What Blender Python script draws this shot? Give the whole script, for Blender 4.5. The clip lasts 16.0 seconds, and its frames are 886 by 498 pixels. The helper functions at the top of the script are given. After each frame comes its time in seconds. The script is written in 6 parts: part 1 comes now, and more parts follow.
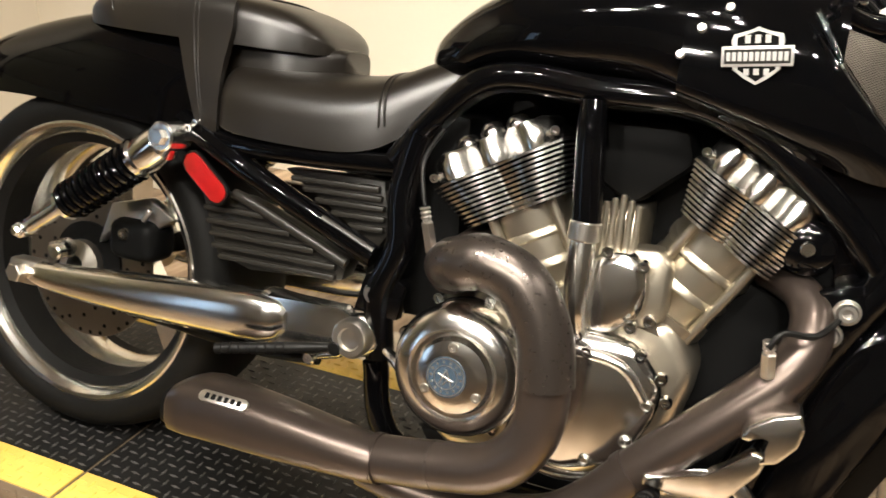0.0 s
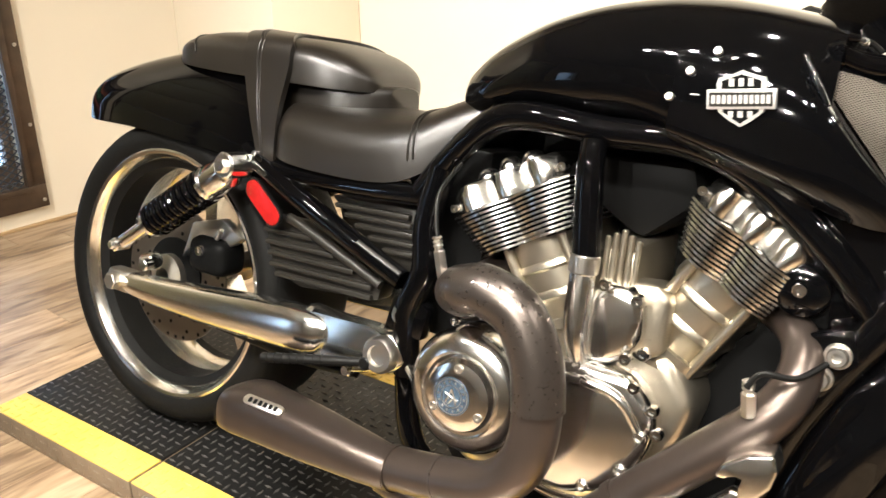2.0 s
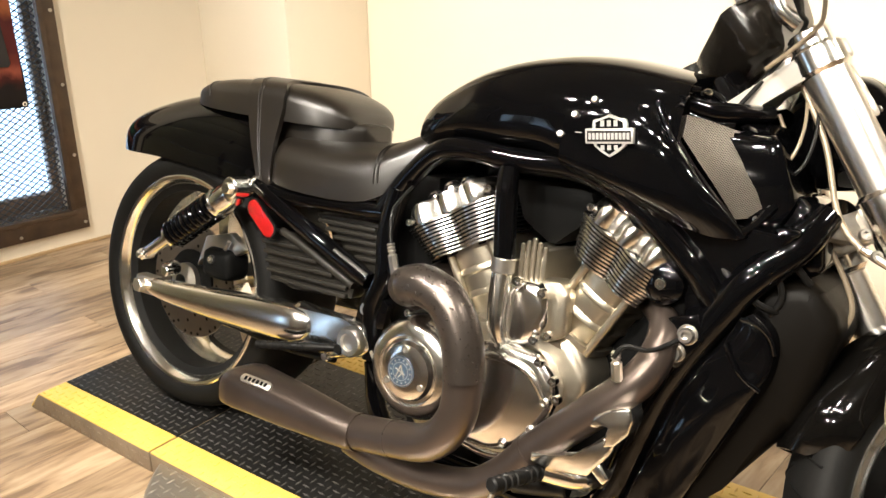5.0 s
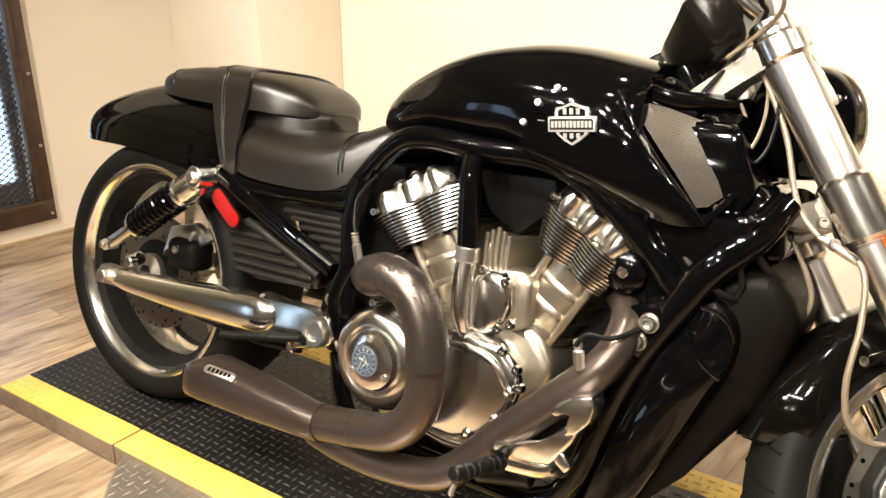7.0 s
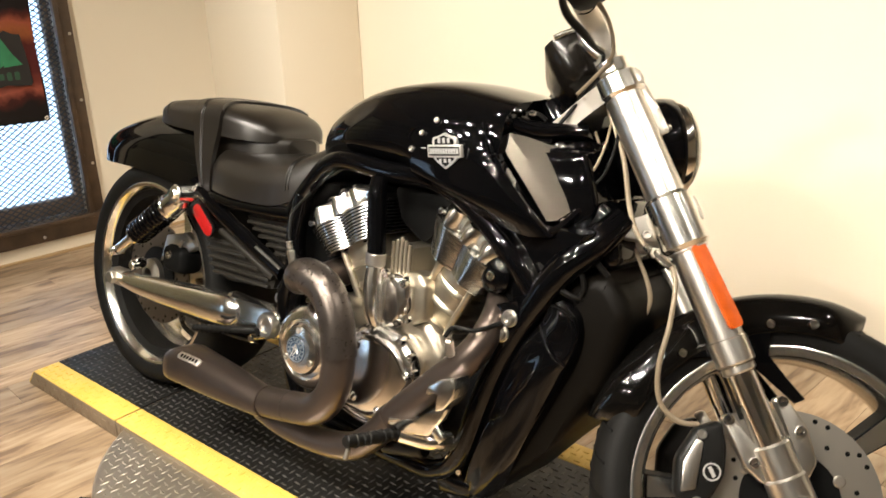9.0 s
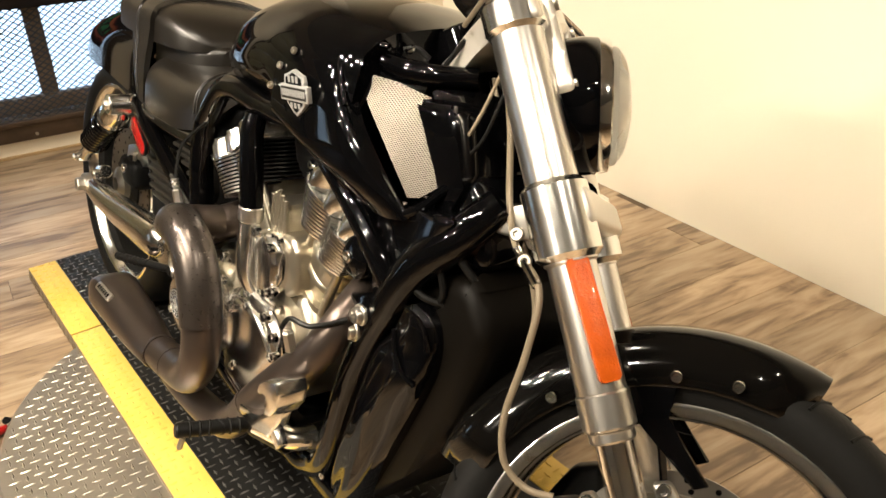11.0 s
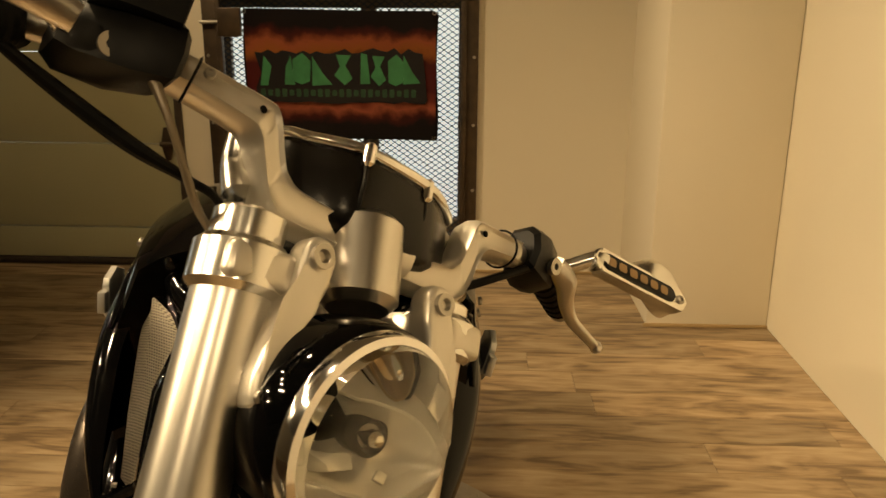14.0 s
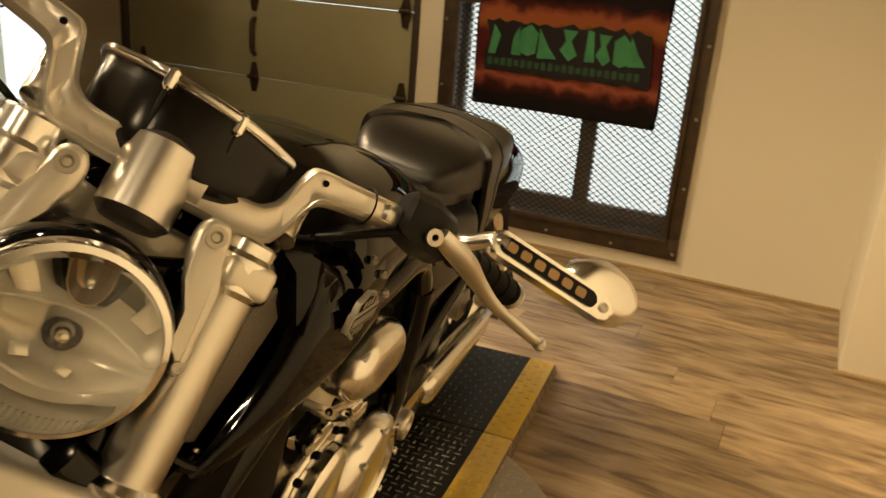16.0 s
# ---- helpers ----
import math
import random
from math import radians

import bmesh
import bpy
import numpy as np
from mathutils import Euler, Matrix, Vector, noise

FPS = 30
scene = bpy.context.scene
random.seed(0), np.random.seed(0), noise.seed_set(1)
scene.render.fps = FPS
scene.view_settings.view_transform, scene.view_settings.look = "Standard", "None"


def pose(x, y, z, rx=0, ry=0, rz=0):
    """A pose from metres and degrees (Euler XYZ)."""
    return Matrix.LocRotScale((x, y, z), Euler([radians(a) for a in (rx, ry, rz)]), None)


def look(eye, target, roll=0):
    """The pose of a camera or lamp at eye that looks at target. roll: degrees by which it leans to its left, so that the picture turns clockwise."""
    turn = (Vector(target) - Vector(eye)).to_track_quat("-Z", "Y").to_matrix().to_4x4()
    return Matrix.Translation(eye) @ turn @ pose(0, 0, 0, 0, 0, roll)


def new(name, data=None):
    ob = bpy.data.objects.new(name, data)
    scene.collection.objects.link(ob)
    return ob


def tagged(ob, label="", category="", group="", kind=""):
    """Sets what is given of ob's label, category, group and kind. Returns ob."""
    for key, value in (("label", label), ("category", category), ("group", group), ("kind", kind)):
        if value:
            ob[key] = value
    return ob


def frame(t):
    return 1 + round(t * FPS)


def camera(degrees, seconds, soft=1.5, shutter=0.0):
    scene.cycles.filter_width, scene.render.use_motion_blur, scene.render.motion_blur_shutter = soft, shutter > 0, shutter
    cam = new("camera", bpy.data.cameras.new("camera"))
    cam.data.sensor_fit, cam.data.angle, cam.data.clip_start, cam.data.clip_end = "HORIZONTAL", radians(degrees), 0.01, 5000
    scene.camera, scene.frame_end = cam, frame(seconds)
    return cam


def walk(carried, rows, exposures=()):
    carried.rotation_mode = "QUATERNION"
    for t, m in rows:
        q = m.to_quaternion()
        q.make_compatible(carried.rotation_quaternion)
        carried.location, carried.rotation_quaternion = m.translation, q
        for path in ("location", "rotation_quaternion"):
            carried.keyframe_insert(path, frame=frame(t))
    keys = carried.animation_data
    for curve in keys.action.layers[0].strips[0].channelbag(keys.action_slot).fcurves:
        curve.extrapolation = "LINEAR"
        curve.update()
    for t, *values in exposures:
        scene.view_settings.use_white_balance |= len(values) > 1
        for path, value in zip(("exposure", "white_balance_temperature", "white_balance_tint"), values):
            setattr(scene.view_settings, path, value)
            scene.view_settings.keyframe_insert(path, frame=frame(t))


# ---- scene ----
cam = camera(57, 16.0, soft=1.5, shutter=0.3)
PATH = [
    (0, (1.253, -1.061, 0.962), (0.654, 0.188, 0.387), 1.79),
    (0.5, (1.271, -1.048, 0.926), (0.536, 0.155, 0.414), 0.44),
    (1, (1.321, -1.030, 0.915), (0.496, 0.120, 0.417), 2.23),
    (1.5, (1.383, -1.087, 0.960), (0.581, 0.076, 0.456), 2.95),
    (2, (1.448, -1.017, 1.009), (0.614, 0.101, 0.457), -0.56),
    (2.5, (1.522, -1.023, 1.020), (0.688, 0.098, 0.475), -0.16),
    (3, (1.523, -1.018, 1.026), (0.677, 0.089, 0.471), 0.12),
    (3.5, (1.563, -1.060, 1.051), (0.723, 0.059, 0.509), 0.29),
    (4, (1.734, -1.161, 1.085), (0.835, -0.077, 0.571), -0.61),
    (4.2, (1.736, -1.167, 1.077), (0.835, -0.080, 0.569), -0.81),
    (6.3, (1.753, -1.162, 1.072), (0.879, -0.051, 0.570), -0.26),
    (6.5, (1.753, -1.153, 1.079), (0.887, -0.042, 0.564), -0.18),
    (7, (1.759, -1.148, 1.062), (0.899, -0.029, 0.554), -0.41),
    (7.5, (1.767, -1.142, 1.072), (0.928, -0.019, 0.539), -0.39),
    (8, (1.905, -1.196, 1.079), (1.026, -0.100, 0.554), -0.25),
    (8.5, (2.066, -1.185, 1.113), (1.132, -0.139, 0.580), -1.29),
    (9, (2.173, -1.114, 1.136), (1.193, -0.090, 0.647), -2.17),
    (9.2, (2.181, -1.052, 1.190), (1.204, -0.063, 0.627), -3.65),
    (11.3, (2.2264, -0.3992, 1.1356), (1.0703, 0.2569, 0.4407), -2.421),
    (11.5, (2.2019, -0.3452, 1.1520), (1.0226, 0.2654, 0.4545), -2.527),
    (12, (2.164, -0.199, 1.148), (0.869, 0.281, 0.561), -1.79),
    (12.5, (2.184, -0.034, 1.162), (0.786, 0.233, 0.688), -1.88),
    (13, (2.137, 0.073, 1.152), (0.712, 0.313, 0.750), -2.86),
    (13.5, (2.046, 0.221, 1.133), (0.611, 0.320, 0.705), 2.93),
    (14, (2.019, 0.332, 1.127), (0.581, 0.332, 0.700), 0.27),
    (14.5, (2.069, 0.487, 1.127), (0.643, 0.299, 0.701), -0.40),
    (15, (2.119, 0.628, 1.134), (0.720, 0.299, 0.704), 0.91),
    (15.5, (2.059, 0.717, 1.111), (0.688, 0.333, 0.638), 0.23),
    (16, (1.899, 0.785, 1.111), (0.578, 0.258, 0.632), 4.75),
]
walk(cam, [(t, look(eye, target, roll)) for t, eye, target, roll in PATH],
     exposures=[(0.0, 0.35, 5700, 10), (0.6, 0.4, 5700, 10), (2.0, 0.9, 5600, 10), (3.2, 0.93, 5600, 10), (4.2, 0.74, 5700, 10), (7.0, 0.7, 5850, 10), (8.2, 0.72, 5850, 10), (9.2, 0.37, 5850, 10), (11.5, 0.3, 6600, 10), (12.5, 0.03, 7800, 10), (13.0, -0.27, 8500, 10), (13.5, -0.45, 9700, 10), (14.5, -0.77, 10000, 10), (15.2, -0.83, 9700, 10), (16.0, -0.25, 9200, 10)])

# ---- world and lamps ----
sky = bpy.data.worlds.new("sky")
sky.use_nodes = True
scene.world = sky
nt = sky.node_tree
st = nt.nodes.new("ShaderNodeTexSky")
st.sky_type, st.sun_disc, st.sun_elevation, st.sun_rotation = "NISHITA", False, radians(35), radians(200)
nt.links.new(st.outputs[0], nt.nodes["Background"].inputs[0])
nt.nodes["Background"].inputs[1].default_value = 0.1

ROOM = Matrix.Rotation(radians(-2.48), 4, "Z")
FLOOR = -0.05
CEIL = 2.75


def unseen_spot(x, y, watts, aim, cone=78, z=2.62, colour=(1.0, 0.86, 0.66)):
    data = bpy.data.lights.new("unseen_spot_light", "SPOT")
    data.energy, data.color, data.spot_size, data.spot_blend, data.shadow_soft_size = watts, colour, radians(cone), 0.55, 0.035
    ob = new("unseen_spot_light", data)
    ob.matrix_world = look((x, y, z), aim)
    return ob


# a row of ceiling spots along the open side, aimed across the motorcycle at the side wall
for k in range(9):
    x, y = -0.15 + 0.3 * k, -1.7 - 0.2 * (k % 2) + 0.1 * (k % 3)
    unseen_spot(x, y, 70, (x * 0.85 + 0.1, 0.75, 0.25))
unseen_spot(1.25, -0.35, 70, (0.7, 0.7, 0.0), 95)
# fill spots added ahead of the bike; no such lamps are known
unseen_spot(3.2, -0.3, 50, (1.3, 0.5, 0.4), 80)
unseen_spot(3.3, 0.9, 30, (1.4, 0.3, 0.4), 70)
# strong fills added from the open side to brighten the engine metal
for x in (0.75, 1.7):
    unseen_spot(x, -3.7, 225, (x, 0.1, 0.3), 30)
# added fills for the window wall, the garage door, and the floor the covers mirror
unseen_spot(-0.55, -1.1, 95, (-1.5, 0.7, 0.7), 80)
unseen_spot(-0.3, -1.6, 33, (-1.7, -1.15, 1.15), 58)
unseen_spot(1.2, -1.25, 60, (1.2, -1.0, 0.0), 66)


# ---- materials ----
def surf(name, base, rough, metal=0.0, vary=0.12, scale=6.0, bump=0.0, bscale=80.0, coat=0.0, spec=0.5, rvary=0.12, anis=0.0, second=None):
    """A surface with colour and gloss that vary at two scales, and fine relief."""
    m = bpy.data.materials.new(name)
    m.use_nodes = True
    t = m.node_tree
    p = t.nodes["Principled BSDF"]
    co = t.nodes.new("ShaderNodeTexCoord")
    n1 = t.nodes.new("ShaderNodeTexNoise")
    n1.inputs["Scale"].default_value, n1.inputs["Detail"].default_value = scale, 6
    n2 = t.nodes.new("ShaderNodeTexNoise")
    n2.inputs["Scale"].default_value, n2.inputs["Detail"].default_value = bscale, 4
    for n in (n1, n2):
        t.links.new(co.outputs["Object"], n.inputs["Vector"])
    mix = t.nodes.new("ShaderNodeMix")
    mix.data_type = "RGBA"
    mix.inputs[6].default_value = (*[max(0, c * (1 - vary)) for c in base], 1)
    top = second or [min(1, c * (1 + vary)) for c in base]
    mix.inputs[7].default_value = (*top, 1)
    t.links.new(n1.outputs[0], mix.inputs[0])
    t.links.new(mix.outputs[2], p.inputs["Base Color"])
    rr = t.nodes.new("ShaderNodeMapRange")
    rr.inputs[3].default_value, rr.inputs[4].default_value = max(0.01, rough * (1 - rvary)), min(1, rough * (1 + rvary))
    t.links.new(n2.outputs[0], rr.inputs[0])
    t.links.new(rr.outputs[0], p.inputs["Roughness"])
    p.inputs["Metallic"].default_value = metal
    p.inputs["Specular IOR Level"].default_value = spec
    p.inputs["Coat Weight"].default_value = coat
    p.inputs["Coat Roughness"].default_value = 0.03
    p.inputs["Anisotropic"].default_value = anis
    if bump:
        b = t.nodes.new("ShaderNodeBump")
        b.inputs["Strength"].default_value, b.inputs["Distance"].default_value = bump, 0.002
        t.links.new(n2.outputs[0], b.inputs["Height"])
        t.links.new(b.outputs[0], p.inputs["Normal"])
    return m


def glow(name, colour, strength):
    m = bpy.data.materials.new(name)
    m.use_nodes = True
    p = m.node_tree.nodes["Principled BSDF"]
    p.inputs["Base Color"].default_value = (0.5, 0.5, 0.5, 1)
    p.inputs["Emission Color"].default_value = (*colour, 1)
    p.inputs["Emission Strength"].default_value = strength
    return m


def clear(name, colour, rough=0.03):
    m = bpy.data.materials.new(name)
    m.use_nodes = True
    p = m.node_tree.nodes["Principled BSDF"]
    p.inputs["Base Color"].default_value = (*colour, 1)
    p.inputs["Roughness"].default_value = rough
    p.inputs["Transmission Weight"].default_value = 1.0
    p.inputs["IOR"].default_value = 1.45
    return m


def woven(name, light, dark, pitch):
    """Fine woven wire: a lattice of bright wires over dark gaps."""
    m = surf(name, light, 0.35, 0.9, 0.1, 20)
    t = m.node_tree
    p = t.nodes["Principled BSDF"]
    co = t.nodes["Texture Coordinate"]
    mp = t.nodes.new("ShaderNodeMapping")
    mp.inputs["Rotation"].default_value = (0.6, 0.7, 0.5)
    t.links.new(co.outputs["Object"], mp.inputs["Vector"])
    vals = []
    for d in ("X", "Z"):
        w = t.nodes.new("ShaderNodeTexWave")
        w.bands_direction = d
        w.inputs["Scale"].default_value = 0.314 / pitch
        t.links.new(mp.outputs[0], w.inputs["Vector"])
        vals.append(w.outputs["Fac"])
    mx = t.nodes.new("ShaderNodeMath")
    mx.operation = "MAXIMUM"
    for k in (0, 1):
        t.links.new(vals[k], mx.inputs[k])
    mix = t.nodes.new("ShaderNodeMix")
    mix.data_type = "RGBA"
    mix.inputs[6].default_value, mix.inputs[7].default_value = (*dark, 1), (*light, 1)
    ramp = t.nodes.new("ShaderNodeMapRange")
    ramp.inputs[1].default_value, ramp.inputs[2].default_value = 0.45, 0.8
    t.links.new(mx.outputs[0], ramp.inputs[0])
    t.links.new(ramp.outputs[0], mix.inputs[0])
    t.links.new(mix.outputs[2], p.inputs["Base Color"])
    b = t.nodes.new("ShaderNodeBump")
    b.inputs["Strength"].default_value, b.inputs["Distance"].default_value = 0.6, 0.001
    t.links.new(ramp.outputs[0], b.inputs["Height"])
    t.links.new(b.outputs[0], p.inputs["Normal"])
    return m


def planks(name):
    """Printed wood plank: grain along the board, each board of its own tone."""
    m = bpy.data.materials.new(name)
    m.use_nodes = True
    t = m.node_tree
    p = t.nodes["Principled BSDF"]
    co = t.nodes.new("ShaderNodeTexCoord")
    info = t.nodes.new("ShaderNodeObjectInfo")
    off = t.nodes.new("ShaderNodeVectorMath")
    off.operation = "SCALE"
    off.inputs[0].default_value = (9, 17, 5)
    t.links.new(info.outputs["Random"], off.inputs["Scale"])
    add = t.nodes.new("ShaderNodeVectorMath")
    t.links.new(co.outputs["Object"], add.inputs[0])
    t.links.new(off.outputs[0], add.inputs[1])
    mp = t.nodes.new("ShaderNodeMapping")
    mp.inputs["Scale"].default_value = (11, 2.3, 1)
    t.links.new(add.outputs[0], mp.inputs["Vector"])
    g = t.nodes.new("ShaderNodeTexNoise")
    g.inputs["Scale"].default_value, g.inputs["Detail"].default_value, g.inputs["Distortion"].default_value = 1.6, 9, 0.9
    t.links.new(mp.outputs[0], g.inputs["Vector"])
    ramp = t.nodes.new("ShaderNodeValToRGB")
    e = ramp.color_ramp.elements
    e[0].position, e[0].color = 0.38, (0.175, 0.113, 0.065, 1)
    e[1].position, e[1].color = 0.63, (0.50, 0.38, 0.25, 1)
    mid = e.new(0.5)
    mid.color = (0.38, 0.265, 0.16, 1)
    mp2 = t.nodes.new("ShaderNodeMapping")
    mp2.inputs["Scale"].default_value = (46, 5.0, 1)
    t.links.new(add.outputs[0], mp2.inputs["Vector"])
    g2 = t.nodes.new("ShaderNodeTexNoise")
    g2.inputs["Scale"].default_value, g2.inputs["Detail"].default_value = 1.5, 6
    t.links.new(mp2.outputs[0], g2.inputs["Vector"])
    both = t.nodes.new("ShaderNodeMix")
    both.inputs[0].default_value = 0.28
    t.links.new(g.outputs[0], both.inputs[2])
    t.links.new(g2.outputs[0], both.inputs[3])
    t.links.new(both.outputs[0], ramp.inputs[0])
    hsv = t.nodes.new("ShaderNodeHueSaturation")
    val = t.nodes.new("ShaderNodeMapRange")
    val.inputs[3].default_value, val.inputs[4].default_value = 0.74, 1.22
    t.links.new(info.outputs["Random"], val.inputs[0])
    t.links.new(val.outputs[0], hsv.inputs["Value"])
    t.links.new(ramp.outputs[0], hsv.inputs["Color"])
    t.links.new(hsv.outputs[0], p.inputs["Base Color"])
    p.inputs["Roughness"].default_value = 0.38
    b = t.nodes.new("ShaderNodeBump")
    b.inputs["Strength"].default_value, b.inputs["Distance"].default_value = 0.25, 0.001
    t.links.new(g.outputs[0], b.inputs["Height"])
    t.links.new(b.outputs[0], p.inputs["Normal"])
    return m


PAINT = surf("black_gloss_paint", (0.0012, 0.0012, 0.0014), 0.045, 0, 0.2, 5, 0, 30, spec=0.30)
SATIN = surf("black_satin_plastic", (0.006, 0.0058, 0.0055), 0.38, 0, 0.25, 9, 0.1, 220, spec=0.14)
GRILLE = surf("charcoal_plastic", (0.016, 0.0145, 0.012), 0.36, 0, 0.2, 9, 0.1, 220, spec=0.35)
RUBBER = surf("tyre_rubber", (0.0055, 0.0053, 0.005), 0.6, 0, 0.35, 14, 0.2, 160, spec=0.12)
POD = surf("instrument_pod_black", (0.006, 0.005, 0.004), 0.22, 0, 0.2, 9, 0.05, 220, spec=0.3)
FENDER = surf("black_fender_paint", (0.002, 0.0018, 0.0016), 0.075, 0, 0.2, 6, 0.0, 120, spec=0.32)
COWL = surf("matte_black_cowl", (0.003, 0.0024, 0.0018), 0.42, 0, 0.25, 7, 0.04, 160, spec=0.06)
LEATHER = surf("black_leather", (0.0085, 0.0068, 0.005), 0.33, 0, 0.25, 7, 0.12, 420, spec=0.6)
CHROME = surf("chrome", (0.90, 0.89, 0.87), 0.09, 1.0, 0.06, 9, 0, 60, rvary=0.3)
POLISHED = surf("polished_aluminium", (0.87, 0.855, 0.81), 0.185, 1.0, 0.06, 8, 0, 60, rvary=0.3)
BRUSHED = surf("brushed_aluminium", (0.72, 0.69, 0.64), 0.29, 1.0, 0.06, 6, 0.01, 400, rvary=0.1)
CAST = surf("cast_engine_silver", (0.50, 0.455, 0.365), 0.30, 0.96, 0.12, 10, 0.08, 420, rvary=0.2)
DARKDISC = surf("dark_brake_steel", (0.15, 0.128, 0.105), 0.38, 0.9, 0.2, 14, 0.03, 300, rvary=0.2)
STEEL = surf("disc_steel", (0.50, 0.47, 0.42), 0.38, 1.0, 0.12, 14, 0.02, 300, rvary=0.15)
BRONZE = surf("dark_exhaust_ceramic", (0.070, 0.056, 0.048), 0.31, 0.8, 0.25, 5, 0.04, 180, rvary=0.2, second=(0.115, 0.09, 0.076))
SHIELD = surf("exhaust_heat_shield", (0.095, 0.08, 0.07), 0.29, 0.85, 0.15, 5, 0.03, 180, rvary=0.2)
DARK = surf("dark_engine_black", (0.004, 0.004, 0.004), 0.5, 0, 0.3, 12, 0.1, 120, spec=0.06)
RED = surf("red_reflector", (0.30, 0.008, 0.007), 0.14, 0, 0.25, 60, 0.3, 500, coat=0.4)
AMBER = surf("amber_reflector", (0.45, 0.075, 0.005), 0.16, 0, 0.3, 60, 0.5, 350, coat=0.4)
BRASS = surf("brass", (0.36, 0.26, 0.15), 0.38, 1.0, 0.2, 40, 0.05, 200)
BADGE = surf("medallion_enamel", (0.05, 0.075, 0.11), 0.25, 0.2, 0.2, 30, 0, 60)
WIREMESH = woven("woven_intake_mesh", (0.33, 0.295, 0.25), (0.05, 0.042, 0.035), 0.0024)
HOSE = surf("beige_brake_hose", (0.20, 0.16, 0.11), 0.35, 0.2, 0.15, 40, 0.1, 300)
LENS = clear("headlamp_lens", (0.97, 0.95, 0.88))
REFLECT = surf("headlamp_reflector", (0.93, 0.91, 0.86), 0.14, 0.5, 0.05, 14, 0.05, 30)
WALL = surf("cream_wall_paint", (0.76, 0.69, 0.56), 0.62, 0, 0.03, 1.5, 0.08, 140)
DOORPAINT = surf("garage_door_paint", (0.47, 0.455, 0.30), 0.5, 0, 0.08, 2, 0.1, 90)
TRIM = surf("dark_door_strip", (0.05, 0.035, 0.025), 0.6, 0, 0.3, 12, 0.1, 90)
FRAME = surf("rusty_steel_frame", (0.05, 0.038, 0.03), 0.45, 0.5, 0.4, 18, 0.25, 120, second=(0.12, 0.08, 0.05))
BASEWOOD = surf("tan_baseboard", (0.42, 0.29, 0.15), 0.5, 0, 0.15, 5, 0.05, 90)
WOOD = planks("wood_plank_vinyl")
GROUT = surf("plank_joint", (0.11, 0.075, 0.045), 0.8)
DECK = surf("black_deck_plate", (0.008, 0.0078, 0.0075), 0.42, 0.0, 0.3, 10, 0.15, 160, spec=0.3)
YELLOW = surf("yellow_deck_paint", (0.78, 0.50, 0.06), 0.42, 0, 0.12, 7, 0.1, 160, second=(0.80, 0.58, 0.14))
PLATE = surf("bare_diamond_plate", (0.50, 0.46, 0.40), 0.34, 0.9, 0.18, 9, 0.08, 160)
WINWOOD = surf("brown_window_wood", (0.14, 0.095, 0.06), 0.5, 0, 0.25, 12, 0.1, 90)
WINMESH = surf("expanded_steel_mesh", (0.05, 0.055, 0.065), 0.5, 0.4, 0.2, 20)
DAY = glow("daylight_outside", (0.60, 0.79, 1.0), 1.9)
# worn treads, paler than the deck: their glints are put into the colour
TREAD = surf("worn_glinting_tread", (0.11, 0.107, 0.103), 0.36, 0.6, 0.5, 25, 0.1, 160)
EMBLEM = surf("bright_silver_emblem", (0.66, 0.65, 0.63), 0.34, 0.7, 0.05, 30)
# tones of the unseen ceiling and walls, set by what paint and metal mirror
UNSEEN = surf("unseen_ceiling_grey", (0.30, 0.29, 0.27), 0.7, 0, 0.1, 1.5, 0.05, 90)
FARWALL = surf("unseen_wall_tan", (0.72, 0.68, 0.60), 0.65, 0, 0.06, 1.5, 0.05, 90)
SILVER = surf("silver_painted_casting", (0.71, 0.665, 0.59), 0.30, 0.62, 0.06, 8, 0.0, 60, rvary=0.12)
SIDEPLATE = surf("rusty_steel_side", (0.20, 0.15, 0.10), 0.5, 0.4, 0.3, 12, 0.1, 160, second=(0.34, 0.27, 0.19))
BUFFED = surf("buffed_cover_aluminium", (0.89, 0.87, 0.83), 0.165, 1.0, 0.03, 8, 0.015, 25, rvary=0.3)
VINYL = surf("black_banner_vinyl", (0.012, 0.01, 0.012), 0.4, 0, 0.3, 6)
GREENBAR = surf("banner_dark_green", (0.022, 0.075, 0.04), 0.45, 0, 0.4, 20)
GREEN = surf("banner_green", (0.035, 0.22, 0.10), 0.45, 0, 0.5, 14)


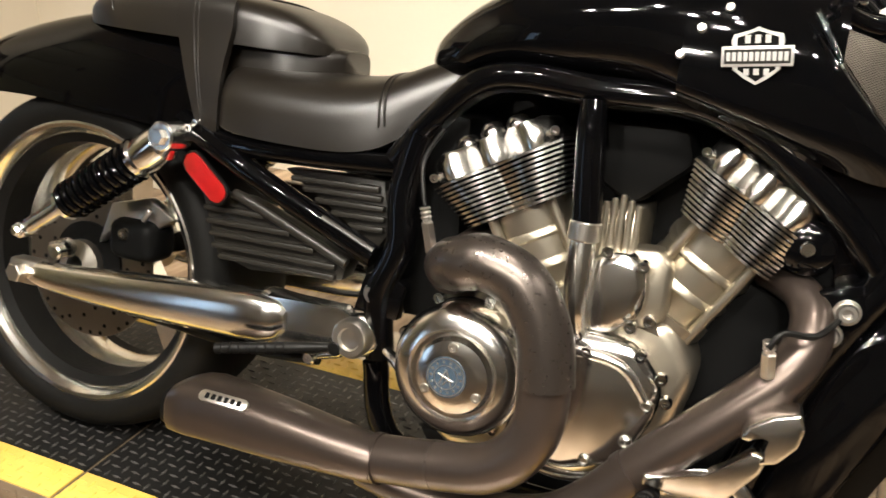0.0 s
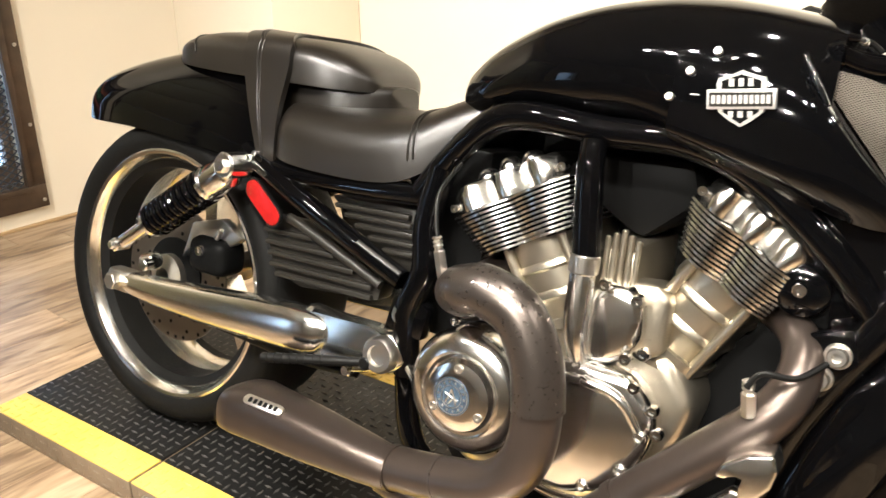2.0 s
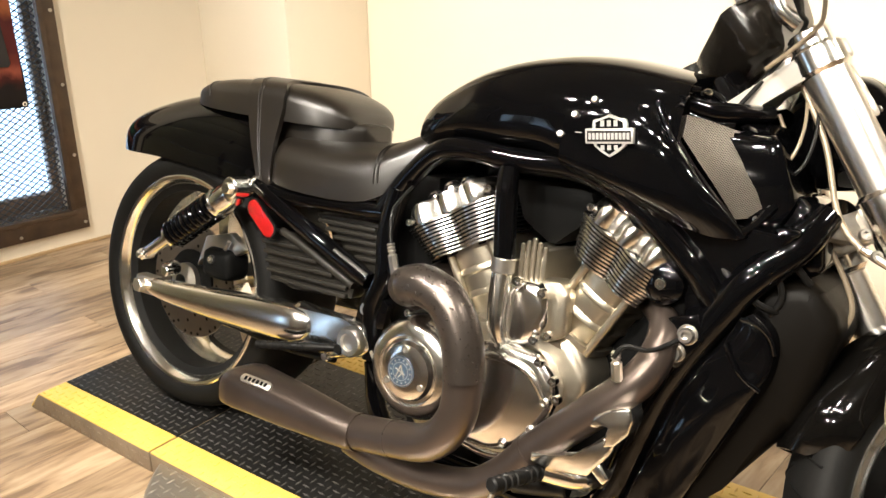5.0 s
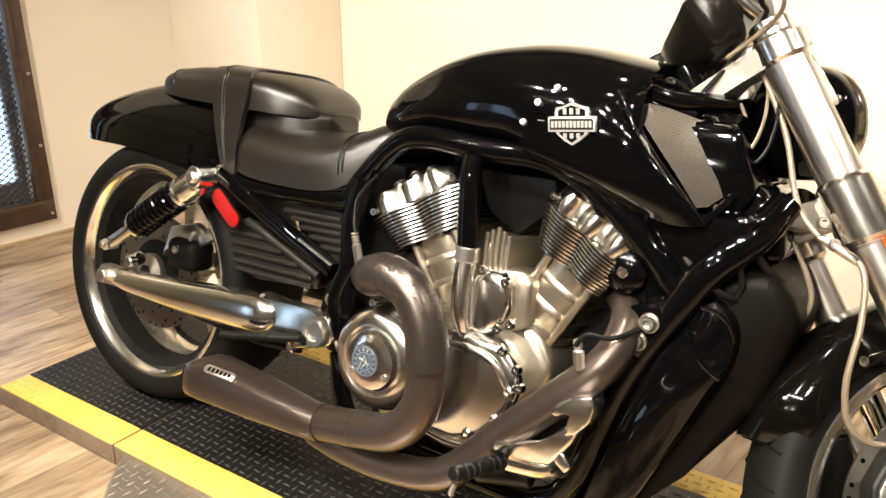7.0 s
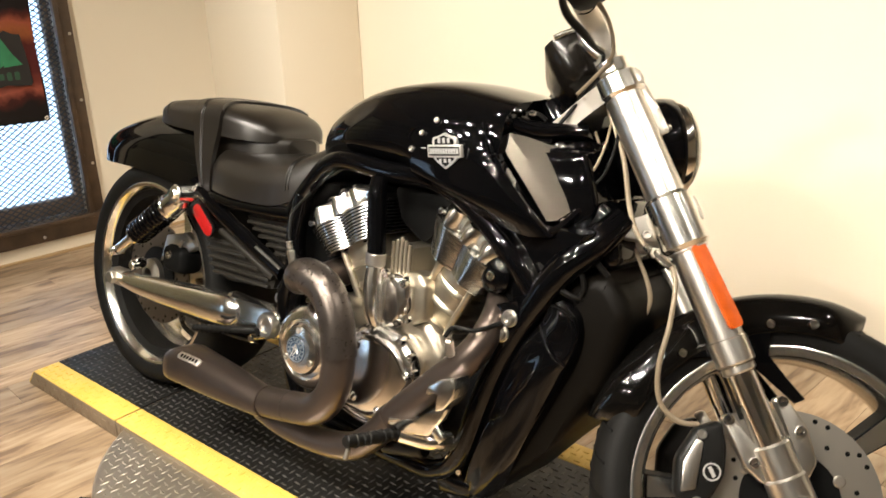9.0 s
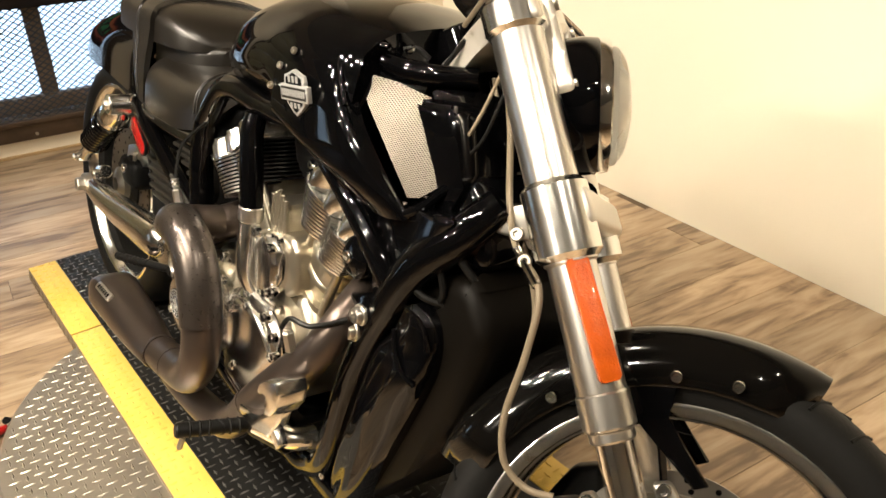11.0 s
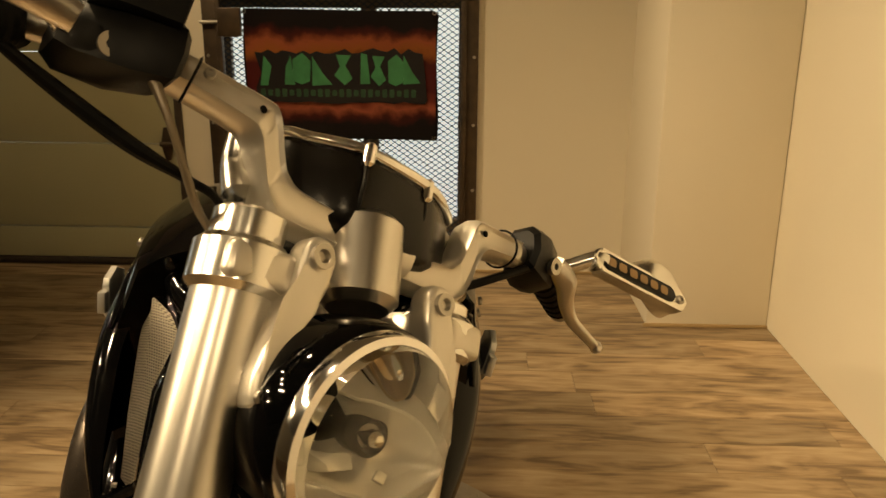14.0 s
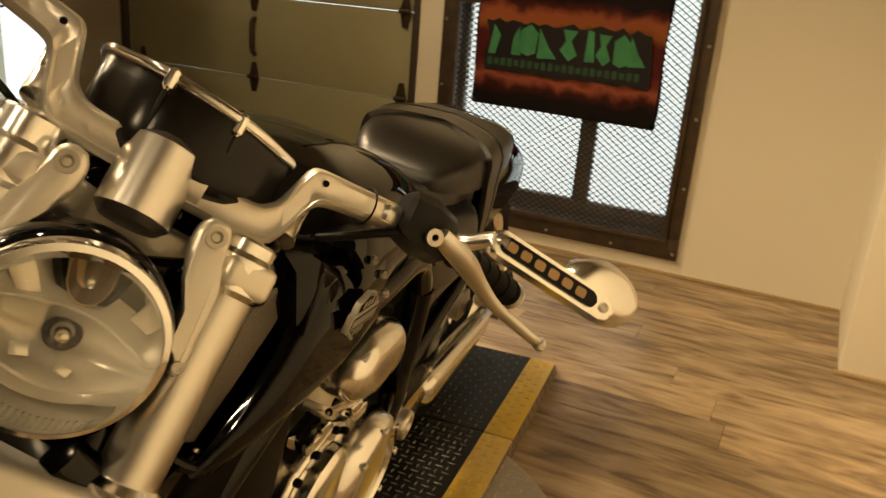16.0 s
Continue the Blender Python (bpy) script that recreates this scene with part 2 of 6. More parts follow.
def flame(name):
    """Printed flames: red and orange bands along the sheet's upper and lower part, torn by noise."""
    m = surf(name, (0.35, 0.05, 0.03), 0.4)
    t = m.node_tree
    p = t.nodes["Principled BSDF"]
    co = t.nodes["Texture Coordinate"]
    n = t.nodes.new("ShaderNodeTexNoise")
    n.inputs["Scale"].default_value, n.inputs["Detail"].default_value = 9, 6
    t.links.new(co.outputs["Object"], n.inputs["Vector"])
    xyz = t.nodes.new("ShaderNodeSeparateXYZ")
    t.links.new(co.outputs["Object"], xyz.inputs[0])
    mad = t.nodes.new("ShaderNodeMath")
    mad.operation = "MULTIPLY_ADD"
    mad.inputs[1].default_value = 0.14
    t.links.new(n.outputs[0], mad.inputs[0])
    t.links.new(xyz.outputs["Z"], mad.inputs[2])
    rng = t.nodes.new("ShaderNodeMapRange")
    rng.inputs[1].default_value, rng.inputs[2].default_value = 0.65, 1.19
    t.links.new(mad.outputs[0], rng.inputs[0])
    r = t.nodes.new("ShaderNodeValToRGB")
    e = r.color_ramp.elements
    e[0].position, e[0].color = 0.0, (0.012, 0.008, 0.009, 1)
    e[1].position, e[1].color = 1.0, (0.012, 0.008, 0.009, 1)
    for pos, col in ((0.10, (0.012, 0.008, 0.009, 1)), (0.16, (0.10, 0.016, 0.014, 1)), (0.22, (0.58, 0.15, 0.09, 1)), (0.28, (0.30, 0.06, 0.04, 1)), (0.36, (0.16, 0.02, 0.02, 1)), (0.58, (0.14, 0.02, 0.02, 1)),
                     (0.67, (0.55, 0.17, 0.055, 1)), (0.75, (0.58, 0.15, 0.075, 1)), (0.81, (0.12, 0.018, 0.016, 1)), (0.87, (0.012, 0.008, 0.009, 1))):
        k = e.new(pos)
        k.color = col
    t.links.new(rng.outputs[0], r.inputs[0])
    t.links.new(r.outputs[0], p.inputs["Base Color"])
    return m


FLAME = flame("banner_flame_print")


# ---- shapes ----
def rig(name, m, label="", category="", group="", kind=""):
    ob = new(name)
    ob.empty_display_size = 0.05
    ob.matrix_world = m
    return tagged(ob, label, category, group, kind)


def part(name, bm, material, parent=None, label="", angle=35, m=None):
    """Links a bmesh as one mesh object under a thing or a part."""
    bmesh.ops.recalc_face_normals(bm, faces=bm.faces)
    if m is not None:
        bm.transform(m)
        if m.determinant() < 0:
            bmesh.ops.reverse_faces(bm, faces=bm.faces)
    me = bpy.data.meshes.new(name)
    bm.to_mesh(me)
    bm.free()
    me.materials.append(material)
    for f in me.polygons:
        f.use_smooth = True
    me.set_sharp_from_angle(angle=radians(angle))
    ob = new(name, me)
    if parent is not None:
        ob.parent = parent
    if label:
        ob["label"] = label
    return ob


def again(ob, m=None, parent=None):
    """The same mesh once more."""
    o = ob.copy()
    scene.collection.objects.link(o)
    if parent is not None:
        o.parent = parent
    if m is not None:
        o.matrix_basis = m
    return o


def curve_points(pts, steps=6):
    """A smooth line through the points."""
    p = [Vector(q) for q in pts]
    if len(p) == 2:
        return p
    out = []
    for i in range(len(p) - 1):
        a, b, c, d = p[max(i - 1, 0)], p[i], p[i + 1], p[min(i + 2, len(p) - 1)]
        for k in range(steps):
            t = k / steps
            out.append(0.5 * ((2 * b) + (c - a) * t + (2 * a - 5 * b + 4 * c - d) * t * t + (3 * b - a - 3 * c + d) * t ** 3))
    return out + [p[-1]]


def skin(rings, close=True, cap=True):
    """A surface through rings of equally many points."""
    bm = bmesh.new()
    vs = [[bm.verts.new(p) for p in ring] for ring in rings]
    n = len(rings[0])
    for a, b in zip(vs, vs[1:]):
        for i in range(n if close else n - 1):
            j = (i + 1) % n
            bm.faces.new((a[i], a[j], b[j], b[i]))
    if cap and close:
        bm.faces.new(vs[0][::-1])
        bm.faces.new(vs[-1])
    return bm


def tube(pts, r, n=14, steps=6, flat=1.0, k=1.0):
    """A bar along a smooth line; r one radius, or one at each point; k below 1 makes it squarer."""
    path = curve_points(pts, steps)
    if isinstance(r, (int, float)):
        rad = [r] * len(path)
    else:
        rad = [q.x for q in curve_points([(v, 0, 0) for v in r], steps)] if len(r) > 2 else list(r)
    rings, side = [], None
    for i, p in enumerate(path):
        d = (path[min(i + 1, len(path) - 1)] - path[max(i - 1, 0)]).normalized()
        if side is None:
            side = d.orthogonal().normalized()
        side = (side - d * side.dot(d)).normalized()
        up = d.cross(side)
        ring = []
        for q in range(n):
            c, s = math.cos(2 * math.pi * q / n), math.sin(2 * math.pi * q / n)
            ring.append(p + rad[i] * (math.copysign(abs(c) ** k, c) * side + flat * math.copysign(abs(s) ** k, s) * up))
        rings.append(ring)
    return skin(rings)


def lathe(profile, n=48, m=Matrix(), closed=False):
    """A turned body: profile of (radius, height) about the local z axis."""
    bm = bmesh.new()
    rows = [[bm.verts.new(m @ Vector((r * math.cos(2 * math.pi * k / n), r * math.sin(2 * math.pi * k / n), h))) for k in range(n)] if r > 1e-6
            else [bm.verts.new(m @ Vector((0, 0, h)))] for r, h in profile]
    pairs = list(zip(rows, rows[1:])) + ([(rows[-1], rows[0])] if closed else [])
    for a, b in pairs:
        for k in range(n):
            j = (k + 1) % n
            f = [a[k % len(a)], a[j % len(a)], b[j % len(b)], b[k % len(b)]]
            f = [v for i, v in enumerate(f) if v not in f[:i]]
            if len(f) > 2:
                bm.faces.new(f)
    return bm


SIDE = Matrix(((1, 0, 0, 0), (0, 0, 1, 0), (0, 1, 0, 0), (0, 0, 0, 1)))


def slab(outline, h0, h1, bevel=0.004, m=SIDE, seg=2):
    """An outline of (u, v) made thick from h0 to h1 and rounded at its edges; by default u is x, v is z, and the thickness goes along y."""
    bm = bmesh.new()
    a = [bm.verts.new((u, v, h0)) for u, v in outline]
    b = [bm.verts.new((u, v, h1)) for u, v in outline]
    n = len(a)
    bm.faces.new(a[::-1])
    bm.faces.new(b)
    for i in range(n):
        bm.faces.new((a[i], a[(i + 1) % n], b[(i + 1) % n], b[i]))
    if bevel:
        bmesh.ops.bevel(bm, geom=bm.edges[:], offset=bevel, segments=seg, profile=0.5, affect="EDGES")
    bm.transform(m)
    return bm


def box(lo, hi, bevel=0.004, m=None, seg=2):
    bm = slab([(lo[0], lo[1]), (hi[0], lo[1]), (hi[0], hi[1]), (lo[0], hi[1])], lo[2], hi[2], bevel, Matrix(), seg)
    if m is not None:
        bm.transform(m)
    return bm


def rounded(w, h, r, n=5, cx=0.0, cy=0.0):
    """A rounded rectangle outline."""
    out = []
    for sx, sy, a0 in ((1, 1, 0), (-1, 1, 90), (-1, -1, 180), (1, -1, 270)):
        for k in range(n + 1):
            a = radians(a0 + 90 * k / n)
            out.append((cx + sx * (w / 2 - r) + r * math.cos(a), cy + sy * (h / 2 - r) + r * math.sin(a)))
    return out


def along(p, q):
    """A frame whose z axis goes from p to q, with its origin at p."""
    d = Vector(q) - Vector(p)
    return Matrix.Translation(p) @ d.to_track_quat("Z", "Y").to_matrix().to_4x4()


def rod(p, q, r, n=20, bevel=0.003):
    h = (Vector(q) - Vector(p)).length
    b = min(bevel, r * 0.5, h * 0.4)
    return lathe([(0, 0), (r - b, 0), (r, b), (r, h - b), (r - b, h), (0, h)], n, along(p, q))


def join(*bms):
    out = bmesh.new()
    for b in bms:
        me = bpy.data.meshes.new("tmp")
        b.to_mesh(me)
        b.free()
        out.from_mesh(me)
        bpy.data.meshes.remove(me)
    return out


def hexbolt(p, d, r, h=0.008):
    """A bolt head with a socket, facing along d."""
    q = Vector(p) + Vector(d).normalized() * h
    return lathe([(0, 0), (r, 0), (r, h * 0.7), (r * 0.85, h), (r * 0.5, h), (r * 0.45, h * 0.5), (0, h * 0.45)], 16, along(p, q))


Y_AXIS = Matrix.Rotation(radians(90), 4, "X")


# ---- the room ----
WX, NY = -1.596, 1.535          # window wall and side wall, in the room's own axes
SOUTH, EAST = -5.6, 5.6


def fixed(name, bm, material, label, category, m=ROOM, angle=35):
    ob = part(name, bm, material, None, label, angle)
    ob.matrix_world = m
    return tagged(ob, label, category, kind="structure")


# window wall: pieces round the two windows and the garage door
W1, W2 = (-0.72, 0.36, 0.09, 1.18), (-4.0, -3.25, 0.12, 1.35)
DOOR = (-2.72, -0.93, FLOOR, 2.15)
wall = bmesh.new()
for y0, y1, z0, z1 in ((W1[1], NY + 0.2, FLOOR, CEIL), (W1[0], W1[1], FLOOR, W1[2]), (W1[0], W1[1], W1[3], CEIL), (DOOR[1], W1[0], FLOOR, CEIL),
                       (DOOR[0], DOOR[1], DOOR[3], CEIL), (W2[1], DOOR[0], FLOOR, CEIL), (W2[0], W2[1], FLOOR, W2[2]), (W2[0], W2[1], W2[3], CEIL), (SOUTH - 0.2, W2[0], FLOOR, CEIL)):
    wall = join(wall, box((WX - 0.2, y0, z0), (WX, y1, z1), 0))
fixed("wall_west", wall, WALL, "cream painted wall with a barred window and a garage door", "wall")
fixed("wall_north", box((WX, NY, FLOOR), (EAST, NY + 0.2, CEIL), 0), WALL, "cream painted plain side wall", "wall")
fixed("pillar", box((WX, 1.074, FLOOR), (-0.967, NY - 0.002, CEIL), 0.006), WALL, "cream painted boxed-out pillar in the corner", "pillar")
# unseen walls and ceiling added to close the room and feed the reflections
fixed("wall_south", box((WX - 0.2, SOUTH - 0.2, FLOOR), (EAST, SOUTH, CEIL), 0), FARWALL, "unseen plain tan wall closing the room", "wall")
fixed("wall_east", box((EAST, SOUTH, FLOOR), (EAST + 0.2, NY + 0.2, CEIL), 0), FARWALL, "unseen plain tan wall closing the room", "wall")
fixed("ceiling", box((WX - 0.2, SOUTH - 0.2, CEIL), (EAST + 0.2, NY + 0.2, CEIL + 0.1), 0), UNSEEN, "unseen plain dull grey ceiling", "ceiling")
floor = fixed("floor", box((WX - 0.2, SOUTH - 0.2, FLOOR - 0.1), (EAST + 0.2, NY + 0.2, FLOOR - 0.003), 0), GROUT, "worn brown wood plank floor", "floor")
bb = bmesh.new()
for lo, hi in (((WX, -0.88, FLOOR), (WX + 0.012, 1.074, FLOOR + 0.012)), ((-0.967, 1.064, FLOOR), (-0.957, NY, FLOOR + 0.012))):
    bb = join(bb, box(lo, hi, 0.002))
fixed("baseboard", bb, BASEWOOD, "thin tan strip along the foot of the wall", "trim")

# the barred window: outer steel frame, mesh, wooden sash, daylight
win = rig("window_1", ROOM, "dark steel framed window with expanded metal mesh", "window", kind="structure")
outer, inner = (-0.775, 0.412, 0.022, 1.245), (-0.69, 0.338, 0.112, 1.152)


def frame_bars(o, i, x0, x1, mat, parent, name, bevel=0.004):
    for lo, hi in (((o[0], o[2]), (o[1], i[2])), ((o[0], i[3]), (o[1], o[3])), ((o[0], i[2]), (i[0], i[3])), ((i[1], i[2]), (o[1], i[3]))):
        part(name, box((x0, lo[0], lo[1]), (x1, hi[0], hi[1]), bevel), mat, parent)


frame_bars(outer, inner, WX + 0.001, WX + 0.022, FRAME, win, "window_frame")
lip = (inner[0] - 0.022, inner[1] + 0.022, inner[2] - 0.022, inner[3] + 0.022)
frame_bars(lip, inner, WX + 0.022, WX + 0.036, FRAME, win, "frame_lip", 0.003)
for k in range(5):
    z = 0.05 + 0.29 * k
    for y in (outer[1] - 0.018, outer[0] + 0.018):
        part("bolt", hexbolt((WX + 0.022, y, z), (1, 0, 0), 0.007, 0.004), STEEL, win)
for k in range(1, 4):
    part("bolt", hexbolt((WX + 0.022, outer[0] + 0.3 * k, 0.045), (1, 0, 0), 0.007, 0.004), STEEL, win)


def mesh_bars(y0, y1, z0, z1, x, cy=0.036, cz=0.0125, w=0.0031):
    """Expanded metal: zigzag strands that meet in diamonds."""
    rows, cols = int((z1 - z0) / cz), int((y1 - y0) / (cy / 2))
    verts, faces = [], []
    for r in range(rows):
        base = z0 + (r + 0.5) * cz
        for c in range(cols + 1):
            z = base + (cz / 2 if (c + r) % 2 else -cz / 2)
            y = y0 + c * cy / 2
            verts += [(x, y, z - w), (x, y, z + w)]
            if c:
                k = len(verts)
                faces.append((k - 4, k - 2, k - 1, k - 3))
    bm = bmesh.new()
    vs = [bm.verts.new(v) for v in verts]
    for f in faces:
        bm.faces.new([vs[i] for i in f])
    r = bmesh.ops.extrude_face_region(bm, geom=bm.faces[:])
    bmesh.ops.translate(bm, verts=[e for e in r["geom"] if isinstance(e, bmesh.types.BMVert)], vec=(0.0022, 0, 0))
    return bm


tagged(part("expanded_mesh", mesh_bars(inner[0], inner[1], inner[2], inner[3], WX + 0.006), WINMESH, win), kind="stuff")
sx = WX - 0.12
part("sash", box((sx, -0.715, 0.112), (sx + 0.05, 0.355, 0.182), 0.004), WINWOOD, win)
part("sash", box((sx, -0.715, 1.12), (sx + 0.05, 0.355, 1.175), 0.004), WINWOOD, win)
for y in (-0.72, -0.07, 0.36):
    part("mullion", box((sx + 0.002, max(y - 0.035, -0.715), 0.178), (sx + 0.048, min(y + 0.035, 0.355), 1.125), 0.004), WINWOOD, win)
part("window_sill", box((WX - 0.19, -0.72, 0.09), (WX - 0.02, 0.36, 0.105), 0.003), WINWOOD, win)
for y0, y1 in ((-0.684, -0.106), (-0.034, 0.324)):
    o = part("pane", box((sx + 0.02, y0, 0.183), (sx + 0.024, y1, 1.119), 0), clear("window_glass", (1, 1, 1)), win)
    o.visible_shadow = False
for z in (0.155, 1.0):
    part("latch", box((WX + 0.022, -0.70, z), (WX + 0.05, -0.60, z + 0.12), 0.006), FRAME, win)
    part("latch_pin", rod((WX + 0.036, -0.78, z + 0.06), (WX + 0.036, -0.70, z + 0.06), 0.008), STEEL, win)
back = fixed("backdrop", box((WX - 0.9, -5.2, -0.4), (WX - 0.88, 1.6, 2.6), 0), DAY, "pale bluish daylight outside the windows", "daylight")

win2 = rig("window_2", ROOM, "plain daylight window with a dark frame beside the garage door", "window", kind="structure")
frame_bars((W2[0] - 0.05, W2[1] + 0.05, W2[2] - 0.05, W2[3] + 0.05), W2, WX + 0.001, WX + 0.025, WINWOOD, win2, "window_frame")
part("mullion", box((sx, W2[1] - 0.16, W2[2]), (sx + 0.04, W2[1] - 0.10, W2[3]), 0.004), WINWOOD, win2)
o = part("pane", box((sx + 0.01, W2[0], W2[2]), (sx + 0.014, W2[1], W2[3]), 0), clear("window_glass_2", (1, 1, 1)), win2)
o.visible_shadow = False

# sectional garage door with hinges
door = rig("door_1", ROOM, "closed beige sectional garage door with steel hinges", "garage door", kind="structure")
z = FLOOR + 0.03
for k, top in enumerate((0.13, 0.525, 0.93, 1.335, 1.74, 2.15)):
    part("door_panel", box((WX - 0.07, DOOR[0] + 0.004, z), (WX - 0.03, DOOR[1] - 0.004, top - 0.004), 0.006), DOORPAINT, door)
    z = top
# dark strips along the door's foot and sides
part("bottom_strip", box((WX - 0.08, DOOR[0], FLOOR), (WX - 0.02, DOOR[1], FLOOR + 0.028), 0.004), TRIM, door)
for y in (DOOR[1] + 0.012, DOOR[0] - 0.012):
    part("jamb_strip", box((WX - 0.03, y - 0.016, FLOOR), (WX + 0.012, y + 0.016, 2.16), 0.003), TRIM, door)
hinge = None
for zz in (0.13, 0.525, 0.93, 1.335):
    for y in (-0.99, -1.86, -2.62):
        if hinge is None:
            hinge = part("hinge", join(slab([(-0.028, 0.0), (-0.012, 0.075), (0.012, 0.075), (0.028, 0.0), (0.012, -0.075), (-0.012, -0.075)], 0, 0.01, 0.002,
                                            Matrix(((0, 0, 1, 0), (1, 0, 0, 0), (0, 1, 0, 0), (0, 0, 0, 1)))),
                                       rod((0.014, -0.032, 0), (0.014, 0.032, 0), 0.011)), FRAME, door)
            hinge.matrix_basis = Matrix.Translation((WX - 0.028, y, zz))
        else:
            again(hinge, Matrix.Translation((WX - 0.028, y, zz)))
part("door_handle", tube([(WX - 0.03, -1.86, 0.64), (WX - 0.005, -1.86, 0.66), (WX - 0.0, -1.86, 0.73), (WX - 0.005, -1.86, 0.80), (WX - 0.03, -1.86, 0.82)], 0.012), FRAME, door)

# banner hung on the mesh, its lettering left as plain blocks
ban = rig("banner", ROOM @ Matrix.Translation((WX + 0.045, 0, 0)), "black vinyl banner with a red flame print and green blocks", "banner")
TO_WALL = Matrix(((0, 0, 1, 0), (1, 0, 0, 0), (0, 1, 0, 0), (0, 0, 0, 1)))
rows = []
for i in range(15):
    y = -0.592 + 0.83 * i / 14
    rows.append([Vector((0.004 * math.sin(i * 0.9) + 0.003 * math.sin(j * 1.3 + i), y + 0.004 * math.sin(j), 0.576 - 0.012 * i / 14 + 0.542 * j / 8)) for j in range(9)])
sheet = skin(rows, close=False, cap=False)
bmesh.ops.solidify(sheet, geom=sheet.faces[:], thickness=0.002)
part("sheet", sheet, VINYL, ban)
printed = []
for i in range(25):
    y = -0.585 + 0.816 * i / 24
    x = 0.0082 + 0.004 * math.sin(i * 0.525)
    printed.append([Vector((x, y, 0.584 - 0.011 * i / 24)), Vector((x, y, 0.85)), Vector((x, y, 1.110))])
gm = skin(printed, close=False, cap=False)
bmesh.ops.solidify(gm, geom=gm.faces[:], thickness=0.001)
part("flame_print", gm, FLAME, ban)
random.seed(7)
back = [(-0.545 + 0.72 * k / 24, 0.945 + random.uniform(-0.014, 0.014)) for k in range(25)] + [(0.185, 0.86), (0.195, 0.735)] + [(0.185 - 0.72 * k / 16, 0.728 + random.uniform(-0.007, 0.007)) for k in range(17)] + [(-0.545, 0.79), (-0.52, 0.85)]
part("letter_shadow", slab(back, 0.0125, 0.0140, 0, TO_WALL), VINYL, ban, "black ragged backing of the printed words")
GLYPHS = (((-0.5, -0.5), (-0.18, -0.5), (0.02, 0.1), (-0.3, 0.42)), ((0.1, -0.5), (0.5, -0.5), (0.36, 0.40), (0.16, 0.05)), ((-0.34, -0.42), (0.0, -0.52), (0.34, -0.42), (0.40, 0.2), (0.05, 0.46), (-0.36, 0.25)),
          ((-0.45, -0.5), (0.42, -0.46), (0.0, -0.1), (-0.42, 0.42)), ((-0.4, -0.2), (0.05, -0.5), (0.42, -0.3), (0.1, 0.1), (0.36, 0.42), (-0.3, 0.44), (-0.14, 0.08)), ((-0.2, -0.5), (0.3, -0.48), (0.16, 0.42), (-0.14, 0.46)))
for k, (cy, w, kind_) in enumerate(((-0.475, 0.10, 0), (-0.43, 0.11, 1), (-0.345, 0.105, 2), (-0.255, 0.10, 3), (-0.165, 0.095, 4), (-0.075, 0.085, 5), (-0.015, 0.08, 4), (0.06, 0.09, 2), (0.13, 0.085, 3))):
    part("letter_block", slab([(u * w + cy, v * 0.135 + 0.866 + 0.004 * (k % 3)) for u, v in GLYPHS[kind_]], 0.0145, 0.0160, 0, TO_WALL), GREEN, ban)
for k in range(22):
    cy = -0.515 + 0.031 * k
    part("letter_bar", slab(rounded(0.020, 0.034 - 0.008 * (k % 3 == 1), 0.005, 2, cy, 0.768), 0.0145, 0.0155, 0, TO_WALL), GREENBAR, ban)
for y, z in ((-0.58, 1.105), (0.225, 1.10), (0.222, 0.578), (-0.58, 0.59)):
    part("grommet", lathe([(0.005, 0), (0.009, 0), (0.009, 0.002), (0.005, 0.002)], 12, Matrix.Translation((0.008, y, z)) @ Matrix.Rotation(radians(90), 4, "Y"), True), CHROME, ban)

# ---- turntable and platform ----
disc = rig("turntable", Matrix.Translation((0.68, 0.01, 0)), "round bare steel diamond plate turntable on the floor", "turntable")
part("plate", lathe([(0, FLOOR), (0.582, FLOOR), (0.586, -0.013), (0.58, -0.008), (0, -0.008)], 96), PLATE, disc)


def treads(spots, z, length=0.019, width=0.0055, height=0.0016):
    """Raised lozenges of diamond plate, turned by turns."""
    verts, faces = [], []
    for x, y, turn in spots:
        c, s = math.cos(turn), math.sin(turn)
        k = len(verts)
        for u, v, h in ((-length / 2, 0, 0), (0, -width / 2, 0), (length / 2, 0, 0), (0, width / 2, 0), (-length * 0.3, 0, height), (length * 0.3, 0, height)):
            verts.append((x + u * c - v * s, y + u * s + v * c, z + h))
        faces += [(k, k + 1, k + 5, k + 4), (k + 1, k + 2, k + 5), (k + 2, k + 3, k + 4, k + 5), (k + 3, k, k + 4)]
    bm = bmesh.new()
    vs = [bm.verts.new(v) for v in verts]
    for f in faces:
        bm.faces.new([vs[i] for i in f])
    return bm


def lattice(x0, x1, y0, y1, inside=lambda x, y: True, pitch=0.0225):
    out = []
    for i in range(int((x1 - x0) / pitch)):
        for j in range(int((y1 - y0) / pitch)):
            x, y = x0 + (i + 0.5) * pitch, y0 + (j + 0.5) * pitch
            if inside(x, y):
                out.append((x, y, radians(45 if (i + j) % 2 else -45) + 0.78))
    return out


tagged(part("tread_pattern", treads(lattice(-0.59, 0.59, -0.59, 0.59, lambda x, y: x * x + y * y < 0.33 and (y < -0.27 or y > 0.27), 0.0235), -0.0082, 0.026, 0.0065, 0.002), PLATE, disc, angle=20), kind="stuff")

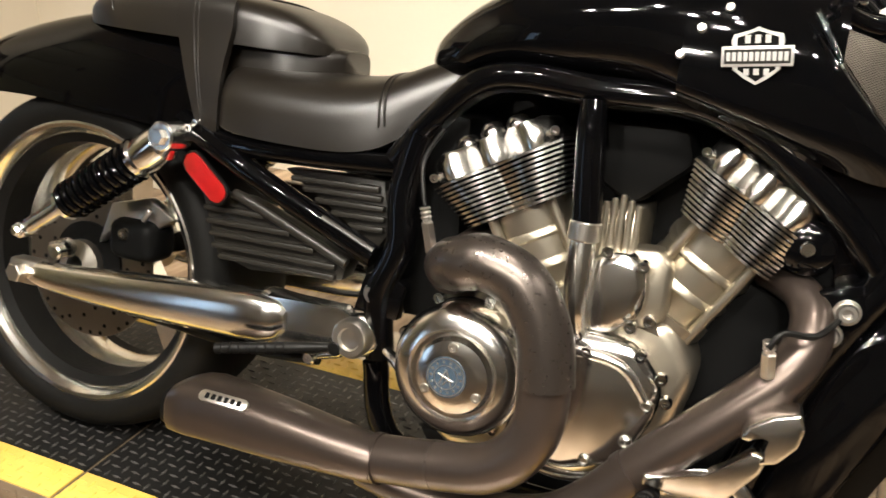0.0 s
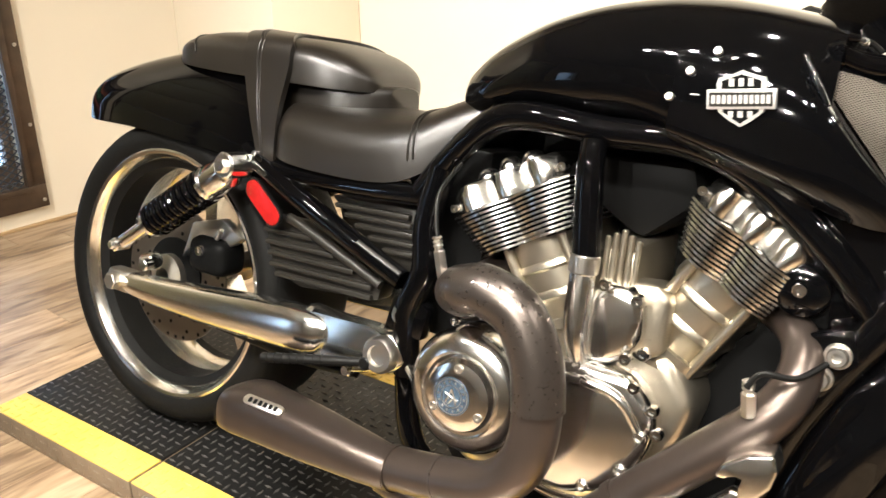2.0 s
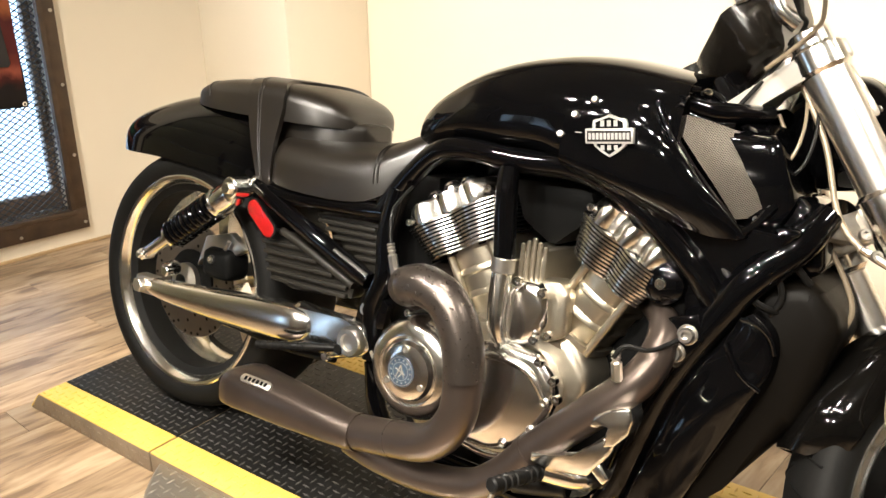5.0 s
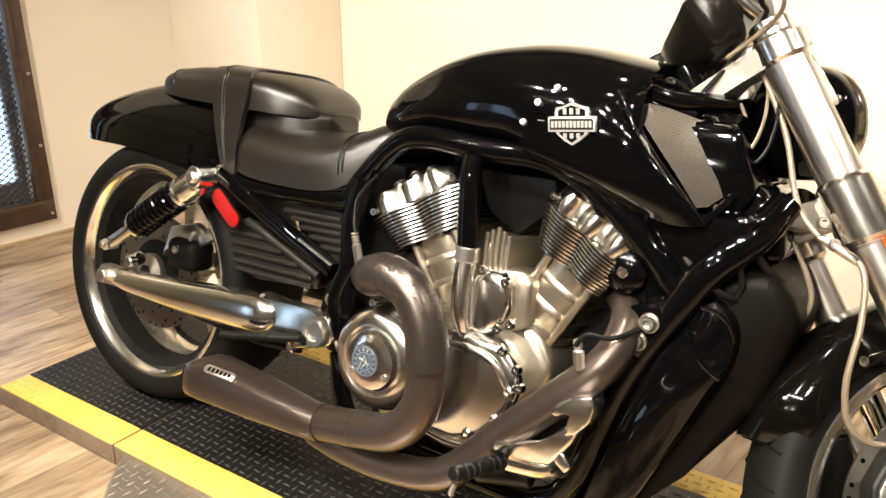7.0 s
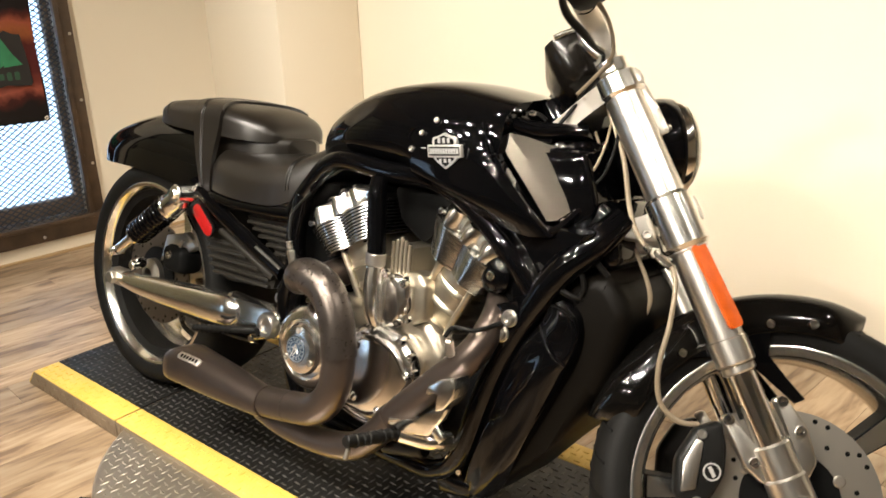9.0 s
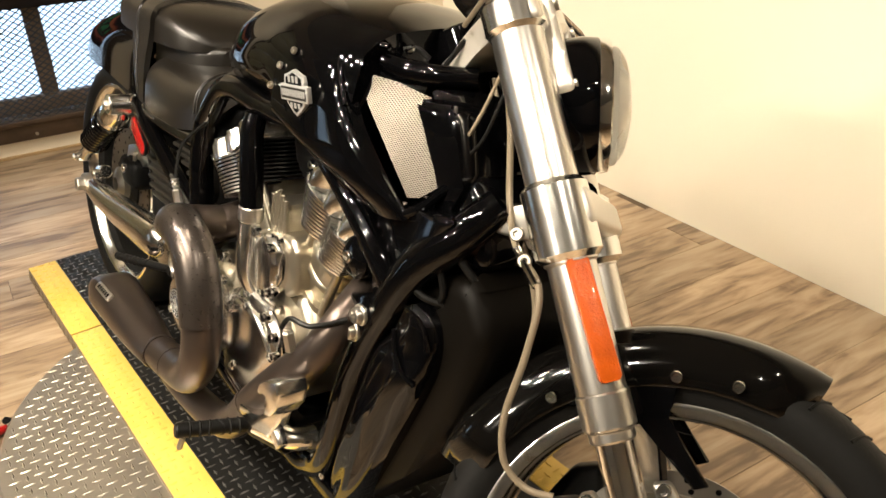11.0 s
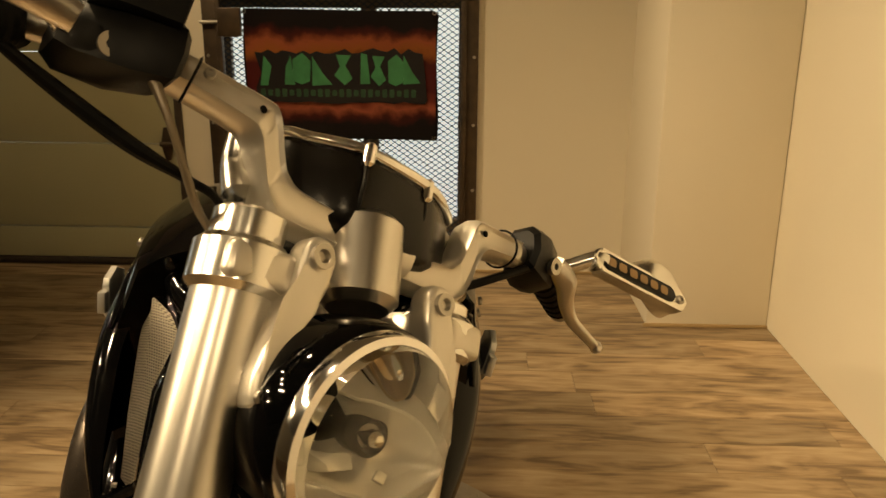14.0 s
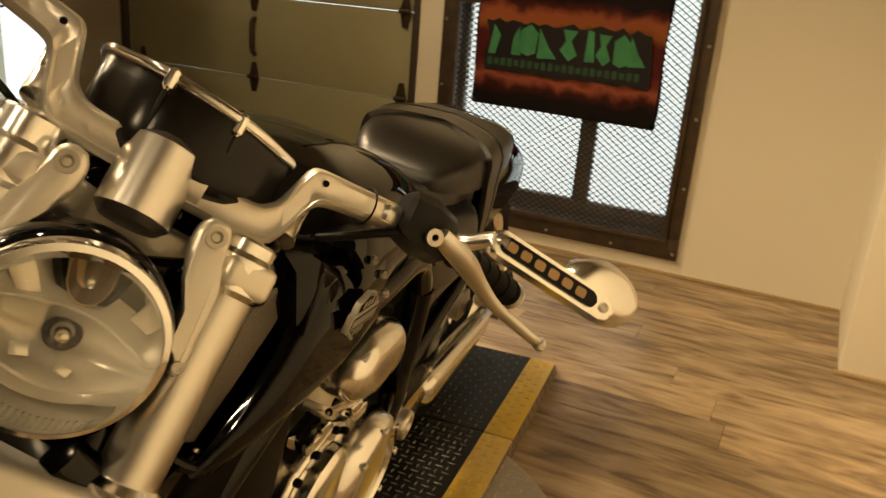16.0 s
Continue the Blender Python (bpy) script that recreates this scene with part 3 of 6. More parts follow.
TOP = 0.004
lift = rig("display_platform", Matrix.Translation((0, 0, TOP)) @ Matrix.Rotation(radians(3), 4, "Z"), "low black diamond plate platform with yellow painted edges", "platform")
JX, RX, FX = 0.15, -0.385, 1.40
YR, YL = (-0.340, -0.260), (0.228, 0.308)
FOOT = FLOOR - TOP
for nm, x0, x1, end in (("rear_section", RX, JX - 0.003, True), ("main_section", JX + 0.003, FX, False)):
    body = slab([(x0 + (0.05 if end else 0), -0.001), (x1, -0.001), (x1, FOOT), (x0, FOOT)], YR[0], YL[1], 0.002)
    sec = part(nm, body, SIDEPLATE, lift, "steel edged deck section")
    a = x0 + (0.052 if end else 0.001)
    part("deck", box((a, YR[1] + 0.001, -0.001), (x1 - 0.001, YL[0] - 0.001, 0.003), 0), DECK, sec, "black ribbed deck")
    for y0, y1 in (YR, YL):
        part("edge_strip", box((a, y0 + 0.001, -0.001), (x1 - 0.001, y1 - 0.001, 0.0032), 0.001), YELLOW, sec, "yellow painted edge strip")
    if end:
        for y0, y1 in (YR, YL):
            part("edge_strip", slab([(a - 0.001, 0.0025), (a, -0.002), (x0 + 0.003, FOOT + 0.001), (x0, FOOT + 0.006)], y0 + 0.001, y1 - 0.001, 0), YELLOW, sec, "yellow painted bevelled end")
        part("deck_bevel", slab([(a - 0.001, 0.0023), (a, -0.002), (x0 + 0.003, FOOT + 0.001), (x0, FOOT + 0.005)], YR[1] + 0.001, YL[0] - 0.001, 0), DECK, sec)
    tagged(part("tread_pattern", treads(lattice(a, x1, YR[1], YL[0]), 0.0029, 0.023, 0.0065, 0.0022), TREAD, sec, angle=20), kind="stuff")
    tagged(part("strip_pattern", treads(lattice(a, x1, *YR) + lattice(a, x1, *YL), 0.0031, 0.022, 0.007, 0.0026), YELLOW, sec, angle=20), kind="stuff")
    for y, turn in ((YR[0], 90), (YL[1], -90)):
        sgn = 1 if turn > 0 else -1
        side = treads(lattice(a + 0.01, x1, min(sgn * FOOT, 0), max(sgn * FOOT, 0), pitch=0.0235), 0.0, 0.022, 0.007, 0.002)
        tagged(part("side_pattern", side, SIDEPLATE, sec, angle=20, m=Matrix.Translation((0, y, 0)) @ Matrix.Rotation(radians(turn), 4, "X")), kind="stuff")

# small red-handled valve lying beside the turntable
valve = rig("floor_valve", Matrix.Translation((0.40, -0.52, FLOOR)), "small red handled valve lying on the floor by the turntable", "valve")
part("handle", tube([(0.012, -0.012, 0.013), (0.022, -0.03, 0.014), (0.035, -0.055, 0.013), (0.038, -0.062, 0.012)], [0.0075, 0.0105, 0.0105, 0.006], 14), RED, valve)
part("body", rod((0.004, 0.003, 0.012), (0.014, -0.014, 0.012), 0.0075), CHROME, valve)
part("cross_bar", rod((-0.022, -0.012, 0.012), (0.024, 0.016, 0.012), 0.0085), DARK, valve)


# ---- the motorcycle ----
BIKE = Matrix.Translation((0.026, -0.06, 0.016)) @ Matrix.Rotation(radians(4), 4, "Z") @ Matrix.Rotation(radians(-11.5), 4, "X")
bike = rig("motorcycle", BIKE, "black and polished muscle cruiser motorcycle leaning on the platform", "motorcycle")


def two(build):
    """Builds a part on both sides: -1 is the right side."""
    return [build(s) for s in (-1, 1)]


def pt(s, x, y, z):
    return (x, s * y, z)


# rear wheel
RW = Matrix.Translation((0.015, 0, 0.303)) @ Y_AXIS
wheel = part("rear_wheel", lathe([(0.019, -0.12), (0.045, -0.11), (0.045, 0.11), (0.019, 0.12)], 24, RW, True), STEEL, bike, "wide cast rear wheel")
tp = [(0.256, 0.101), (0.261, 0.108), (0.268, 0.1145), (0.277, 0.119), (0.287, 0.121), (0.298, 0.119), (0.308, 0.113), (0.3165, 0.101), (0.322, 0.085), (0.326, 0.064), (0.329, 0.04), (0.3305, 0.02), (0.331, 0)]
part("tyre", lathe(tp + [(r, -h) for r, h in tp[-2::-1]] + [(0.225, -0.08), (0.225, 0.08)], 80, RW, True), RUBBER, wheel, "wide black rear tyre")
rp = [(0.2645, 0.108), (0.2640, 0.112), (0.2600, 0.1135), (0.2535, 0.111), (0.2495, 0.105), (0.2440, 0.098), (0.2405, 0.088), (0.2385, 0.060), (0.2350, 0.035), (0.2200, 0.010), (0.2120, -0.015)]
part("rim", lathe(rp + [(0.2200, -0.05), (0.2385, -0.08), (0.2495, -0.105), (0.2600, -0.1135), (0.2645, -0.108), (0.254, -0.098), (0.246, -0.06), (0.240, 0.0), (0.246, 0.06), (0.254, 0.098)], 96, RW, True), POLISHED, wheel, "polished deep dished rim")
spoke = None
for k in range(5):
    m = RW @ Matrix.Rotation(radians(72 * k + 20), 4, "Z")
    bm = skin([[Vector((x, y * w, z)) for y, z in ((-1, -0.062), (-0.75, -0.012), (0.75, -0.012), (1, -0.062))] for x, w in ((0.04, 0.026), (0.09, 0.021), (0.15, 0.025), (0.216, 0.046))])
    part("spoke", bm, POLISHED, wheel, m=m)
part("brake_disc", lathe([(0.075, 0.078), (0.146, 0.078), (0.146, 0.083), (0.075, 0.083)], 64, RW, True), DARKDISC, wheel, "drilled steel brake disc")
# black plugs stand in for the dark inside the drilled holes
holes = bmesh.new()
for k in range(36):
    for j, r in enumerate((0.09, 0.108, 0.126, 0.139)):
        if (k + j * 2) % 4 == 0 or j == 3 and k % 2:
            a = 2 * math.pi * (k + 0.4 * j) / 36
            holes = join(holes, lathe([(0, 0.0776), (0.0042, 0.0776), (0.0042, 0.0836), (0, 0.0836)], 8, RW @ Matrix.Translation((r * math.cos(a), r * math.sin(a), 0))))
tagged(part("dark_hole_plugs", holes, DARK, wheel), kind="stuff")
part("disc_carrier", lathe([(0.03, 0.07), (0.078, 0.074), (0.078, 0.088), (0.05, 0.094), (0.03, 0.098)], 40, RW, True), DARK, wheel)
cal = part("rear_caliper", box((0.10, -0.135, 0.335), (0.20, -0.06, 0.41), 0.022, seg=4), DARK, bike, "black rear brake caliper")
part("bolt", hexbolt((0.145, -0.135, 0.385), (0, -1, 0), 0.011), CHROME, cal)
part("bracket", slab([(0.06, 0.35), (0.09, 0.43), (0.17, 0.45), (0.23, 0.42), (0.19, 0.395), (0.11, 0.40)], -0.11, -0.085, 0.004), BRUSHED, cal)
part("belt_guard", slab([(0.20, 0.47), (0.27, 0.50), (0.30, 0.45), (0.255, 0.40), (0.2, 0.425)], -0.10, -0.07, 0.008), POLISHED, cal)
part("bleeder", rod((0.17, -0.12, 0.41), (0.19, -0.125, 0.435), 0.005), STEEL, cal)


# swingarm
def arm_ring(x, zc, h, w, y, n=16):
    return [Vector((x, y + w * math.copysign(abs(math.cos(a)) ** 0.75, math.cos(a)), zc + h * math.copysign(abs(math.sin(a)) ** 0.75, math.sin(a)))) for a in [2 * math.pi * k / n for k in range(n)]]


def swing(s):
    y = s * 0.168
    rows = [(-0.035, 0.292, 0.018, 0.018), (0.0, 0.29, 0.025, 0.022), (0.06, 0.29, 0.029, 0.026), (0.2, 0.294, 0.037, 0.029), (0.34, 0.302, 0.042, 0.031), (0.42, 0.305, 0.043, 0.032),
            (0.465, 0.307, 0.041, 0.031), (0.49, 0.309, 0.034, 0.027), (0.505, 0.311, 0.02, 0.017)]
    arm = part("swingarm", skin([arm_ring(x, z, h, w, y) for x, z, h, w in rows]), POLISHED, bike, "polished aluminium swingarm", 50)
    part("pivot_plate", slab([(0.42, 0.30), (0.455, 0.355), (0.47, 0.358), (0.60, 0.338), (0.635, 0.35), (0.662, 0.335), (0.67, 0.30), (0.645, 0.278), (0.60, 0.275), (0.50, 0.268), (0.44, 0.272)], s * 0.145, s * 0.178, 0.012, SIDE, 4), POLISHED, arm)
    part("pivot_cap", lathe([(0, 0), (0.031, 0), (0.031, 0.02), (0.027, 0.026), (0.018, 0.026), (0.016, 0.02), (0.008, 0.02), (0, 0.018)], 28, along(pt(s, 0.628, 0.172, 0.312), pt(s, 0.628, 0.2, 0.312))), BRUSHED, arm)
    part("axle_block", join(box((-0.075, min(s * 0.15, s * 0.185), 0.268), (-0.01, max(s * 0.15, s * 0.185), 0.315), 0.008), rod(pt(s, -0.045, 0.14, 0.292), pt(s, -0.045, 0.203, 0.292), 0.018, 6, 0.002)), STEEL, arm)
    part("torque_link", join(rod(pt(s, 0.0, 0.15, 0.335), pt(s, 0.035, 0.15, 0.345), 0.018), rod(pt(s, 0.03, 0.16, 0.338), pt(s, 0.03, 0.182, 0.338), 0.013)), POLISHED, arm)
    part("lower_bolt", join(rod(pt(s, 0.55, 0.155, 0.258), pt(s, 0.60, 0.16, 0.275), 0.008), rod(pt(s, 0.545, 0.15, 0.255), pt(s, 0.545, 0.17, 0.255), 0.011)), CHROME, arm)
    return arm


two(swing)
part("belt_guard_rail", tube([(0.06, -0.14, 0.255), (0.25, -0.14, 0.245), (0.42, -0.14, 0.235), (0.55, -0.14, 0.245)], 0.008), SATIN, bike)


# shocks
def shock(s):
    a, b = Vector(pt(s, 0.280, 0.188, 0.572)), Vector(pt(s, -0.028, 0.185, 0.374))
    d = (b - a).normalized()
    ob = part("shock_absorber", rod(a + d * 0.05, a + d * 0.265, 0.021), DARK, bike, "rear shock absorber with black coil spring")
    m = along(a, b)
    turns, pts = 10.5, []
    for k in range(int(turns * 14) + 1):
        an = 2 * math.pi * k / 14
        pts.append(m @ Vector((0.0295 * math.cos(an), 0.0295 * math.sin(an), 0.075 + 0.175 * k / (turns * 14))))
    part("coil_spring", tube(pts, 0.0068, 8, 1), PAINT, ob, "gloss black coil spring")
    part("upper_cap", lathe([(0, 0.005), (0.02, 0.005), (0.031, 0.018), (0.033, 0.05), (0.031, 0.066), (0.034, 0.07), (0.034, 0.078), (0, 0.078)], 28, m), CHROME, ob)
    part("upper_mount", join(rod(pt(s, 0.282, 0.165, 0.575), pt(s, 0.282, 0.218, 0.575), 0.024), rod(pt(s, 0.282, 0.218, 0.575), pt(s, 0.282, 0.226, 0.575), 0.014, 6)), POLISHED, ob)
    part("rod_end", join(rod(a + d * 0.25, b - d * 0.005, 0.015), lathe([(0, 0), (0.031, 0), (0.031, 0.008), (0.015, 0.022), (0, 0.022)], 24, along(a + d * 0.25, b))), CHROME, ob)
    part("lower_mount", join(rod(pt(s, -0.03, 0.17, 0.372), pt(s, -0.03, 0.205, 0.372), 0.014), rod(pt(s, -0.03, 0.205, 0.372), pt(s, -0.03, 0.213, 0.372), 0.01, 6)), CHROME, ob)
    return ob


two(shock)


def side_reflector(s):
    m = Matrix.Translation(pt(s, 0.332, 0.163, 0.514)) @ Matrix.Rotation(radians(40), 4, "Y") @ SIDE
    ob = part("side_reflector", slab(rounded(0.096, 0.035, 0.015), -0.006, 0.006, 0.003, m), RED, bike, "red side reflector")
    part("reflector_rim", slab(rounded(0.102, 0.041, 0.017), -0.004, 0.003, 0.001, m), SATIN, ob)


side_reflector(-1)


# side covers with ribs
def side_cover(s):
    y0, y1 = s * 0.09, s * 0.132
    for nm, out, ribs in (("lower_side_cover", [(0.30, 0.484), (0.385, 0.486), (0.415, 0.475), (0.583, 0.412), (0.575, 0.38), (0.40, 0.366), (0.335, 0.384)],
                           [(0.312, 0.462, 0.43), (0.318, 0.441, 0.48), (0.325, 0.421, 0.525), (0.331, 0.401, 0.565), (0.345, 0.384, 0.565)]),
                          ("upper_side_cover", [(0.455, 0.545), (0.635, 0.55), (0.65, 0.47), (0.63, 0.44)],
                           [(0.475, 0.534, 0.63), (0.497, 0.520, 0.635), (0.52, 0.505, 0.64), (0.55, 0.489, 0.642), (0.58, 0.473, 0.642)])):
        c = part(nm, slab(out, y0, y1, 0.006), GRILLE, bike, "charcoal ribbed plastic side cover")
        for x0, z, x1 in ribs:
            part("rib", slab([(x0, z + 0.003), (x1, z + 0.006), (x1, z - 0.004), (x0, z - 0.006)], s * 0.128, s * 0.142, 0.003), GRILLE, c)
    part("edge_trim", tube([pt(s, 0.37, 0.137, 0.49), pt(s, 0.415, 0.14, 0.478), pt(s, 0.585, 0.14, 0.412)], 0.009), GRILLE, c)


two(side_cover)


# frame
def rail(s):
    fr = part("frame_rail", tube([pt(s, *p) for p in ((0.664, 0.158, 0.585), (0.715, 0.164, 0.648), (0.778, 0.168, 0.706), (0.84, 0.169, 0.722), (0.95, 0.169, 0.714), (1.06, 0.168, 0.713),
                                                          (1.14, 0.166, 0.688), (1.21, 0.160, 0.640), (1.275, 0.152, 0.580), (1.318, 0.142, 0.525))], 0.021, 16), PAINT, bike, "gloss black frame rail")
    part("frame_post", tube([pt(s, *p) for p in ((0.70, 0.163, 0.63), (0.68, 0.162, 0.54), (0.683, 0.162, 0.46), (0.655, 0.158, 0.38), (0.66, 0.15, 0.28))], 0.023, 16), PAINT, fr)
    part("frame_brace", tube([pt(s, *p) for p in ((0.27, 0.15, 0.60), (0.36, 0.158, 0.558), (0.44, 0.16, 0.522), (0.64, 0.158, 0.435))], 0.0185, 16), PAINT, fr)
    part("seat_rail", tube([pt(s, *p) for p in ((0.27, 0.145, 0.585), (0.38, 0.15, 0.572), (0.52, 0.152, 0.572), (0.67, 0.155, 0.578))], 0.017, 14), PAINT, fr)
    part("down_tube", tube([pt(s, *p) for p in ((1.435, 0.075, 0.690), (1.405, 0.112, 0.638), (1.357, 0.138, 0.583), (1.318, 0.146, 0.517), (1.278, 0.149, 0.442), (1.246, 0.149, 0.372), (1.218, 0.148, 0.285), (1.182, 0.146, 0.170), (1.13, 0.142, 0.122), (1.04, 0.14, 0.11), (0.70, 0.12, 0.12), (0.64, 0.12, 0.26))], [0.024, 0.029, 0.029, 0.026, 0.0235, 0.0235, 0.0235, 0.023, 0.021, 0.021, 0.021, 0.021], 16), PAINT, fr)
    part("frame_gusset", slab([(1.17, 0.668), (1.235, 0.660), (1.31, 0.648), (1.385, 0.668), (1.42, 0.665), (1.36, 0.590), (1.318, 0.520), (1.287, 0.455), (1.262, 0.475), (1.268, 0.565), (1.225, 0.632)], s * 0.100, s * 0.146, 0.012, SIDE, 3), PAINT, fr)
    part("frame_lug", slab([(0.615, 0.35), (0.63, 0.41), (0.675, 0.42), (0.70, 0.40), (0.69, 0.345)], s * 0.14, s * 0.168, 0.006), PAINT, fr)
    for x, z, r in ((0.65, 0.382, 0.016), (1.284, 0.484, 0.0145), (1.269, 0.452, 0.0145)):
        part("frame_bolt", join(hexbolt(pt(s, x, 0.166 if x < 1 else 0.1745, z), (0, s, 0), r * 0.86, 0.013), rod(pt(s, x, 0.164 if x < 1 else 0.1725, z), pt(s, x, 0.169 if x < 1 else 0.1775, z), r * 1.12, 20, 0.001)), BRUSHED, fr, "bright hexagon bolt on a washer")
    part("bolt_plate", slab([(1.24, 0.50), (1.295, 0.52), (1.31, 0.48), (1.275, 0.425), (1.24, 0.43)], s * 0.15, s * 0.1735, 0.005), PAINT, fr)
    for x, y, z, r in ((0.30, 0.165, 0.59, 0.008), (0.315, 0.168, 0.60, 0.006)):
        part("frame_bolt", hexbolt(pt(s, x, y, z), (0, s, 0), r, 0.01), CHROME, fr)


two(rail)
# the brace's highlight, modelled as a thin grey strip
part("brace_highlight", tube([(0.556, -0.176, 0.4865), (0.645, -0.174, 0.4495)], 0.0045, 10, flat=0.5), GRILLE, bike, "grey strip in place of the highlight on the frame brace")


# bodywork
def shell(rows, profile):
    """Rings across the bike: each row gives x and the numbers that the profile turns into one side's points from the middle of the top down."""
    rings = []
    for row in rows:
        half = profile(*row)
        rings.append([Vector((row[0], -y, z)) for y, z in half[::-1]] + [Vector((row[0], y, z)) for y, z in half[1:]])
    return rings


def arch_rings(rows, thick):
    rings = []
    for x, top, bottom, w in rows:
        out = [(w * math.copysign(abs(math.sin(radians(a))) ** 0.8, a), bottom + (top - bottom) * max(0, math.cos(radians(a))) ** 0.62) for a in range(-90, 91, 9)]
        inn = [(y * (1 - thick / w), bottom + (z - bottom) * (1 - thick * 1.6 / (top - bottom))) for y, z in out]
        rings.append([Vector((x, y, z)) for y, z in out] + [Vector((x, y, z)) for y, z in inn[::-1]])
    return rings


def smooth_rows(rows, steps=5):
    """More rows between the given ones, along smooth lines."""
    cols = [curve_points([(r[0], r[k], 0) for r in rows], steps) for k in range(1, len(rows[0]))]
    return [(cols[0][i].x, *(c[i].y for c in cols)) for i in range(len(cols[0]))]


fen = part("rear_fender", skin(arch_rings(smooth_rows([(-0.278, 0.660, 0.618, 0.062), (-0.266, 0.684, 0.606, 0.09), (-0.228, 0.706, 0.602, 0.110), (-0.17, 0.727, 0.602, 0.121), (-0.09, 0.749, 0.602, 0.128), (0.0, 0.767, 0.598, 0.132),
                                                       (0.1, 0.778, 0.59, 0.134), (0.2, 0.782, 0.582, 0.136), (0.28, 0.78, 0.578, 0.136)]), 0.014)), PAINT, bike, "gloss black rear fender and tail", 50)
part("tail_lamp", skin([[Vector((x, 0.046 * w * math.cos(a), 0.645 + 0.022 * w * math.sin(a))) for a in [2 * math.pi * k / 20 for k in range(20)]] for x, w in ((-0.262, 1.0), (-0.280, 0.95), (-0.286, 0.7))]), RED, fen, "dark red tail lamp")


def cushion(rows, power=0.55, square=0.7):
    """Padded body: rows of x, top, bottom, half width."""
    rings = []
    for x, top, bottom, w in rows:
        h = top - bottom
        pts = []
        for a in range(-100, 101, 10):
            c, s = math.cos(radians(a * 0.9)), math.sin(radians(a * 0.9))
            pts.append(Vector((x, w * math.copysign(abs(s) ** square, s), bottom + h * max(0, c) ** power)))
        rings.append(pts)
    return skin(rings)


seat = part("seat", cushion(smooth_rows([(0.335, 0.70, 0.612, 0.135), (0.35, 0.708, 0.598, 0.157), (0.40, 0.706, 0.59, 0.168), (0.48, 0.702, 0.586, 0.171), (0.56, 0.703, 0.586, 0.169), (0.62, 0.713, 0.596, 0.160),
                                         (0.67, 0.734, 0.625, 0.142), (0.72, 0.753, 0.664, 0.118), (0.765, 0.765, 0.70, 0.095)])), LEATHER, bike, "black leather rider seat with double stitched seams", 60)


def seam(rows, x, dx, parent, lift=0.0016, power=0.55, span=95):
    pts = []
    row = min(rows, key=lambda r: abs(r[0] - x))
    i = rows.index(row)
    for a in range(-span, span + 1, 8):
        c, s = math.cos(radians(a * 0.9)), math.sin(radians(a * 0.9))
        xx = x + dx * (1 - abs(a) / 95)
        f = (xx - rows[i - 1][0]) / (rows[i + 1][0] - rows[i - 1][0]) if 0 < i < len(rows) - 1 else 0
        top, bot, w = (rows[i - 1][k] + f * (rows[i + 1][k] - rows[i - 1][k]) for k in (1, 2, 3))
        pts.append((xx, (w + lift) * math.copysign(abs(s) ** 0.7, s), bot + (top - bot + lift) * max(0, c) ** power))
    part("seam", tube(pts, 0.0017, 6, 1), LEATHER, parent)


SR = smooth_rows([(0.335, 0.70, 0.612, 0.135), (0.35, 0.708, 0.598, 0.157), (0.40, 0.706, 0.59, 0.168), (0.48, 0.702, 0.586, 0.171), (0.56, 0.703, 0.586, 0.169), (0.62, 0.713, 0.596, 0.160),
                  (0.67, 0.734, 0.625, 0.142), (0.72, 0.753, 0.664, 0.118), (0.765, 0.765, 0.70, 0.095)])
seam(SR, 0.628, -0.02, seat)
seam(SR, 0.636, -0.02, seat)
part("bolster", cushion(smooth_rows([(0.30, 0.76, 0.66, 0.115), (0.40, 0.752, 0.665, 0.112), (0.45, 0.745, 0.67, 0.098), (0.485, 0.74, 0.675, 0.075), (0.505, 0.736, 0.68, 0.045)]), 0.25, 0.5), LEATHER, seat, "black leather back bolster")
PR = smooth_rows([(-0.005, 0.765, 0.746, 0.05), (0.015, 0.785, 0.742, 0.086), (0.08, 0.802, 0.738, 0.120), (0.16, 0.811, 0.734, 0.136), (0.27, 0.811, 0.730, 0.142), (0.35, 0.807, 0.728, 0.140), (0.41, 0.796, 0.726, 0.130), (0.455, 0.778, 0.725, 0.110), (0.482, 0.757, 0.725, 0.082), (0.492, 0.737, 0.728, 0.05)])
pill = part("pillion_pad", cushion(PR, 0.36, 0.56), LEATHER, bike, "black leather pillion pad", 60)
seam(PR, 0.10, -0.05, pill, 0.002, 0.36)
strap_rows = []
side_ = [(0.158, 0.585), (0.159, 0.61), (0.1585, 0.64), (0.157, 0.67), (0.154, 0.70), (0.151, 0.722)]
over = [(0.149 * abs(math.sin(radians(a))) ** 0.56, 0.732 + 0.085 * max(0, math.cos(radians(a))) ** 0.36) for a in range(88, -1, -4)]
half = side_ + over
for y, z in [(-y, z) for y, z in half] + half[-2::-1]:
    u = min(1, max(0, (z - 0.59) / 0.16))
    v = max(0.0, 1 - abs(y) / 0.14) ** 0.8
    xb, xf = 0.305 - 0.055 * u - 0.085 * v, 0.343 + 0.016 * u ** 3 - 0.085 * v
    strap_rows.append([Vector((xb, y, z)), Vector((0.5 * (xb + xf), y * 1.012, z + 0.0025)), Vector((xf, y, z)), Vector((xf - 0.002, y * 0.93, z - 0.014)), Vector((xb + 0.002, y * 0.93, z - 0.014))])
st_ = part("seat_strap", skin(strap_rows), LEATHER, bike, "broad black leather strap over the seat", 60)
for dx in (0.32, 0.40):
    part("seam", tube([r[0].lerp(r[2], dx) + Vector((0, r[0].y * 0.011, 0.0022)) for r in strap_rows], 0.0016, 6, 1), LEATHER, st_)


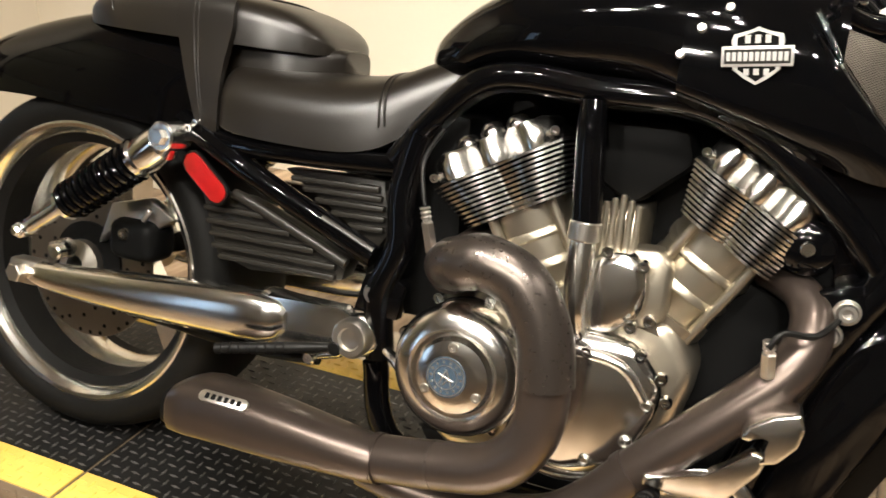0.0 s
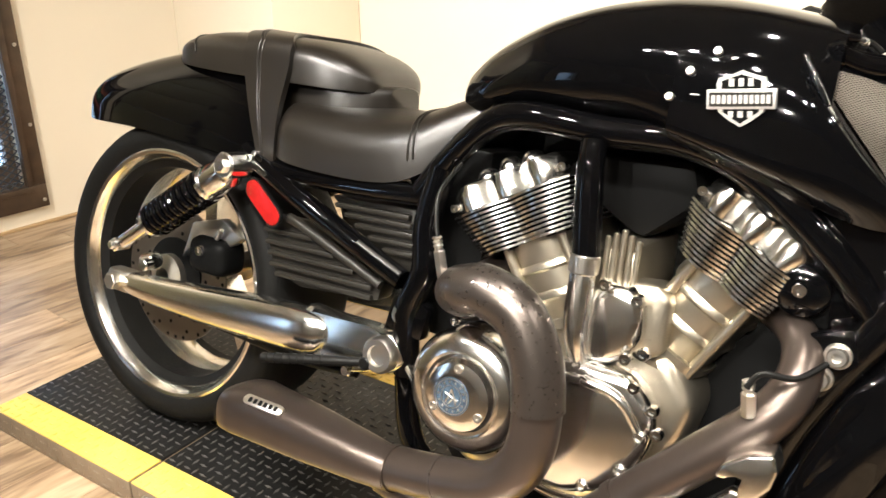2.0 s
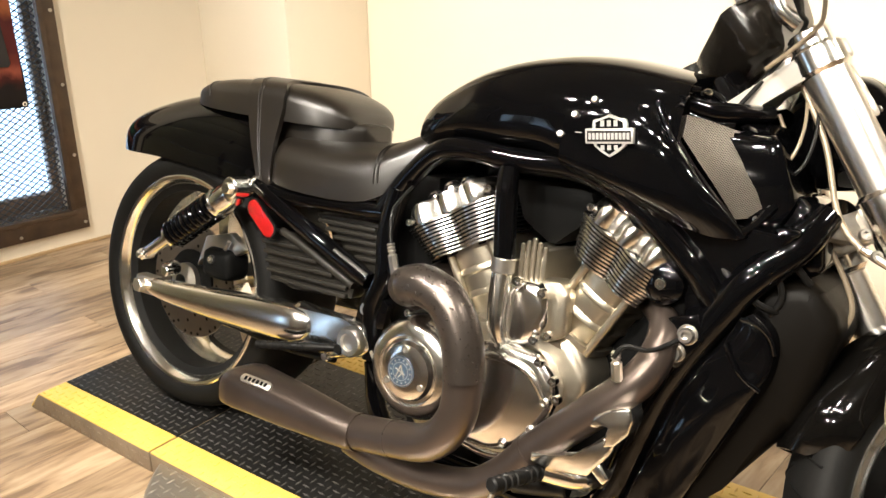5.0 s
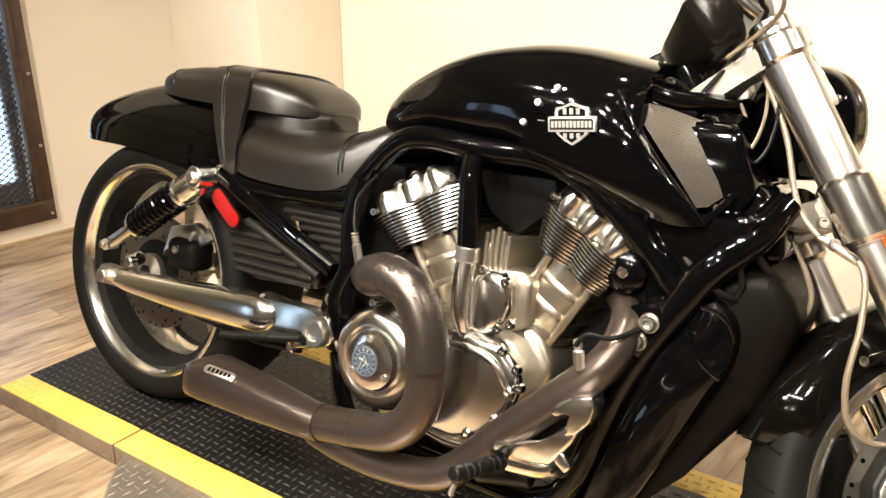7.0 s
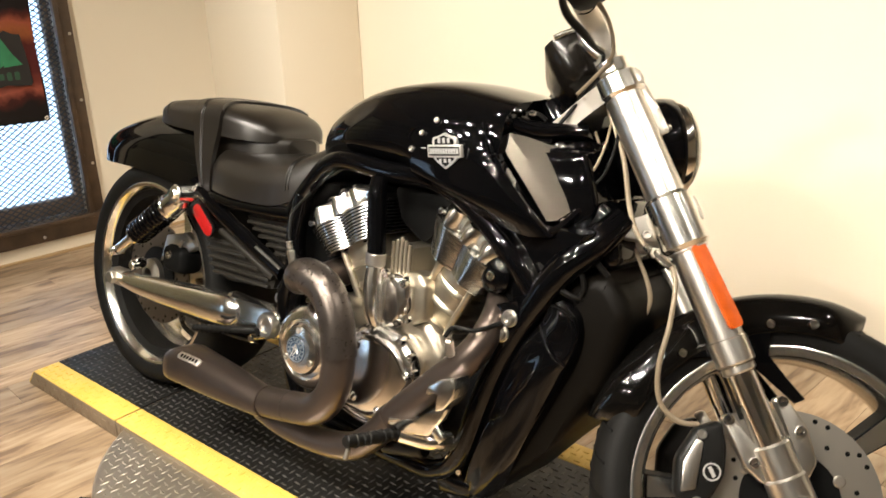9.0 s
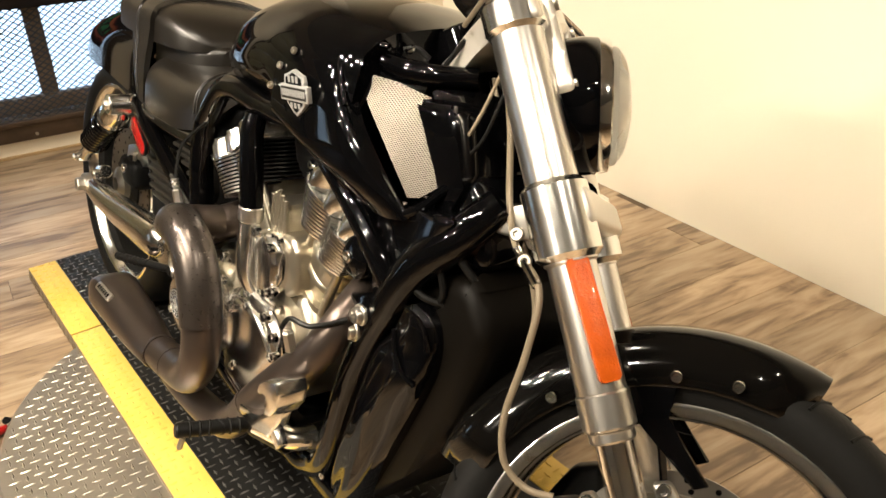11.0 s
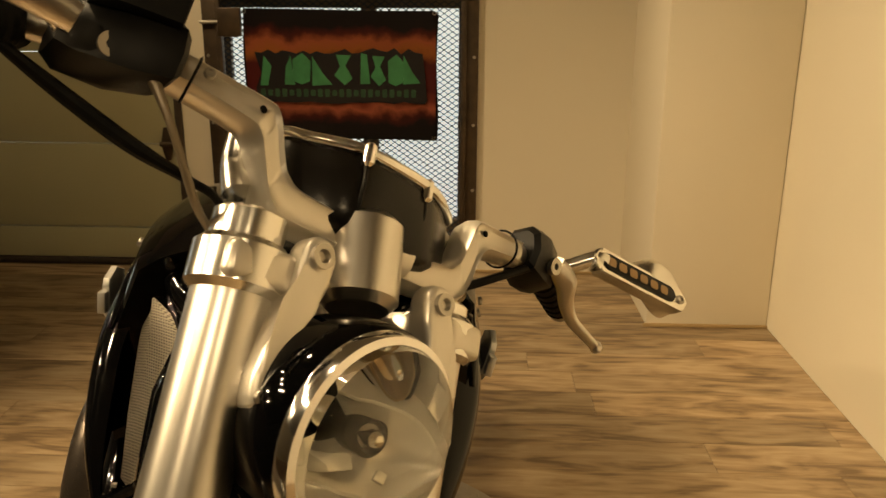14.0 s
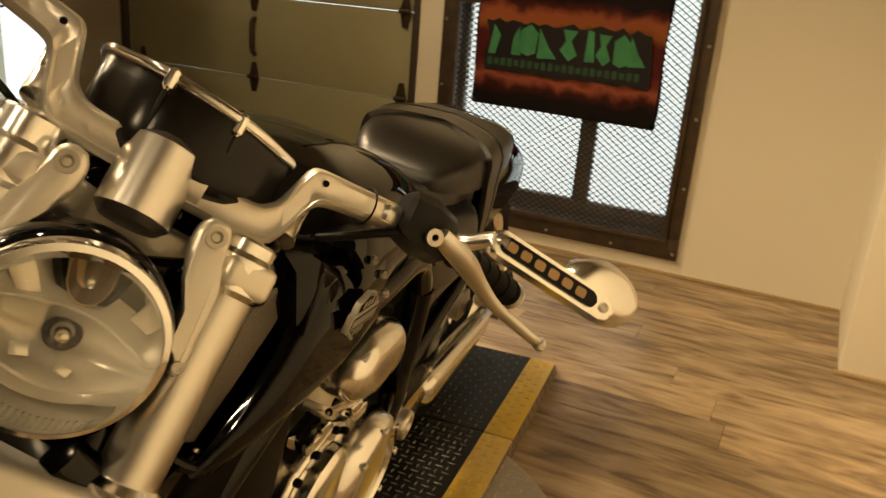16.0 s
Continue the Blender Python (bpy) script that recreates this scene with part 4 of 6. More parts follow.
def tank_half(x, top, edge, bottom, w):
    """From the crown down one side: shoulder, belly, lower edge."""
    return [(0, top), (w * 0.22, top - 0.001), (w * 0.45, top - 0.006), (w * 0.64, top - (top - edge) * 0.28), (w * 0.78, top - (top - edge) * 0.55), (w * 0.9, edge), (w * 0.97, edge - (edge - bottom) * 0.28),
            (w, edge - (edge - bottom) * 0.55), (w * 0.97, edge - (edge - bottom) * 0.8), (w * 0.9, bottom), (w * 0.7, bottom - 0.012)]


TR = smooth_rows([(0.672, 0.765, 0.755, 0.72, 0.075), (0.69, 0.787, 0.768, 0.712, 0.10), (0.73, 0.819, 0.789, 0.722, 0.132), (0.78, 0.848, 0.809, 0.738, 0.157), (0.84, 0.874, 0.83, 0.742, 0.178), (0.91, 0.894, 0.846, 0.742, 0.191),
                  (0.98, 0.904, 0.856, 0.74, 0.198), (1.03, 0.907, 0.858, 0.728, 0.203), (1.09, 0.905, 0.857, 0.706, 0.206), (1.15, 0.897, 0.853, 0.676, 0.203), (1.20, 0.888, 0.846, 0.648, 0.196), (1.225, 0.884, 0.842, 0.634, 0.186)])
tank = part("tank_cover", skin(shell(TR, tank_half)), PAINT, bike, "gloss black airbox cover shaped as a tank", 60)


# emblem: shield and bar, no lettering
def emblem(s):
    m = Matrix.Translation(pt(s, 1.131, 0.2140, 0.773)) @ Matrix.Rotation(radians(s * -7), 4, "X") @ Matrix.Rotation(radians(-6), 4, "Y") @ SIDE @ Matrix.Diagonal((0.86, 0.93, 1, 1))
    sh = part("tank_emblem", slab([(0, 0.036), (0.012, 0.030), (0.031, 0.027), (0.034, 0.018), (0.030, 0.0), (0.031, -0.016), (0.016, -0.027), (0, -0.036), (-0.016, -0.027), (-0.031, -0.016), (-0.030, 0), (-0.034, 0.018), (-0.031, 0.027), (-0.012, 0.030)],
                                  -s * 0.004, s * 0.003, 0.001, m), EMBLEM, tank, "silver shield and bar emblem")
    part("emblem_field", slab([(0, 0.031), (0.026, 0.023), (0.026, 0.013), (-0.026, 0.013), (-0.026, 0.023)], s * 0.003, s * 0.0038, 0, m), DARK, sh)
    part("emblem_field", slab([(0, -0.031), (0.024, -0.016), (0.024, -0.012), (-0.024, -0.012), (-0.024, -0.016)], s * 0.003, s * 0.0038, 0, m), DARK, sh)
    part("emblem_bar", slab([(-0.046, -0.0125), (0.046, -0.0125), (0.046, 0.0125), (-0.046, 0.0125)], -s * 0.003, s * 0.0052, 0.001, m), EMBLEM, sh)
    part("bar_inset", slab([(-0.042, -0.009), (0.042, -0.009), (0.042, 0.009), (-0.042, 0.009)], s * 0.005, s * 0.0056, 0, m), GRILLE, sh)
    for k in range(11):
        part("bar_line", slab(rounded(0.0052, 0.011, 0.001, 2, -0.0365 + 0.0073 * k, 0), s * 0.0055, s * 0.0062, 0, m), EMBLEM, sh)
    for k in range(3):
        part("shield_line", slab([(0.008 * (k - 1) * 1.6 - 0.0035, 0.016), (0.008 * (k - 1) * 1.6 + 0.0035, 0.016), (0.008 * (k - 1) * 1.6 + 0.0035, 0.026), (0.008 * (k - 1) * 1.6 - 0.0035, 0.026)], s * 0.0038, s * 0.0045, 0, m), EMBLEM, sh)
        part("shield_line", slab([(0.008 * (k - 1) * 1.6 - 0.0035, -0.015), (0.008 * (k - 1) * 1.6 + 0.0035, -0.015), (0.008 * (k - 1) * 1.6 + 0.0035, -0.023), (0.008 * (k - 1) * 1.6 - 0.0035, -0.023)], s * 0.0038, s * 0.0045, 0, m), EMBLEM, sh)


two(emblem)


# side panel that runs forward into the intake, with its woven mesh
PANEL = (((1.045, 0.162, 0.866), (1.045, 0.187, 0.842), (1.045, 0.203, 0.800), (1.045, 0.2085, 0.760), (1.045, 0.2065, 0.728), (1.048, 0.188, 0.712)),
         ((1.110, 0.152, 0.870), (1.113, 0.183, 0.845), (1.124, 0.204, 0.797), (1.135, 0.2105, 0.745), (1.147, 0.207, 0.702), (1.155, 0.186, 0.680)),
         ((1.158, 0.146, 0.866), (1.163, 0.178, 0.841), (1.194, 0.200, 0.782), (1.226, 0.202, 0.728), (1.262, 0.191, 0.676), (1.275, 0.172, 0.642)),
         ((1.174, 0.139, 0.860), (1.181, 0.170, 0.834), (1.218, 0.191, 0.778), (1.262, 0.189, 0.724), (1.308, 0.175, 0.676), (1.333, 0.160, 0.642)),
         ((1.186, 0.132, 0.854), (1.193, 0.156, 0.827), (1.232, 0.171, 0.771), (1.277, 0.167, 0.718), (1.318, 0.158, 0.674), (1.341, 0.150, 0.648)))


def intake(s):
    cols = [curve_points([pt(s, *p) for p in col], 5) for col in PANEL]
    rows_ = [curve_points([col[i] for col in cols], 6) for i in range(len(cols[0]))]
    sheet = skin(rows_, close=False, cap=False)
    bmesh.ops.recalc_face_normals(sheet, faces=sheet.faces)
    bmesh.ops.solidify(sheet, geom=sheet.faces[:], thickness=0.004)
    sh = part("side_panel", sheet, PAINT, bike, "gloss black side panel running into the air intake", 50)
    part("panel_lip", tube([pt(s, *p) for p in ((1.222, 0.189, 0.774), (1.192, 0.181, 0.822), (1.184, 0.168, 0.842), (1.196, 0.150, 0.856), (1.236, 0.135, 0.856))], [0.004, 0.006, 0.007, 0.007, 0.005], 12), PAINT, sh)
    for x, y, z in ((1.044, 0.2085, 0.767), (1.064, 0.2050, 0.800), (1.092, 0.1985, 0.826)):
        part("panel_screw", hexbolt(pt(s, x, y, z), (0, s, 0.35), 0.0055, 0.005), STEEL, sh)
    part("panel_mark", slab([(1.070, 0.7725), (1.080, 0.7725), (1.080, 0.7738), (1.070, 0.7738)], s * 0.205, s * 0.2118, 0), EMBLEM, sh)
    a = [Vector(pt(s, *p)) for p in ((1.193, 0.160, 0.822), (1.234, 0.157, 0.772), (1.280, 0.149, 0.717), (1.318, 0.140, 0.668))]
    b = [Vector(pt(s, *p)) for p in ((1.222, 0.152, 0.817), (1.262, 0.141, 0.775), (1.302, 0.135, 0.722), (1.333, 0.131, 0.671))]
    c = [Vector(pt(s, *p)) for p in ((1.250, 0.126, 0.812), (1.295, 0.100, 0.799), (1.330, 0.099, 0.753), (1.364, 0.100, 0.704))]
    mesh = skin([a, b, c], close=False, cap=False)
    bmesh.ops.solidify(mesh, geom=mesh.faces[:], thickness=0.003)
    part("mesh_screen", mesh, WIREMESH, sh, "pale woven metal mesh screen", 20)
    fp_ = [[Vector(pt(s, *p)) for p in row] for row in (((1.294, 0.099, 0.806), (1.331, 0.098, 0.757), (1.366, 0.098, 0.703)), ((1.302, 0.095, 0.812), (1.343, 0.096, 0.77), (1.379, 0.096, 0.708)),
                                                       ((1.34, 0.055, 0.815), (1.375, 0.055, 0.77), (1.40, 0.055, 0.715)), ((1.35, 0.02, 0.81), (1.38, 0.02, 0.77), (1.40, 0.02, 0.715)))]
    panel = skin(fp_, close=False, cap=False)
    bmesh.ops.solidify(panel, geom=panel.faces[:], thickness=0.006)
    part("front_panel", panel, PAINT, sh, "", 60)
    part("lower_lip", tube([pt(s, *p) for p in ((1.325, 0.158, 0.645), (1.345, 0.138, 0.660), (1.368, 0.108, 0.694), (1.40, 0.08, 0.705))], 0.0075, 10), PAINT, sh)
    part("nose", tube([pt(s, *p) for p in ((1.185, 0.15, 0.845), (1.215, 0.130, 0.835), (1.245, 0.108, 0.826), (1.285, 0.082, 0.826), (1.325, 0.045, 0.83))], [0.010, 0.015, 0.017, 0.016, 0.014], 18), PAINT, sh)
    part("nose_rim", tube([pt(s, *p) for p in ((1.19, 0.150, 0.842), (1.215, 0.138, 0.822), (1.25, 0.118, 0.807), (1.285, 0.10, 0.807))], 0.006, 12), PAINT, sh)
    for p in ((1.213, 0.128, 0.856), (1.236, 0.098, 0.852)):
        part("screw", hexbolt(pt(s, *p), (0.1, s * 0.6, 0.7), 0.008, 0.006), CHROME, sh)
    part("nose_loop", tube([pt(s, *p) for p in ((1.228, 0.105, 0.852), (1.242, 0.092, 0.856), (1.258, 0.082, 0.845))], 0.004, 8), SATIN, sh)
    for p in ((1.36, 0.112, 0.69), (1.318, 0.142, 0.658), (1.345, 0.125, 0.672)):
        part("screw", hexbolt(pt(s, *p), (0, s, 0), 0.005, 0.006), CHROME, sh)


two(intake)
part("steering_head", rod((1.37, 0, 0.66), (1.22, 0, 0.875), 0.045), PAINT, bike)
# dark slabs added to black out see-through gaps, not known parts
part("lower_backing", slab([(1.02, 0.14), (1.06, 0.50), (1.24, 0.50), (1.22, 0.30), (1.14, 0.12)], -0.06, 0.06, 0.01), DARK, bike)
part("dark_gap_backing", box((0.60, -0.11, 0.34), (0.755, 0.11, 0.66), 0.012), DARK, bike)
part("engine_backing", slab([(0.62, 0.36), (0.64, 0.70), (0.85, 0.745), (1.05, 0.735), (1.2, 0.665), (1.3, 0.60), (1.25, 0.45)], 0.03, 0.10, 0.01), DARK, bike)
part("inner_cover", slab([(0.72, 0.70), (0.80, 0.735), (1.05, 0.735), (1.22, 0.64), (1.35, 0.60), (1.40, 0.70), (1.36, 0.80), (1.20, 0.80), (0.8, 0.78)], -0.115, 0.115, 0.02), PAINT, bike, "black inner panels")

# radiator and its cowl
rad = part("radiator_cowl", slab([(1.335, 0.565), (1.43, 0.592), (1.455, 0.575), (1.492, 0.525), (1.452, 0.37), (1.36, 0.235), (1.235, 0.085), (1.17, 0.07), (1.14, 0.10), (1.21, 0.27), (1.27, 0.44)], -0.120, 0.120, 0.030, SIDE, 6), COWL, bike, "large black radiator cowl with gloss side panels")
for s in (-1, 1):
    spans = ((1.343, 0.516, 1.372, 0.534, -0.008), (1.333, 0.499, 1.399, 0.512, -0.005), (1.318, 0.477, 1.411, 0.484, -0.004), (1.306, 0.460, 1.410, 0.446, -0.002), (1.292, 0.437, 1.402, 0.416, 0.003), (1.268, 0.385, 1.384, 0.372, 0.004),
             (1.240, 0.308, 1.352, 0.300, 0.004), (1.222, 0.238, 1.322, 0.233, 0.003), (1.205, 0.168, 1.287, 0.160, 0.001), (1.192, 0.120, 1.250, 0.100, -0.006))
    rows_ = []
    for k, (xa, za, xb, zb, push) in enumerate(spans):
        row = []
        for u, y in ((0.0, 0.104), (0.02, 0.128), (0.07, 0.146), (0.15, 0.153), (0.28, 0.1535), (0.42, 0.156), (0.58, 0.1575), (0.72, 0.1545), (0.84, 0.151), (0.93, 0.143), (0.98, 0.126), (1.0, 0.104)):
            wave = 0.0022 * math.sin(9.1 * u + 1.7 * k) * (1 if 0.05 < u < 0.95 else 0)
            row.append(Vector((xa + (xb - xa) * u, s * (y + wave + (push if y > 0.12 else 0)), za + (zb - za) * u)))
        rows_.append(curve_points(row, 3))
    cols_ = [curve_points([row[i] for row in rows_], 4) for i in range(len(rows_[0]))]
    part("cowl_side", skin(cols_, close=False, cap=False), PAINT, rad, "gloss black cowl side", 60)
    for crease in (((1.336, 0.152, 0.480), (1.352, 0.158, 0.455), (1.372, 0.160, 0.434), (1.396, 0.153, 0.418)), ((1.352, 0.148, 0.520), (1.378, 0.149, 0.516), (1.398, 0.147, 0.500), (1.408, 0.144, 0.476))):
        part("cowl_crease", tube([pt(s, *p) for p in crease], 0.0038, 8), PAINT, rad)
    part("cowl_tip", slab([(1.14, 0.075), (1.215, 0.09), (1.235, 0.125), (1.16, 0.125), (1.125, 0.11)], s * 0.09, s * 0.15, 0.01, SIDE, 3), PAINT, rad)
    for x, z in ((1.165, 0.165), (1.195, 0.145)):
        part("screw", hexbolt(pt(s, x, 0.158, z), (0, s, 0), 0.006, 0.005), CHROME, rad)
for k in range(14):
    t = k / 13
    part("radiator_fin", box((1.462 - 0.20 * t, -0.10, 0.50 - 0.35 * t), (1.482 - 0.20 * t, 0.10, 0.504 - 0.35 * t), 0), DARK, rad)

# engine
case = part("crankcase", slab([(0.70, 0.24), (0.74, 0.40), (0.86, 0.43), (0.97, 0.40), (1.08, 0.43), (1.13, 0.36), (1.10, 0.24), (0.98, 0.16), (0.78, 0.16)], -0.155, 0.155, 0.025, SIDE, 4), CAST, bike, "cast silver engine case")
part("sump", slab([(0.72, 0.17), (1.06, 0.17), (1.02, 0.12), (0.76, 0.12)], -0.12, 0.12, 0.012), DARK, case)


def disc_at(profile, x, y, z, n=56, tilt=0.0):
    return lathe(profile, n, Matrix.Translation((x, y, z)) @ Y_AXIS @ Matrix.Rotation(tilt, 4, "X"))


cl = part("clutch_cover", disc_at([(0, 0), (0.098, 0), (0.1, 0.02), (0.097, 0.045), (0.09, 0.06), (0.08, 0.068), (0.066, 0.071), (0.062, 0.066), (0.058, 0.066), (0, 0.066)], 0.812, -0.172, 0.312), BUFFED, case, "polished round clutch cover")
part("derby_cover", disc_at([(0, 0), (0.055, 0), (0.056, 0.012), (0.051, 0.02), (0.04, 0.023), (0.034, 0.0235), (0, 0.0235)], 0.818, -0.238, 0.316), BUFFED, cl)
part("medallion", disc_at([(0, 0), (0.029, 0), (0.029, 0.002), (0, 0.002)], 0.811, -0.2605, 0.316), BADGE, cl, "dark blue grey round medallion")
for r0, r1 in ((0.0255, 0.0275), (0.016, 0.0175)):
    part("medallion_ring", lathe([(r0, 0), (r1, 0), (r1, 0.0008), (r0, 0.0008)], 40, Matrix.Translation((0.811, -0.2624, 0.316)) @ Y_AXIS, True), BRUSHED, cl)
for k, (u0, v0, u1, v1) in enumerate(((-0.009, -0.011, 0.0, 0.012), (0.009, -0.011, 0.0, 0.012), (-0.011, 0.004, 0.011, -0.004), (-0.004, -0.012, 0.006, 0.001))):
    part("medallion_line", tube([(0.811 + u0, -0.263, 0.316 + v0), (0.811 + u1, -0.263, 0.316 + v1)], 0.0013, 6), BRUSHED, cl)
for k in range(14):
    a = 2 * math.pi * k / 14
    part("medallion_dash", rod((0.811 + 0.0215 * math.cos(a), -0.262, 0.316 + 0.0215 * math.sin(a)), (0.811 + 0.0215 * math.cos(a), -0.2632, 0.316 + 0.0215 * math.sin(a)), 0.0022, 8, 0.0004), BRUSHED, cl)
for a in (-28, 92, 212):
    part("screw", hexbolt((0.818 + 0.043 * math.cos(radians(a)), -0.259, 0.316 + 0.043 * math.sin(radians(a))), (0, -1, 0), 0.007, 0.004), STEEL, cl)
for a in range(30, 390, 45):
    part("screw", hexbolt((0.812 + 0.103 * math.cos(radians(a)), -0.175, 0.312 + 0.103 * math.sin(radians(a))), (0, -1, 0), 0.009, 0.012), CHROME, cl)
part("clutch_arm", tube([(0.69, -0.19, 0.305), (0.72, -0.215, 0.30), (0.745, -0.23, 0.285)], [0.008, 0.009, 0.012]), POLISHED, case)
part("engine_cover", slab([(0.89, 0.36), (0.945, 0.40), (1.05, 0.395), (1.09, 0.345), (1.085, 0.30), (1.05, 0.225), (0.97, 0.195), (0.88, 0.20)], -0.15, -0.202, 0.018, SIDE, 4), BUFFED, case, "polished lower engine cover")
part("cover_ridge", tube([(0.905, -0.200, 0.345), (0.955, -0.2035, 0.372), (1.03, -0.2035, 0.366), (1.068, -0.2015, 0.325)], [0.006, 0.008, 0.008, 0.006], 12), BUFFED, case)
for x, z, r in ((0.93, 0.232, 0.011), (1.002, 0.222, 0.010), (1.052, 0.262, 0.010), (1.072, 0.318, 0.010)):
    part("cover_boss", lathe([(0, 0), (r, 0), (r * 0.9, 0.008), (r * 0.55, 0.011), (r * 0.5, 0.007), (0, 0.007)], 20, along((x, -0.196, z), (x, -0.3, z))), POLISHED, case)
part("case_rib", tube([(0.89, -0.19, 0.20), (0.97, -0.196, 0.19), (1.04, -0.195, 0.21), (1.09, -0.19, 0.27)], 0.008), CHROME, case)
for x, z in ((0.885, 0.385), (0.925, 0.345), (0.945, 0.372), (1.055, 0.385), (1.095, 0.33), (1.085, 0.36), (0.985, 0.375)):
    part("screw", hexbolt((x, -0.2, z), (0, -1, 0), 0.0085, 0.012), CHROME, case)
lcv = part("left_cover", disc_at([(0, 0), (0.112, 0), (0.114, -0.02), (0.108, -0.046), (0.095, -0.060), (0.080, -0.062), (0.076, -0.056), (0.04, -0.054), (0, -0.054)], 0.84, 0.15, 0.335), POLISHED, case, "polished round left engine cover", 50)
for k in range(8):
    part("screw", hexbolt((0.84 + 0.096 * math.cos(k * math.pi / 4), 0.209, 0.335 + 0.096 * math.sin(k * math.pi / 4)), (0, 1, 0), 0.007, 0.006), CHROME, lcv)
part("left_lower_cover", slab([(0.93, 0.20), (1.06, 0.215), (1.10, 0.28), (1.06, 0.35), (0.95, 0.34)], 0.14, 0.195, 0.022, SIDE, 5), POLISHED, case, "polished lower left cover", 60)
part("starter", rod((0.98, -0.05, 0.46), (0.98, 0.15, 0.46), 0.04), CAST, case)


def oval(hw, hd, h, m, n=32, k=0.6, du=0.0):
    """A squarish ring across a cylinder's axis."""
    return [m @ Vector((du + hw * math.copysign(abs(math.cos(a)) ** k, math.cos(a)), hd * math.copysign(abs(math.sin(a)) ** k, math.sin(a)), h)) for a in [2 * math.pi * i / n for i in range(n)]]


def scallop(hw, lobes, depth, near=-0.165, far=0.14):
    """An outline with rounded lobes along its near edge."""
    out = [(hw * (2 * k / 36 - 1), near - depth * (abs(math.sin(math.pi * lobes * k / 36)) - 0.5)) for k in range(37)]
    return out + [(hw, far - 0.02), (hw - 0.015, far), (-hw + 0.015, far), (-hw, far - 0.02)]


def cylinder(name, base, lean, low, high, stack, drift, label):
    """A finned cylinder: its axis leans by so many degrees from upright towards the front; low and high are the half widths of the lowest and highest fin."""
    m = Matrix.Translation(base) @ Matrix.Rotation(radians(lean), 4, "Y")
    f0 = 0.125
    profile = [(-0.07, 0.056, 0.125), (0.0, 0.061, 0.136), (0.030, 0.063, 0.140), (0.034, 0.067, 0.144), (0.042, 0.067, 0.144), (0.046, 0.064, 0.141), (0.074, 0.065, 0.143), (0.078, 0.069, 0.147), (0.085, 0.069, 0.147), (0.089, 0.066, 0.144), (0.122, 0.068, 0.148), (0.135, 0.068, 0.148)]
    c = part(name, skin([oval(hw, hd, h, m, du=0.004, k=0.68) for h, hw, hd in profile]), CAST, bike, label, 40)
    for u in (-0.042, 0.050):
        part("stud_column", rod(m @ Vector((u, -0.125, -0.04)), m @ Vector((u, -0.139, 0.124)), 0.008, 14), CAST, c)
    part("base_flange", skin([oval(0.070, 0.146, h, m, k=0.5) for h in (-0.012, 0.002)]), CAST, c)
    part("fin_core", skin([oval(low - 0.012, 0.146, f0 - 0.004, m, k=0.4), oval(high - 0.014, 0.146, f0 + stack, m, k=0.4, du=drift)]), DARK, c)
    fins = 11
    first = part("fin", slab(scallop(1.0, 2, 0.016), -0.0017, 0.0017, 0, Matrix(), 1), POLISHED, c)
    for k in range(fins):
        t = k / (fins - 1)
        place = m @ Matrix.Translation((drift * t, 0, f0 + stack * t)) @ Matrix.Diagonal((low + (high - low) * t, 1, 1, 1))
        if k:
            again(first, place)
        else:
            first.matrix_basis = place
    top = f0 + stack + 0.003
    rings = []
    for h, g in ((0.0, 0.90), (0.004, 0.93), (0.026, 0.92), (0.034, 0.90), (0.038, 0.85)):
        rings.append([m @ Vector((drift + u * g, v * (0.965 if h < 0.03 else 0.94), top + h)) for u, v in scallop(high, 3, 0.022)])
    part("cylinder_head", skin(rings), POLISHED, c, "fluted cylinder head", 50)
    for u, r, hh in ((-0.78, 0.014, 0.040), (-0.40, 0.019, 0.050), (0.02, 0.019, 0.054), (0.42, 0.019, 0.050), (0.76, 0.013, 0.036)):
        a = m @ Vector((drift + u * high, -0.128, top + 0.004))
        b = m @ Vector((drift + u * high * 0.97, -0.122, top + hh))
        part("head_lobe", lathe([(0, 0), (r, 0), (r, hh * 0.75), (r * 0.82, hh * 0.92), (r * 0.55, hh), (0, hh)], 22, along(a, b)), POLISHED, c)
    for u in (-0.93, 0.95):
        part("head_bolt", hexbolt(m @ Vector((drift + u * high, -0.15, top + 0.012)), m.to_3x3() @ Vector((0, -1, 0)), 0.0075, 0.012), CHROME, c)
    return c


cylinder("rear_cylinder", (0.908, 0.0, 0.430), -28, 0.076, 0.101, 0.068, -0.003, "silver finned rear cylinder")
cylinder("front_cylinder", (1.066, 0.0, 0.433), 31, 0.070, 0.086, 0.062, -0.012, "silver finned front cylinder")
# matte black plate added to darken this side; no such cover is known
part("left_darkening_plate", slab([(1.13, 0.675), (1.30, 0.655), (1.41, 0.57), (1.39, 0.44), (1.30, 0.29), (1.22, 0.17), (1.16, 0.15), (1.19, 0.30), (1.17, 0.42), (1.12, 0.55)], 0.105, 0.166, 0.026, SIDE, 6), COWL, bike, "black plate added to darken the left of the engine", 60)
lh = part("left_head_cover", slab([(0.855, 0.565), (0.845, 0.625), (0.885, 0.662), (1.00, 0.668), (1.045, 0.635), (1.03, 0.575), (0.95, 0.552)], 0.13, 0.212, 0.034, SIDE, 7), POLISHED, bike, "polished rounded cover on the left cylinder head", 60)
part("cover_bead", tube([(0.86, 0.176, 0.556), (0.95, 0.180, 0.545), (1.04, 0.176, 0.566)], 0.006, 10), CHROME, lh)
